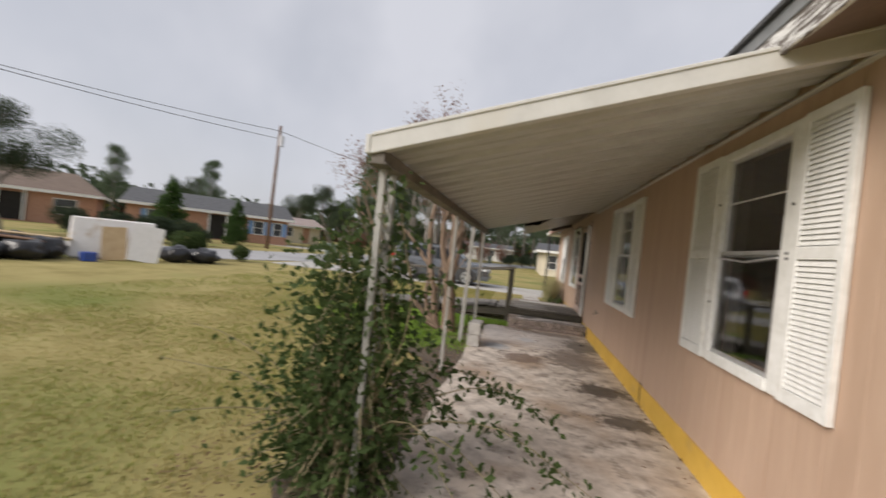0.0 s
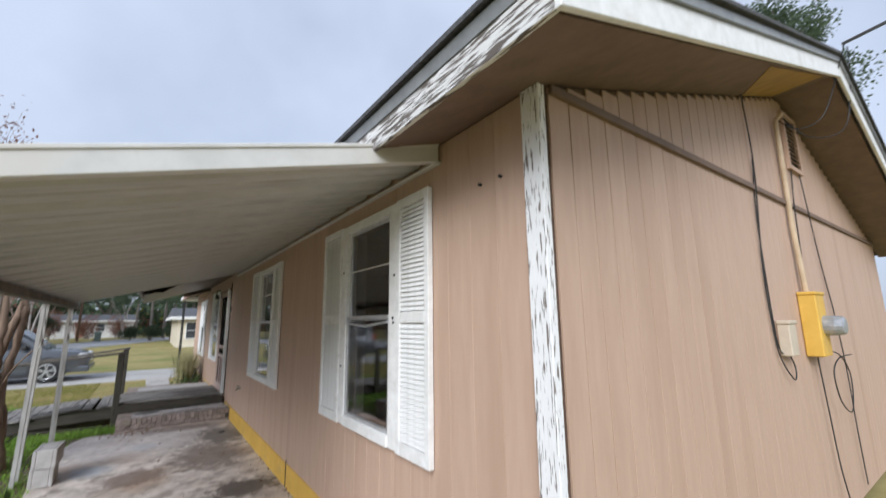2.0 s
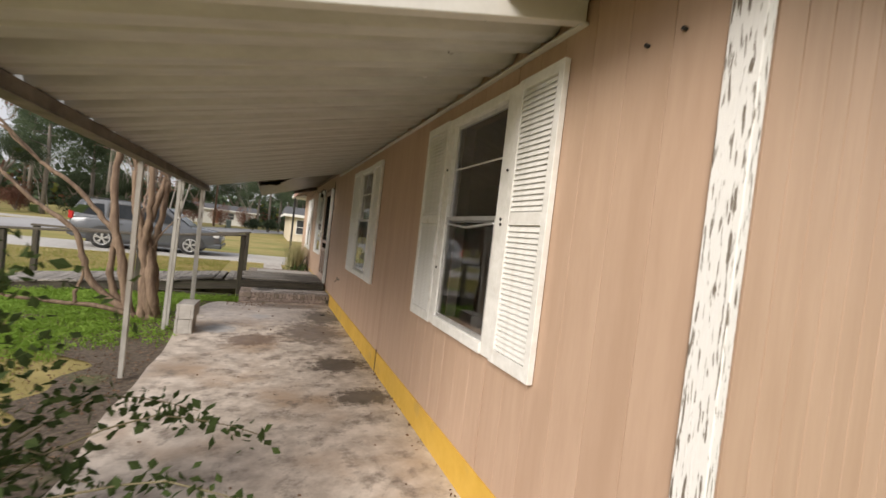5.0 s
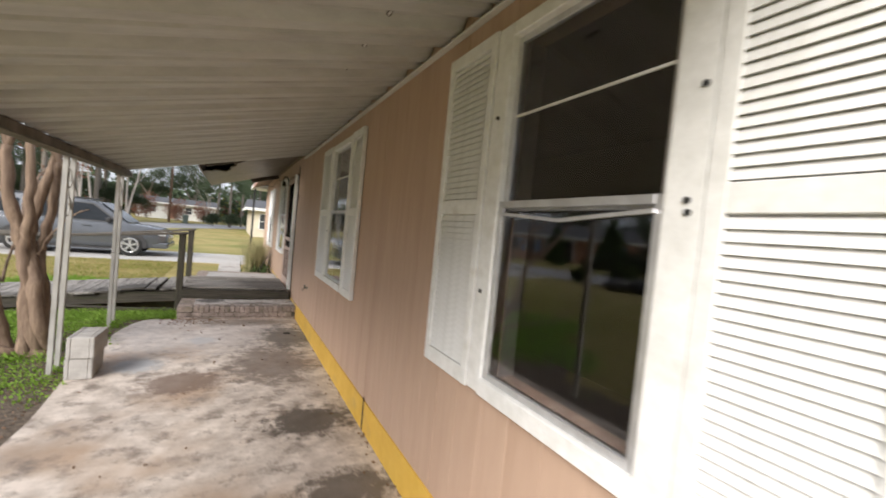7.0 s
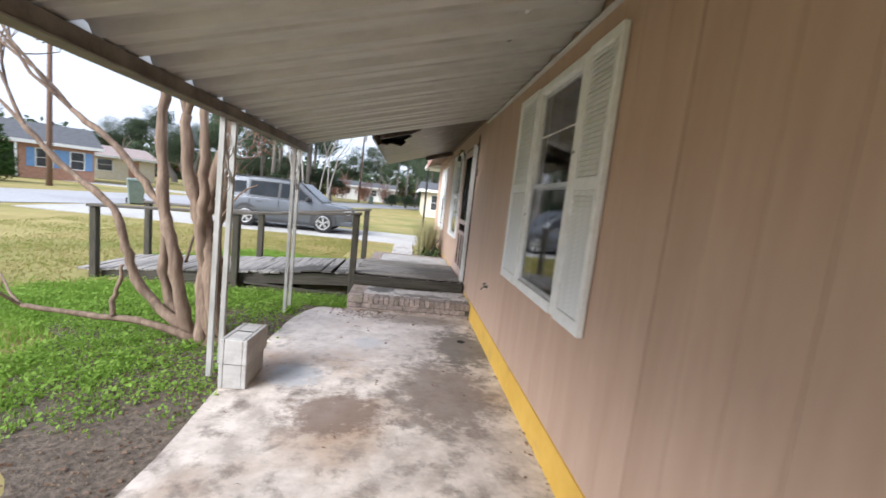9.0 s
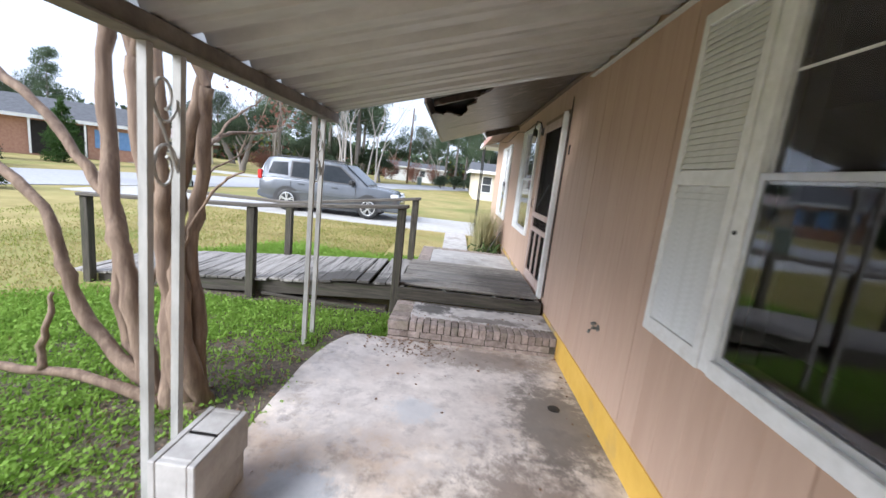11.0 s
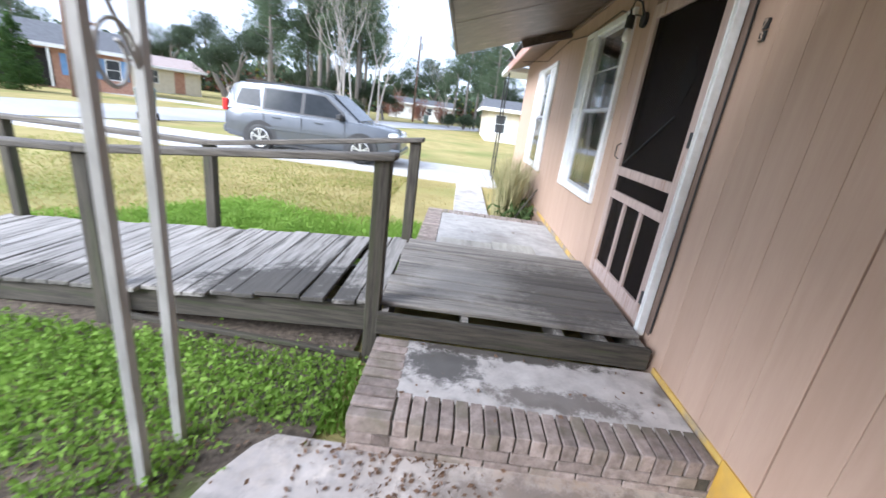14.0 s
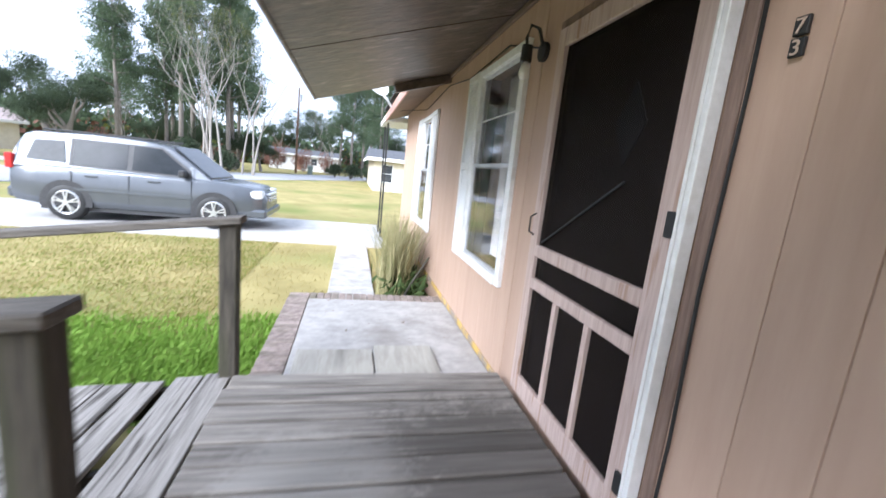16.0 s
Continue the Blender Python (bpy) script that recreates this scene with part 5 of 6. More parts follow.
def crape_myrtle():
    """The many-stemmed small tree beside the patio posts."""
    rng = random.Random(31)
    top = empty("crape_myrtle", pose(-1.22, 7.52, GROUND), "leafless many-stemmed small tree with smooth tan bark", "tree")
    s, tips = Shape(), []

    def stem(pts, r0, r1, crown=2):
        """A smooth crooked stem through a few points, forking at its end."""
        fine = []
        for i in range(len(pts) - 1):
            p0, p1, p2, p3 = (Vector(pts[max(0, min(len(pts) - 1, j))]) for j in (i - 1, i, i + 1, i + 2))
            for k in range(5):
                t = k / 5
                q = 0.5 * ((2 * p1) + (p2 - p0) * t + (2 * p0 - 5 * p1 + 4 * p2 - p3) * t * t + (3 * p1 - p0 - 3 * p2 + p3) * t ** 3)
                fine.append(q + Vector((rng.gauss(0, 0.008), rng.gauss(0, 0.008), 0)))
        fine.append(Vector(pts[-1]))
        n = len(fine) - 1
        s.tube(fine, [(r0 + (r1 - r0) * i / n) * (1 + 0.10 * math.sin(i * 1.7 + r0 * 90)) for i in range(n + 1)], 9)
        if crown:
            d = (fine[-1] - fine[-3]).normalized()
            for _ in range(3):
                limb(s, rng, fine[-1], d + Vector((rng.gauss(-0.1, 0.25), rng.gauss(0, 0.3), 0.25)), rng.uniform(0.6, 0.95), r1 * 0.75, crown, tips, 0.16, 6, 0.05, (2, 3), -0.02)

    # the plaited main trunk
    stem([(0.05, 0, -0.08), (-0.02, -0.05, 0.35), (-0.08, 0.0, 0.85), (-0.16, 0.03, 1.2), (-0.25, 0, 1.6), (-0.28, 0, 2.1)], 0.085, 0.045, 3)
    stem([(0.09, 0.07, -0.08), (0.05, -0.07, 0.4), (-0.04, -0.02, 0.9), (-0.10, 0.08, 1.3), (-0.02, 0.08, 1.75), (0.08, 0.08, 2.1)], 0.075, 0.04, 2)
    stem([(0.0, 0.12, -0.08), (0.04, 0.06, 0.5), (-0.01, 0.08, 1.05), (0.04, 0.1, 1.5), (0.10, 0.05, 2.0)], 0.06, 0.035, 2)
    stem([(-0.05, -0.09, -0.08), (-0.08, -0.02, 0.5), (-0.10, -0.05, 1.1), (-0.06, -0.1, 1.6), (-0.07, -0.12, 2.2)], 0.06, 0.035, 3)
    # yellowish leaning stem and the crooked ones towards the lawn
    stem([(-0.16, 0.0, -0.08), (-0.26, 0.0, 0.3), (-0.37, 0.0, 0.9), (-0.48, 0.05, 1.3), (-0.55, 0.1, 1.9), (-0.5, 0.1, 2.4)], 0.065, 0.04, 3)
    stem([(-0.14, 0.05, 0.0), (-0.42, 0.1, 0.35), (-0.5, 0.1, 0.72), (-0.49, 0.1, 1.18), (-0.66, 0.12, 1.4), (-0.95, 0.15, 1.75), (-1.38, 0.2, 2.05)], 0.05, 0.026, 2)
    stem([(-0.12, 0.0, 0.02), (-0.66, 0.05, 0.48), (-0.80, 0.05, 0.85), (-0.92, 0.05, 1.2), (-1.4, 0.1, 1.55), (-1.7, 0.1, 1.85)], 0.05, 0.022, 2)
    stem([(-0.1, -0.08, 0.06), (-0.5, -0.12, 0.2), (-0.95, -0.2, 0.26), (-1.4, -0.3, 0.34)], 0.04, 0.018, 1)
    stem([(-0.78, -0.16, 0.25), (-0.75, -0.15, 0.5), (-0.72, -0.12, 0.72)], 0.026, 0.012, 0)
    stem([(-0.02, 0, 1.05), (0.10, -0.02, 1.28), (0.26, -0.04, 1.48), (0.38, -0.05, 1.55)], 0.012, 0.005, 0)
    stem([(-0.2, 0.1, 1.25), (-0.3, 0.6, 1.6), (-0.38, 0.95, 1.74), (-0.42, 1.3, 1.82), (-0.42, 1.7, 1.86), (-0.42, 2.1, 1.92)], 0.026, 0.008, 3)
    stem([(-0.38, 0.95, 1.74), (-0.40, 1.2, 1.92), (-0.34, 1.5, 2.1)], 0.013, 0.007, 3)
    stem([(-0.30, 0.1, 0.75), (-0.36, 0.6, 1.28), (-0.38, 0.9, 1.48), (-0.36, 1.25, 1.62)], 0.014, 0.006, 1)
    s.tube([(0.0, 0.02, -0.1), (0.0, 0.02, 0.04), (-0.02, 0.02, 0.14)], [0.20, 0.15, 0.09], 10)
    s.done("trunk", BARK, top, smooth=True)
    spots = [t + Vector((rng.gauss(0, 0.06), rng.gauss(0, 0.06), rng.gauss(0, 0.08))) for t in tips for _ in range(7) if t.z > 2.5 or t.y > 1.2]
    c = new("leaves", leaf_mesh("leaves", spots, RUSTLEAF, 0.05, rng))
    c.parent = top
    tagged(c, "sparse rusty leaves and seed heads", kind="stuff")
    return top


crape_myrtle()


def vine():
    """The climber round the first post, with sprays over the slab."""
    rng = random.Random(77)
    top = empty("climbing_vine", pose(-0.9, 2.42, GROUND), "tangled green leafy climber on the patio post", "vine")
    s, spots = Shape(), []
    for k in range(34):
        a, r = rng.uniform(0, math.tau), rng.uniform(0.05, 0.33)
        h = rng.uniform(0.8, 2.0)
        p = Vector((math.cos(a) * r * 1.2 - 0.1, math.sin(a) * r, 0))
        pts = [p.copy()]
        for i in range(7):
            q = Vector((rng.gauss(0, 0.06) - p.x * 0.06, rng.gauss(0, 0.06) - p.y * 0.06, h / 7))
            p = p + q
            pts.append(p.copy())
            for _ in range(26):
                spread = 0.05 + 0.11 * math.sin(math.pi * min(1, p.z / 2.1)) + (0.05 if p.z < 0.9 else 0)
                spots.append(p + Vector((rng.gauss(0, spread), rng.gauss(0, spread), rng.gauss(0, 0.07))))
        s.tube(pts, [0.009 - 0.0008 * i for i in range(8)], 4)
    # low twiggy mass
    for k in range(60):
        a = rng.uniform(0, math.tau)
        l = rng.uniform(0.4, 0.85)
        e = Vector((math.cos(a) * l * 0.8 - 0.15, math.sin(a) * l * 0.75, rng.uniform(0.05, 0.6)))
        s.tube([(e.x * 0.1, e.y * 0.1, 0.1), (e.x * 0.55, e.y * 0.55, e.z + 0.12), e], [0.006, 0.005, 0.003], 4)
        for _ in range(14):
            f = rng.uniform(0.3, 1.0)
            spots.append(Vector((e.x * f, e.y * f, e.z * f + 0.1)) + Vector((rng.gauss(0, 0.07), rng.gauss(0, 0.07), rng.gauss(0, 0.07))))
    # long sprays reaching over the slab and the lawn
    for e, lv in (((1.25, 0.35, 0.50), 70), ((1.45, -0.1, 0.28), 90), ((0.9, 0.6, 0.55), 60), ((1.15, -0.45, 0.18), 60), ((0.65, 0.15, 0.42), 60), ((-1.3, 0.1, 0.75), 5), ((-1.2, -0.3, 0.62), 5), ((0.8, -0.6, 0.35), 30), ((-0.8, -0.7, 0.5), 8)):
        e = Vector(e)
        pts = []
        for i in range(9):
            f = i / 8
            pts.append(Vector((e.x * f, e.y * f, 0.25 + (e.z + 0.12 - 0.25) * f + 0.28 * math.sin(math.pi * f) * (1 if e.x > 0 else 0.5) - (0.22 * max(0, f - 0.6) if e.x > 0 else 0))) + Vector((rng.gauss(0, 0.015), rng.gauss(0, 0.015), 0)))
        s.tube(pts, [0.006 - 0.0005 * i for i in range(9)], 4)
        for _ in range(lv):
            f = rng.uniform(0.35, 1) ** 0.7 * 8
            i = min(7, int(f))
            spots.append(pts[i].lerp(pts[i + 1], f - i) + Vector((rng.gauss(0, 0.03), rng.gauss(0, 0.03), rng.gauss(-0.015, 0.03))))
    s.done("stem", mat("vine_stem", (0.16, 0.13, 0.07), (0.28, 0.24, 0.14), 6, 0.8, 0.1), top)
    c = new("leaves", leaf_mesh("leaves", spots, LEAF, 0.056, rng, aspect=0.6))
    c.parent = top
    tagged(c, "small dark green leaves", kind="stuff")


vine()


def blades(name, count, where, material, hmin, hmax, seed, label, wide=0.006, droop=0.5):
    """Grass blades as one mesh; where(rng) gives a root or None."""
    rng = random.Random(seed)
    verts, faces = [], []
    while len(faces) < count * 2:
        root = where(rng)
        if root is None:
            continue
        x, y, z = root
        a = rng.uniform(0, math.tau)
        h = rng.uniform(hmin, hmax)
        lean = h * rng.uniform(0.1, droop)
        dx, dy = math.cos(a), math.sin(a)
        w = wide * rng.uniform(0.7, 1.4)
        k = len(verts)
        verts += [(x - dy * w, y + dx * w, z), (x + dy * w, y - dx * w, z), (x + dx * lean * 0.4 + dy * w * 0.8, y + dy * lean * 0.4 - dx * w * 0.8, z + h * 0.6),
                  (x + dx * lean * 0.4 - dy * w * 0.8, y + dy * lean * 0.4 + dx * w * 0.8, z + h * 0.6), (x + dx * lean, y + dy * lean, z + h)]
        faces += [(k, k + 1, k + 2, k + 3), (k + 3, k + 2, k + 4)]
    me = bpy.data.meshes.new(name)
    me.from_pydata(verts, [], faces)
    me.materials.append(material)
    return tagged(new(name, me), label, "grass", kind="stuff")


def taken(x, y):
    return (x > -0.72 and y < 8.95) or (-4.1 < x < 1.6 and 9.5 < y < 11.1) or (x > -0.14 and 8.7 < y < 13.0) or (0.18 < x < 0.85 and y > 12.9) or (y > 16.95 and y < 20.4) or x > 1.45


def lush(x, y):
    return noise.noise((x * 0.55, y * 0.55, 4.0)) + 0.4 - 2.4 * max(0, math.hypot((x + 1.0) / 2.6, (y - 10) / 3.8) - 0.75) - 0.55 * max(0, y - 11.7) - (0.5 if x > -1.55 and y < 8.2 else 0)


def fresh(rng):
    x, y = rng.uniform(-4.2, 1.3), rng.uniform(1.5, 14.5)
    if taken(x, y) or lush(x, y) < rng.uniform(-0.55, 0.65) or (x > -1.5 and y < 8.6 and rng.random() < 0.6) or (x > -2.6 and 6 < y < 9.4 and y < 8.9 and noise.noise((x * 3.3, y * 3.3, 9)) < rng.uniform(-0.6, 0.2)):
        return None
    return x, y, GROUND


def dry(rng):
    d = rng.random() ** 1.4
    x, y = -0.9 - 6 * d + (2.2 * rng.random() if rng.random() < 0.3 else 0), rng.uniform(-0.5, 17.8)
    if taken(x, y) or (x > -1.7 and y < 8.3 and rng.random() < 0.8):
        return None
    return x, y, GROUND


blades("green_grass", 52000, fresh, GRASSA, 0.03, 0.085, 1, "fresh green grass and weeds")
blades("dry_lawn_grass", 60000, dry, GRASSB, 0.012, 0.04, 2, "dry straw-coloured lawn grass", 0.005, 0.9)


def mixed(rng):
    x, y = -0.9 - 8 * rng.random() ** 1.3, rng.uniform(-0.8, 16.9)
    if taken(x, y) or (x > -1.6 and y < 8.3) or noise.noise((x * 0.9, y * 0.9, 21)) < rng.uniform(-0.6, 0.5):
        return None
    return x, y, GROUND


blades("green_lawn_grass", 42000, mixed, foliage("olive_grass", (0.17, 0.20, 0.04), (0.31, 0.33, 0.09)), 0.015, 0.045, 5, "greener tufts in the dry lawn", 0.006, 0.9)


def weeds(rng, n, area):
    out = []
    while len(out) < n:
        x, y = rng.uniform(area[0], area[2]), rng.uniform(area[1], area[3])
        if not taken(x, y) and lush(x, y) > rng.uniform(-0.6, 0.6) and (y > 8.9 or noise.noise((x * 3.3, y * 3.3, 9)) > rng.uniform(-0.55, 0.2)):
            r = rng.uniform(0.03, 0.10)
            for _ in range(14):
                out.append((x + rng.gauss(0, r), y + rng.gauss(0, r), GROUND + rng.uniform(0.02, 0.09)))
    return out


rng = random.Random(15)
ob = new("broadleaf_weeds", leaf_mesh("broadleaf_weeds", weeds(rng, 21000, (-4.2, 6.0, -0.2, 9.6)) + weeds(rng, 4500, (-4.2, 11.1, 0.2, 14.2)) + weeds(rng, 1500, (-2.4, 3.0, -0.8, 7.3)), GRASSA, 0.03, rng, flat=0.6, aspect=0.7))
tagged(ob, "low broad-leaved green weeds", "weeds", kind="stuff")


def litter(rng):
    out = []
    for n, x0, x1, y0, y1, z in ((70, -0.65, 1.45, 2.0, 8.8, 0.004), (20, -0.1, 0.9, 8.0, 8.6, 0.004), (25, -0.05, 1.4, 8.9, 9.48, 0.194), (2600, -2.1, -0.75, 2.0, 9.2, GROUND + 0.035), (1400, -2.6, -0.5, 6.3, 9.4, GROUND + 0.035), (14, 0.2, 1.4, 11.6, 12.8, 0.212), (130, 0.85, 1.45, 13.0, 15.0, GROUND + 0.01)):
        for _ in range(n):
            out.append((rng.uniform(x0, x1), rng.uniform(y0, y1), z + rng.uniform(0, 0.008)))
    for _ in range(230):
        out.append((max(-0.3, rng.gauss(0.12, 0.24)), min(8.82, rng.gauss(8.72, 0.13)), 0.004 + rng.uniform(0, 0.01)))
    for _ in range(90):
        out.append((1.49 - abs(rng.gauss(0, 0.05)), rng.uniform(1.6, 8.8), 0.004 + rng.uniform(0, 0.01)))
    return out


ob = new("leaf_litter", leaf_mesh("leaf_litter", litter(random.Random(8)), DEADLEAF, 0.027, random.Random(9), flat=0.97, aspect=0.6))
tagged(ob, "scattered brown dead leaves", "leaves", kind="stuff")


def clump(rng):
    a, r = rng.uniform(0, math.tau), abs(rng.gauss(0, 0.11))
    c = rng.choice(((1.12, 14.1), (1.2, 14.5), (1.05, 13.7)))
    return c[0] + math.cos(a) * r, c[1] + math.sin(a) * r * 1.3, GROUND


blades("tall_grass_clump", 900, clump, mat("straw_grass", (0.20, 0.20, 0.08), (0.36, 0.32, 0.17), 3, 0.8, 0), 0.5, 1.15, 7, "tall straw-coloured ornamental grass by the wall", 0.006, 0.55)
rng = random.Random(44)
spots = [(rng.gauss(1.15, 0.14), rng.uniform(13.05, 14.0), GROUND + rng.uniform(0.03, 0.32)) for _ in range(260)]
ob = tagged(new("wall_plant", leaf_mesh("wall_plant", spots, LEAF, 0.15, rng, aspect=0.35)), "dark broad-leaved plant beside the wall", "plant", kind="stuff")
s = Shape().tube([(1.05, 13.3, GROUND), (1.2, 13.22, 0.3), (1.36, 13.16, 0.62)], [0.018, 0.016, 0.012], 6)
tagged(s.done("leaning_stick", POSTW), "dark stick leaning against the wall", "stick")


# ---- things on the house ----
BULB = mat("frosted_bulb", (0.78, 0.76, 0.70), (0.84, 0.82, 0.76), 3, 0.3, 0.0)


def porch_lamp():
    top = empty("porch_lamp", pose(WALL_X, 11.02, 2.30), "old wall lamp with a bare frosted bulb", "wall lamp")
    s = Shape()
    s.tube([(WALL_X - 0.002, 11.02, 2.34), (WALL_X - 0.03, 11.02, 2.34)], 0.055, 12)
    s.tube([(WALL_X - 0.02, 11.02, 2.36), (WALL_X - 0.06, 11.02, 2.46), (WALL_X - 0.11, 11.02, 2.47), (WALL_X - 0.13, 11.02, 2.40), (WALL_X - 0.12, 11.02, 2.33)], 0.010, 6)
    s.tube([(WALL_X - 0.12, 11.02, 2.36), (WALL_X - 0.12, 11.02, 2.27)], [0.03, 0.034], 10)
    tagged(s.done("bracket", BLACK, top), "dark metal bracket")
    s = Shape()
    s.tube([(WALL_X - 0.12, 11.02, 2.268), (WALL_X - 0.12, 11.02, 2.24), (WALL_X - 0.12, 11.02, 2.205), (WALL_X - 0.12, 11.02, 2.18), (WALL_X - 0.12, 11.02, 2.17)], [0.016, 0.026, 0.034, 0.026, 0.008], 12)
    tagged(s.done("bulb", BULB, top, smooth=True), "frosted light bulb")
    for c in top.children:
        c.matrix_parent_inverse = top.matrix_world.inverted()


def spigot():
    s = Shape()
    x, y, z = WALL_X, 7.97, 0.64
    s.tube([(x, y, z), (x - 0.008, y, z)], 0.024, 12)
    s.tube([(x, y, z), (x - 0.045, y, z - 0.003), (x - 0.065, y, z - 0.022), (x - 0.068, y, z - 0.04)], [0.009, 0.010, 0.010, 0.009], 8)
    s.tube([(x - 0.035, y, z), (x - 0.042, y, z + 0.028)], 0.005, 6)
    s.tube([(x - 0.040, y, z + 0.028), (x - 0.044, y, z + 0.038)], 0.019, 10)
    tagged(s.done("water_spigot", mat("old_brass", (0.14, 0.15, 0.14), (0.26, 0.27, 0.25), 20, 0.5, 0.2, metal=0.7)), "weathered garden tap on the wall", "tap")


def number(char, z):
    plate = Shape().box(WALL_X - 0.016, 9.505, z, WALL_X - 0.004, 9.54, z + 0.045).done("number_plate", BLACK, bevel=0.002)
    tagged(plate, "small dark house number plate on the wall", "house number")
    cu = bpy.data.curves.new("digit", "FONT")
    cu.body, cu.size, cu.extrude, cu.align_x = char, 0.052, 0.0015, "CENTER"
    cu.materials.append(mat("number_paint", (0.5, 0.38, 0.3), (0.56, 0.43, 0.35), 9, 0.6, 0))
    t = new("digit", cu)
    t.matrix_world = pose(WALL_X - 0.018, 9.5225, z + 0.004, 90, 0, -90)
    t.parent = plate
    t.matrix_parent_inverse = Matrix.Identity(4)


bpy.context.view_layer.update()
porch_lamp()
spigot()
number("7", 2.000)
number("3", 1.950)


def gable_things():
    # meter box, its meter and conduit
    top = empty("meter_box", pose(5.2, 1.36, 1.35), "yellow electric meter box on the gable wall", "meter box")
    s = Shape().box(4.80, 1.235, 1.36, 5.06, 1.357, 1.90).box(4.79, 1.225, 1.88, 5.07, 1.357, 1.91)
    s.done("box", YELLOW, top, bevel=0.008)
    s = Shape().tube([(4.95, 1.24, 1.62), (4.95, 1.16, 1.62), (4.95, 1.11, 1.62), (4.95, 1.10, 1.62)], [0.085, 0.085, 0.075, 0.06], 16)
    tagged(s.done("meter", mat("meter_glass", (0.32, 0.34, 0.36), (0.45, 0.47, 0.50), 20, 0.25, 0, metal=0.4), top), "round grey meter")
    s = Shape().tube([(4.9, 1.31, 1.9), (4.88, 1.325, 2.5), (4.9, 1.325, 3.55), (4.93, 1.28, 3.62)], 0.022, 8)
    tagged(s.done("conduit", mat("tan_conduit", (0.45, 0.34, 0.22), (0.55, 0.43, 0.29), 8, 0.6, 0.05), top), "tan painted conduit")
    for c in top.children:
        c.matrix_parent_inverse = top.matrix_world.inverted()
    s = Shape().box(4.16, 1.28, 1.40, 4.33, 1.357, 1.66).box(4.15, 1.27, 1.64, 4.34, 1.357, 1.67)
    tagged(s.done("cable_box", mat("beige_plastic", (0.50, 0.42, 0.32), (0.58, 0.50, 0.39), 8, 0.6, 0.03), bevel=0.006), "small beige cable box on the gable wall", "junction box")
    # louvred vent
    top = empty("gable_vent", pose(5.2, 1.36, 3.3), "tan louvred gable vent", "vent")
    x0, x1, z0, z1 = 5.17, 5.60, 3.14, 3.76
    s = Shape().box(x0, 1.325, z0, x0 + 0.04, 1.358, z1).box(x1 - 0.04, 1.325, z0, x1, 1.358, z1).box(x0 + 0.04, 1.325, z1 - 0.04, x1 - 0.04, 1.358, z1).box(x0 + 0.04, 1.325, z0, x1 - 0.04, 1.358, z0 + 0.04)
    s.done("frame", SIDING, top)
    # wall stays closed here; a near-black sheet paints the shade between the slats
    s = Shape().box(x0 + 0.04, 1.354, z0 + 0.04, x1 - 0.04, 1.3585, z1 - 0.04)
    tagged(s.done("backing", DARK, top), "near-black sheet for the shade behind the slats")
    for k in range(11):
        z = z0 + 0.045 + k * 0.048
        s = Shape().hexa([(x0 + 0.04, 1.322, z), (x1 - 0.04, 1.322, z), (x1 - 0.04, 1.328, z), (x0 + 0.04, 1.328, z), (x0 + 0.04, 1.344, z + 0.022), (x1 - 0.04, 1.344, z + 0.022), (x1 - 0.04, 1.350, z + 0.022), (x0 + 0.04, 1.350, z + 0.022)])
        s.done("slat", SIDING, top)
    for c in top.children:
        c.matrix_parent_inverse = top.matrix_world.inverted()
    s = Shape().box(1.58, 1.335, 2.72, 8.9, 1.358, 2.765)
    tagged(s.done("trim_gable_band", SOFFIT, bevel=0.003), "brown band board across the gable", "trim", kind="structure")
    # cables
    cab = [[(5.48, 1.34, 3.16), (5.50, 1.33, 2.9), (5.70, 1.34, 2.26), (5.88, 1.34, 1.74), (5.98, 1.34, 1.17), (5.92, 1.33, 0.6), (5.95, 1.33, 0.1)],
           [(4.12, 1.345, 3.6), (4.12, 1.33, 2.95), (4.02, 1.345, 2.1), (4.04, 1.345, 1.6), (4.10, 1.34, 1.38), (4.26, 1.32, 1.22), (4.36, 1.33, 1.30), (4.3, 1.34, 1.41)],
           [(4.16, 1.345, 3.0), (4.06, 1.345, 2.5), (4.05, 1.345, 1.95), (4.09, 1.345, 1.5), (4.18, 1.34, 1.41)],
           [(5.25, 1.345, 3.15), (5.08, 1.33, 2.74), (5.10, 1.345, 2.3), (5.03, 1.34, 1.9)],
           [(5.06, 1.33, 1.40), (5.30, 1.25, 1.36), (5.55, 1.24, 1.15), (5.45, 1.25, 0.85), (5.28, 1.28, 0.95), (5.2, 1.28, 1.2), (5.36, 1.26, 1.32), (5.62, 1.22, 1.34)],
           [(5.0, 1.33, 1.36), (5.02, 1.32, 0.9), (5.10, 1.32, 0.4), (5.2, 1.30, 0.0)],
           [(4.93, 1.33, 3.6), (5.0, 1.20, 3.45), (5.12, 1.02, 3.55), (5.16, 0.86, 4.0), (5.12, 0.80, 4.15)],
           [(5.05, 1.30, 3.62), (5.2, 1.15, 3.4), (5.5, 0.95, 3.5), (5.55, 0.86, 3.95), (5.28, 0.80, 4.2)]]
    for pts in cab:
        fine = []
        for i in range(len(pts) - 1):
            p0, p1, p2, p3 = (Vector(pts[max(0, min(len(pts) - 1, j))]) for j in (i - 1, i, i + 1, i + 2))
            for k in range(6):
                t = k / 6
                fine.append(0.5 * ((2 * p1) + (p2 - p0) * t + (2 * p0 - 5 * p1 + 4 * p2 - p3) * t * t + (3 * p1 - p0 - 3 * p2 + p3) * t ** 3))
        fine.append(Vector(pts[-1]))
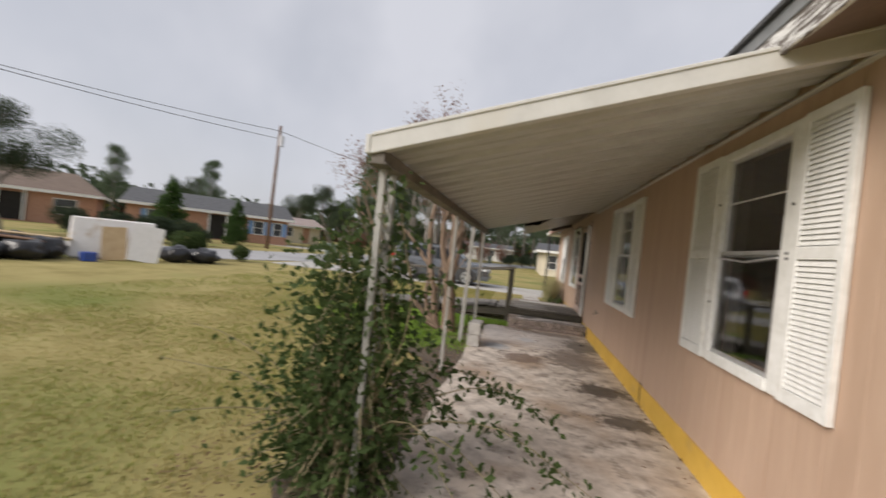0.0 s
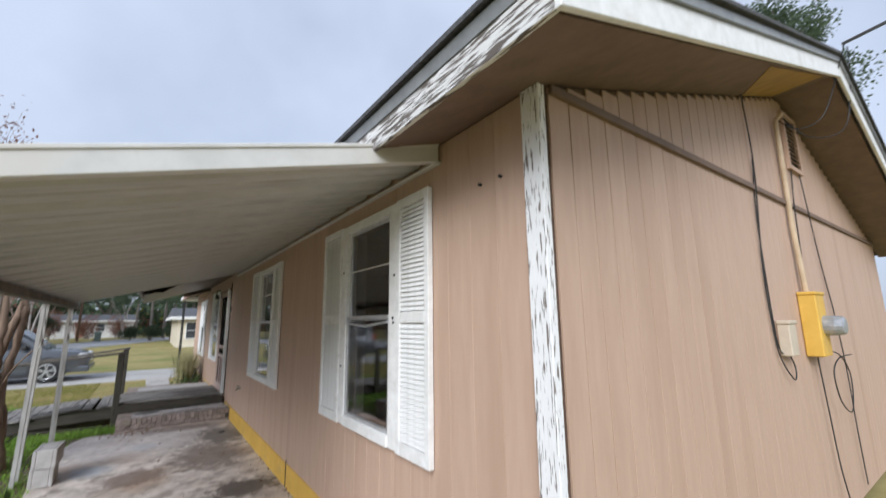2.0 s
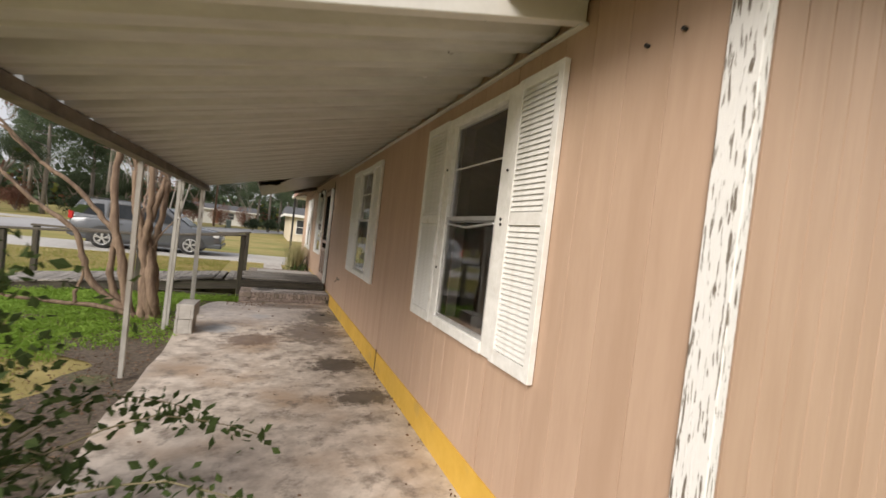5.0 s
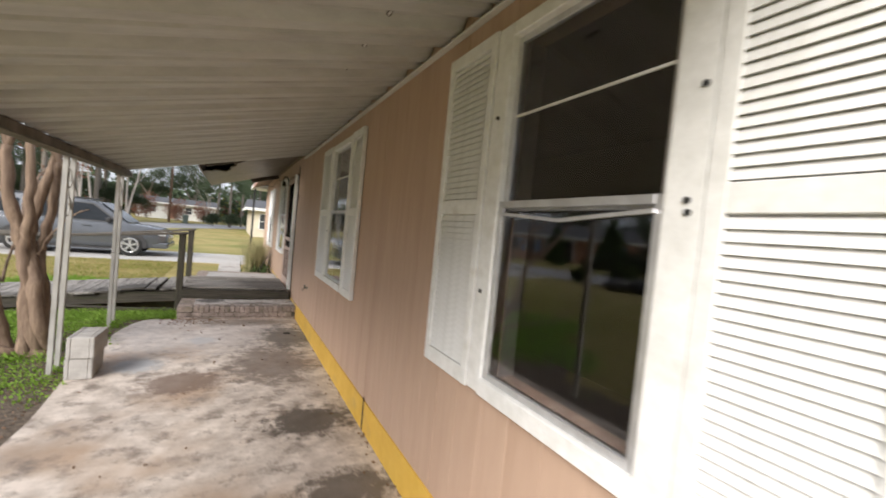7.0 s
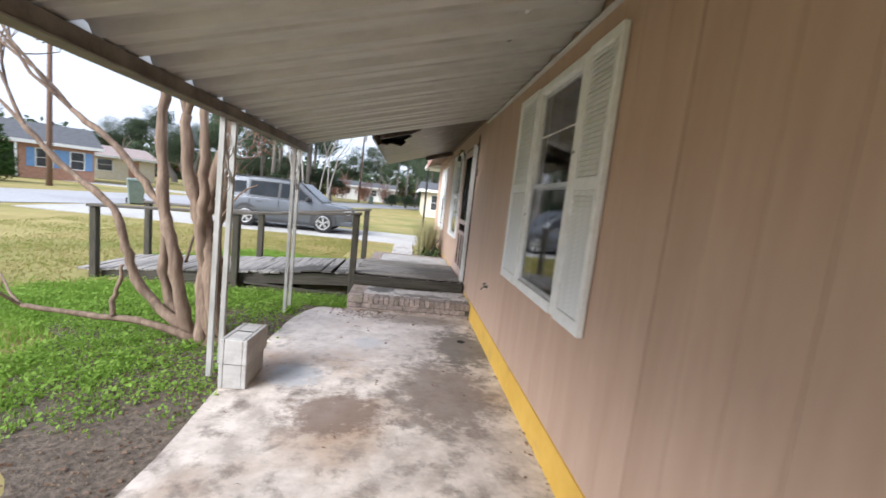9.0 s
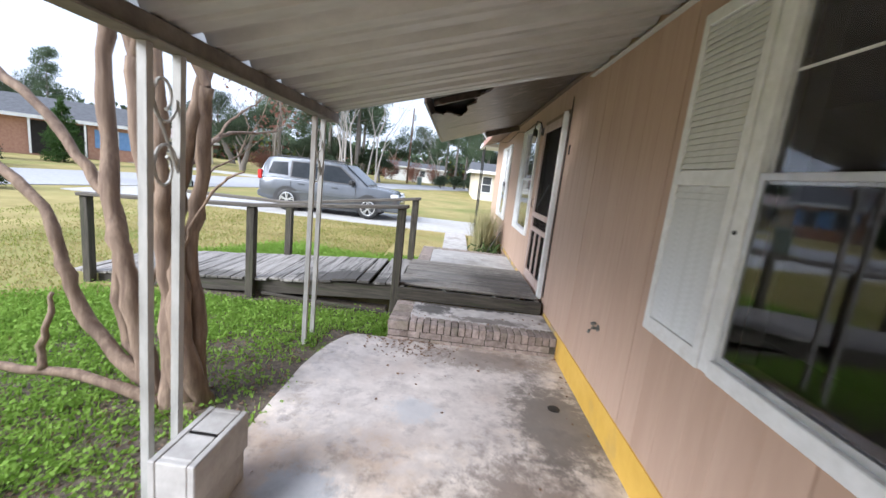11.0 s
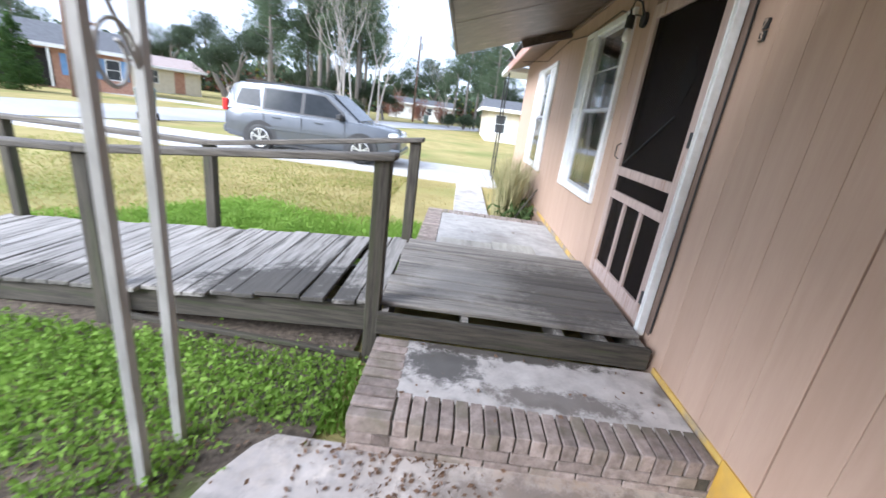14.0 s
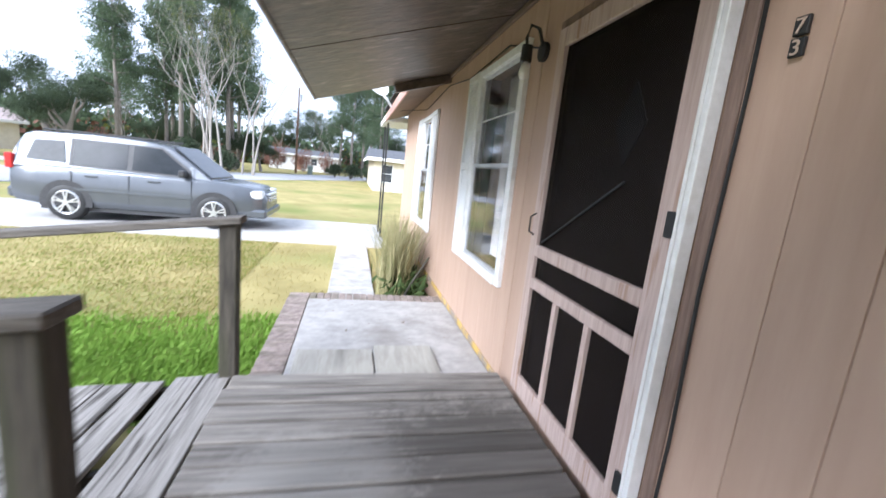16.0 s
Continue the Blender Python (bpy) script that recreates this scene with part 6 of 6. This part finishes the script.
        tagged(Shape().tube(fine, 0.0055, 5).done("wall_cable", BLACK), "thin dark cable hanging on the gable wall", "cable", "gable cables")
    # service drop to the street
    a, b = Vector((5.2, 0.82, 4.2)), Vector((9.0, -12.0, 9.0))
    pts = [a.lerp(b, t) - Vector((0, 0, 1.3 * t * (1 - t))) for t in np.linspace(0, 1, 14)]
    tagged(Shape().tube(pts, 0.016, 5).done("service_wire", BLACK), "twisted dark service wire to the roof", "wire")
    # yellow undercoat on the rake soffit
    s = Shape()
    s.prism([(3.4, 0.96, soffit_z(3.4) - 0.004), (4.9, 0.94, soffit_z(4.9) - 0.004), (5.0, 1.34, soffit_z(5.0) - 0.004), (4.2, 1.355, soffit_z(4.2) - 0.004)], (0, 0, 0.003))
    tagged(s.done("trim_yellow_soffit", mat("ochre_undercoat", (0.34, 0.21, 0.05), (0.42, 0.27, 0.07), 5, 0.7, 0.05)), "ochre yellow patch of soffit paint", "paint", kind="structure")


gable_things()


def door_cables():
    """The cables tacked beside the door and under the soffit."""
    for pts in ([(WALL_X - 0.012, 9.638, 2.55), (WALL_X - 0.014, 9.628, 1.9), (WALL_X - 0.014, 9.638, 1.3), (WALL_X - 0.014, 9.625, 0.8), (WALL_X - 0.012, 9.634, 0.37)],
                [(WALL_X - 0.02, 11.02, 2.36), (WALL_X - 0.02, 11.6, 2.53), (WALL_X - 0.02, 12.6, 2.50), (WALL_X - 0.02, 13.5, 2.60), (WALL_X - 0.02, 15.0, 2.52), (1.2, 16.2, 2.62)]):
        tagged(Shape().tube(pts, 0.006, 5).done("wall_cable", BLACK), "thin dark cable tacked along the wall", "cable", "wall cables")
    # drain hole is not cut; a flat black disc paints its darkness
    s = Shape().tube([(1.265, 7.915, 0.001), (1.265, 7.915, 0.004)], 0.045, 18)
    tagged(s.done("drain_hole", BLACK), "small black disc for the dark drain hole in the slab", "drain")
    s = Shape().box(WALL_X - 0.018, 4.98, 0.0, WALL_X - 0.012, 4.995, 0.26)
    tagged(s.done("rust_streak_strap", POSTW), "small dark strap at the wall base", "strap")
    for y, z in ((2.60, 2.0), (2.615, 1.72), (2.61, 1.69), (3.475, 2.1), (3.48, 1.35), (5.965, 1.9), (6.77, 1.5)):
        s = Shape().tube([(WALL_X - 0.036, y, z), (WALL_X - 0.042, y, z)], 0.009, 8)
        tagged(s.done("shutter_screw", BLACK), "rusty screw head in the white casing", "screw", "screw heads")


door_cables()


def dish():
    top = empty("satellite_dish", pose(0.9, 16.2, 2.75), "small pale satellite dish on the eave", "satellite dish")
    s = Shape()
    rings = []
    for i in range(5):
        r = 0.27 * i / 4 + 0.002
        rings.append([s.bm.verts.new((r * math.cos(a), r * math.sin(a) * 0.85, 0.25 * (r / 0.27) ** 2 * 0.3)) for a in np.linspace(0, math.tau, 21)[:-1]])
    for a, b in zip(rings, rings[1:]):
        for k in range(20):
            s.bm.faces.new((a[k], a[(k + 1) % 20], b[(k + 1) % 20], b[k]))
    d = s.done("reflector", WHITE, top, smooth=True)
    d.matrix_basis = pose(0.72, 16.3, 3.0, 62, 0, 40)
    s = Shape().tube([(1.04, 16.2, 2.66), (0.95, 16.2, 2.78), (0.78, 16.28, 2.95)], 0.02, 6)
    m = tagged(s.done("mast", ALU, top), "grey bent mast")
    for c in top.children:
        c.matrix_parent_inverse = top.matrix_world.inverted()


bpy.context.view_layer.update()
dish()
for y in (18.2, 19.0):
    s = Shape().tube([(1.15, y, GROUND), (1.15, y, soffit_z(1.2) if y < 17.7 else 2.6)], 0.02, 6)
    tagged(s.done("iron_post", BLACK), "slim dark iron carport post", "post", "carport posts")
s = Shape().box(1.05, 17.85, 2.6, 4.5, 19.3, 2.72)
tagged(s.done("carport_roof", WHITE, bevel=0.01), "flat pale carport roof by the house", "carport")
s = Shape()
for y in (1.6, 1.75):
    s.tube([(WALL_X, y, 2.38), (WALL_X - 0.02, y, 2.38)], 0.008, 6)
tagged(s.done("wall_screws", BLACK, None), "small dark screws left in the wall", "screws", kind="stuff")


# ---- across the street ----
BRICKRED = mat("far_red_brick", (0.36, 0.19, 0.13), (0.46, 0.27, 0.19), 6, 0.9, 0.1)
ROOFG = mat("far_grey_shingle", (0.07, 0.073, 0.08), (0.11, 0.113, 0.122), 4, 0.9, 0.1)
ROOFB = mat("far_brown_shingle", (0.14, 0.105, 0.085), (0.20, 0.15, 0.12), 4, 0.9, 0.1)
CREAM = mat("cream_siding", (0.60, 0.54, 0.42), (0.68, 0.62, 0.50), 3, 0.8, 0.05)
PALE = mat("white_siding", (0.68, 0.68, 0.66), (0.76, 0.76, 0.74), 3, 0.8, 0.05)
BLUESH = mat("blue_shutter_paint", (0.14, 0.27, 0.50), (0.18, 0.32, 0.56), 4, 0.6, 0.0)
DARKPANE = mat("far_dark_pane", (0.04, 0.045, 0.05), (0.07, 0.075, 0.08), 3, 0.1, 0.0)


def house(m, L, D, H, wallm, roofm, label, shutters=None, rise=1.5, hip=False, openings=()):
    """A one-storey house; its street front lies along local x at y = 0."""
    top = empty("house", Matrix.Identity(4), label, "house", "houses in the street")
    Shape().box(0, 0, -0.2, L, D, H).done("wall", wallm, top)
    e = 0.5
    s = Shape()
    a = 1.8 if hip else -e * 0.6
    lo = [(-e, -e, H), (L + e, -e, H), (L + e, D + e, H), (-e, D + e, H)]
    r0, r1 = (a, D / 2, H + rise), (L - a, D / 2, H + rise)
    v = [s.bm.verts.new(p) for p in (*lo, r0, r1)]
    v2 = [s.bm.verts.new((p[0], p[1], p[2] - 0.01)) for p in lo]
    for f in ((0, 1, 5, 4), (2, 3, 4, 5), (1, 2, 5), (3, 0, 4)):
        s.bm.faces.new([v[i] for i in f])
    s.bm.faces.new(v2)
    s.done("roof", roofm, top)
    s = Shape()
    s.box(-e, -e - 0.03, H - 0.2, L + e, -e, H + 0.03).box(-e, -e, H - 0.2, L + e, -e + 0.4, H - 0.18)
    s.box(-e - 0.03, -e, H - 0.2, -e, D + e, H + 0.03).box(L + e, -e, H - 0.2, L + e + 0.03, D + e, H + 0.03)
    tagged(s.done("fascia", PALE, top), "white fascia board")
    for kind, x, w, z0, z1 in openings:
        if kind == "window":
            w0 = tagged(Shape().box(x, -0.05, z0, x + w, -0.01, z1).done("window", DARKPANE, top), "dark window pane")
            s = Shape().box(x - 0.07, -0.07, z0 - 0.07, x, -0.005, z1 + 0.07).box(x + w, -0.07, z0 - 0.07, x + w + 0.07, -0.005, z1 + 0.07).box(x, -0.07, z1, x + w, -0.005, z1 + 0.07).box(x, -0.07, z0 - 0.07, x + w, -0.005, z0)
            s.box(x, -0.065, (z0 + z1) / 2 - 0.02, x + w, -0.04, (z0 + z1) / 2 + 0.02)
            s.done("frame", PALE, w0)
            if shutters:
                for xx in (x - 0.5, x + w + 0.08):
                    tagged(Shape().box(xx, -0.05, z0 - 0.05, xx + 0.42, -0.005, z1 + 0.05).done("shutter", shutters, top, bevel=0.01), "painted window shutter")
        elif kind == "door":
            tagged(Shape().box(x, -0.06, z0, x + w, -0.01, z1).done("door", BRICKRED if wallm is not BRICKRED else PALE, top, bevel=0.01), "front door")
        elif kind == "porch":
            # the front is flat; this near-black panel paints the porch's shade on it
            tagged(Shape().box(x, -0.03, z0, x + w, -0.01, z1).done("recess", DARK, top), "flat near-black panel for the shade under the porch")
            for xx in (x + 0.1, x + w / 2, x + w - 0.1):
                tagged(Shape().box(xx - 0.06, -0.45, z0, xx + 0.06, -0.33, H - 0.1).done("porch_post", PALE, top), "white porch post")
    top.matrix_world = m
    return top


house(pose(-33.0, 28.2, GROUND, 0, 0, 42), 13, 8, 2.6, BRICKRED, ROOFG, "low red brick house with blue shutters and grey roof", BLUESH, 1.5, False,
      [("porch", 6.0, 3.0, 0.1, 2.3), ("window", 1.5, 1.6, 1.0, 2.1), ("window", 9.9, 0.8, 0.9, 2.1), ("window", 11.7, 0.7, 0.9, 2.1)])
house(pose(-31.5, 47, GROUND, 0, 0, 50), 6.0, 7, 2.4, CREAM, mat("faded_pink_shingle", (0.30, 0.24, 0.22), (0.38, 0.31, 0.29), 4, 0.9, 0.1), "low cream house with a faded pinkish roof", None, 1.1, False, [("window", 1.0, 1.2, 0.9, 2.0), ("door", 3.6, 0.9, 0.1, 2.1)])
house(pose(-44, 20.5, GROUND, 0, 0, 48), 11, 8, 2.7, BRICKRED, ROOFB, "brick house with a brown hipped roof", None, 1.9, True, [("porch", 3.5, 3.2, 0.1, 2.3), ("window", 8.3, 1.4, 0.9, 2.1), ("window", 1.0, 1.4, 0.9, 2.1)])
house(pose(-12.4, 77.5, GROUND, 0, 0, 6), 10.5, 6, 2.5, PALE, ROOFG, "long white house at the end of the street", None, 0.9, False, [("window", 1.5, 0.9, 1.0, 2.0), ("door", 4, 0.9, 0.1, 2.1), ("window", 6.2, 0.9, 1.0, 2.0), ("window", 8.6, 0.9, 1.0, 2.0)])
house(pose(1.9, 38.6, GROUND, 0, 0, 0), 8, 12, 2.35, CREAM, ROOFG, "cream neighbouring house with white trim", None, 0.9, False, [("window", 0.6, 0.7, 0.7, 1.9), ("door", 2.3, 0.9, 0.1, 2.1), ("window", 5, 1.2, 0.9, 2.0)])


def pole(x, y, h, colour, label):
    s = Shape().tube([(x, y, GROUND - 0.2), (x + 0.05, y, h * 0.5), (x + 0.1, y, h)], [0.15, 0.125, 0.10], 8)
    top = tagged(s.done("utility_pole", colour, smooth=True), label, "utility pole", "utility poles")
    s = Shape().tube([(x + 0.3, y, h - 1.6), (x + 0.3, y, h - 0.8)], 0.2, 10)
    c = s.done("transformer", ALU, top)
    return top


POLEW = mat("tarred_pole_wood", (0.13, 0.075, 0.05), (0.20, 0.125, 0.09), 5, 0.9, 0.2, (8, 8, 0.6))
pole(-19.6, 28.4, 9.6, POLEW, "reddish-brown wooden utility pole")
pole(-6.6, 63.2, 10.2, POLEW, "slender wooden utility pole by the far road")
for a, b in (((-19.5, 28.4, 9.2), (-40, 2, 9.5)), ((-19.5, 28.4, 8.6), (-34, -4, 8.0)), ((-19.5, 28.4, 9.2), (-6.5, 63.2, 9.8))):
    a, b = Vector(a), Vector(b)
    pts = [a.lerp(b, t) - Vector((0, 0, 2.4 * t * (1 - t))) for t in np.linspace(0, 1, 16)]
    tagged(Shape().tube(pts, 0.018, 4).done("overhead_wire", BLACK), "thin overhead wire between poles", "wire", "overhead wires")


def bin_cart(m, label):
    top = empty("wheelie_bin", Matrix.Identity(4), label, "bin", "bins")
    g = mat("bin_green_plastic", (0.13, 0.17, 0.14), (0.17, 0.21, 0.18), 8, 0.5, 0.02)
    s = Shape().hexa([(-0.24, -0.26, 0.05), (0.24, -0.26, 0.05), (0.24, 0.26, 0.05), (-0.24, 0.26, 0.05), (-0.31, -0.36, 1.0), (0.31, -0.36, 1.0), (0.31, 0.36, 1.0), (-0.31, 0.36, 1.0)])
    s.done("body", g, top, bevel=0.03)
    Shape().hexa([(-0.34, -0.40, 1.0), (0.34, -0.40, 1.0), (0.34, 0.40, 1.0), (-0.34, 0.40, 1.0), (-0.28, -0.34, 1.07), (0.28, -0.34, 1.07), (0.28, 0.36, 1.1), (-0.28, 0.36, 1.1)]).done("lid", g, top, bevel=0.015)
    for x in (-0.3, 0.3):
        tagged(Shape().tube([(x - 0.03, 0.26, 0.13), (x + 0.03, 0.26, 0.13)], 0.13, 14).done("wheel", BLACK, top), "black wheel")
    top.matrix_world = m


bin_cart(pose(-11.0, 22.0, GROUND + 0.0, 0, 0, 35), "green wheeled rubbish bin by the kerb")
bin_cart(pose(-4.6, 60.5, GROUND, 0, 0, 10), "dark wheeled rubbish bin by the far road")


# ---- rubbish heap on the lawn ----
MATTRESS = mat("dirty_white_cloth", (0.74, 0.72, 0.70), (0.82, 0.80, 0.78), 6, 0.9, 0.1, stain=(0.5, 0.38, 0.25), stain_scale=1.6, stain_at=(0.58, 0.7))
TANB = mat("tan_board", (0.45, 0.32, 0.18), (0.55, 0.41, 0.25), 4, 0.8, 0.05)
BAG = mat("black_bag_plastic", (0.012, 0.012, 0.014), (0.025, 0.025, 0.028), 8, 0.3, 0.3)
BLUE = mat("blue_plastic", (0.03, 0.07, 0.3), (0.04, 0.09, 0.36), 8, 0.4, 0.02)
BROWNF = mat("brown_furniture", (0.12, 0.06, 0.035), (0.2, 0.11, 0.06), 6, 0.7, 0.05)
H0 = pose(-13.1, 10.9, GROUND, 0, 0, 50)
tagged(place(Shape().box(-1.1, -0.10, 0, 1.1, 0.12, 1.35).done("mattress", MATTRESS, bevel=0.05), H0 @ pose(0, 0.1, 0, -14, 0, 0)), "dirty white mattress leaning on the heap", "mattress")
tagged(place(Shape().box(-0.40, -0.02, 0, 0.45, 0.02, 1.25).done("white_panel", MATTRESS, bevel=0.01), H0 @ pose(0.75, -0.42, 0.02, -16, 9, 0)), "white board leaning on the heap", "board")
tagged(place(Shape().box(-0.32, -0.015, 0, 0.32, 0.015, 1.1).done("tan_panel", TANB, bevel=0.006), H0 @ pose(0.05, -0.34, 0.02, -14, -3, 0)), "tan board leaning on the mattress", "board")
tagged(place(Shape().box(-0.18, -0.15, 0, 0.18, 0.15, 0.28).done("blue_crate", BLUE, bevel=0.02), H0 @ pose(-0.55, -0.75, 0, 0, 0, 20)), "blue plastic crate on the lawn", "crate")
rng = random.Random(6)
for k, (x, y, sc) in enumerate(((-1.6, -0.3, 0.55), (-2.3, 0.1, 0.6), (-1.9, -0.9, 0.5), (-3.0, -0.4, 0.55), (-2.7, -1.1, 0.45), (1.8, 0.6, 0.5), (2.7, 0.8, 0.5), (-3.7, 0.0, 0.6))):
    s = Shape()
    bmesh.ops.create_icosphere(s.bm, subdivisions=3, radius=1)
    for v in s.bm.verts:
        f = 1 + 0.35 * noise.noise(v.co * 1.7 + Vector((k * 7, 0, 0)))
        v.co = Vector((v.co.x * f * sc * 1.15, v.co.y * f * sc, max(0, v.co.z * 0.6 + 0.5) * sc * f))
    tagged(place(s.done("rubbish_bag", BAG, smooth=True), H0 @ pose(x, y, 0, 0, 0, k * 50)), "lumpy black rubbish bag on the lawn", "rubbish bag", "rubbish bags")
for k, (x, y, z, a) in enumerate(((-1.9, -0.1, 0.62, 12), (-2.4, -0.5, 0.55, -8), (-3.1, 0.1, 0.6, 25))):
    tagged(place(Shape().box(-0.9, -0.12, 0, 0.9, 0.12, 0.05).done("scrap_board", BROWNF if k else TANB, bevel=0.01), H0 @ pose(x, y, z, 6, 4, a)), "scrap wooden board on the rubbish heap", "board", "scrap boards")
tagged(place(Shape().box(-0.5, -0.3, 0, 0.5, 0.3, 0.55).box(-0.52, -0.32, 0.55, 0.52, 0.32, 0.59).done("broken_cabinet", BROWNF, bevel=0.01), H0 @ pose(-3.9, -0.9, 0, 0, 0, 30)), "broken brown cabinet by the heap", "cabinet")


# ---- siding boards ----
def siding_boards():
    """Grooved boards laid on the front wall and the gable, cut round the openings."""
    cache = {}

    def board(w, h):
        key = (round(w, 3), round(h, 3))
        if key not in cache:
            cache[key] = Shape().box(0, 0, 0, 0.016, key[0], key[1]).mesh("siding_board", SIDING, bevel=0.0016)
        return cache[key]
    y, w, k = 1.445, 0.2, 5
    while y < WALL_END - 0.05:
        k += 1
        pieces = [(y, y + w, 0.0, WALL_TOP - 0.006)]
        for a, b, za, zb in OPENINGS:
            out = []
            for p0, p1, q0, q1 in pieces:
                if p1 <= a or p0 >= b:
                    out.append((p0, p1, q0, q1))
                    continue
                if p0 < a:
                    out.append((p0, a, q0, q1))
                if p1 > b:
                    out.append((b, p1, q0, q1))
                m0, m1 = max(p0, a), min(p1, b)
                out.append((m0, m1, q0, za))
                out.append((m0, m1, zb, q1))
            pieces = out
        for p0, p1, q0, q1 in pieces:
            if p1 - p0 < 0.012:
                continue
            cut0 = (0.007 if k % 6 == 0 else 0.0016) if p0 == y else 0.0
            ob = new("siding_board", board(p1 - p0 - cut0, q1 - q0))
            ob.parent = wall_front
            ob.location = (WALL_X - 0.002, p0 + cut0, q0)
        y += w
    x, w = 1.58, 0.15
    while x < 8.85:
        m = x + w / 2
        top = (WALL_TOP + SLOPE * (x - WALL_X) if m < 5.2 else WALL_TOP + SLOPE * (8.9 - x - w)) - 0.004
        s = Shape()
        s.prism([(x + 0.003, 1.36, 0), (x + w - 0.003, 1.36, 0), (x + w - 0.003, 1.36, top), (x + 0.003, 1.36, top)], (0, 0.013, 0))
        s.done("siding_board", SIDING, wall_gable, bevel=0.0012)
        x += w


siding_boards()
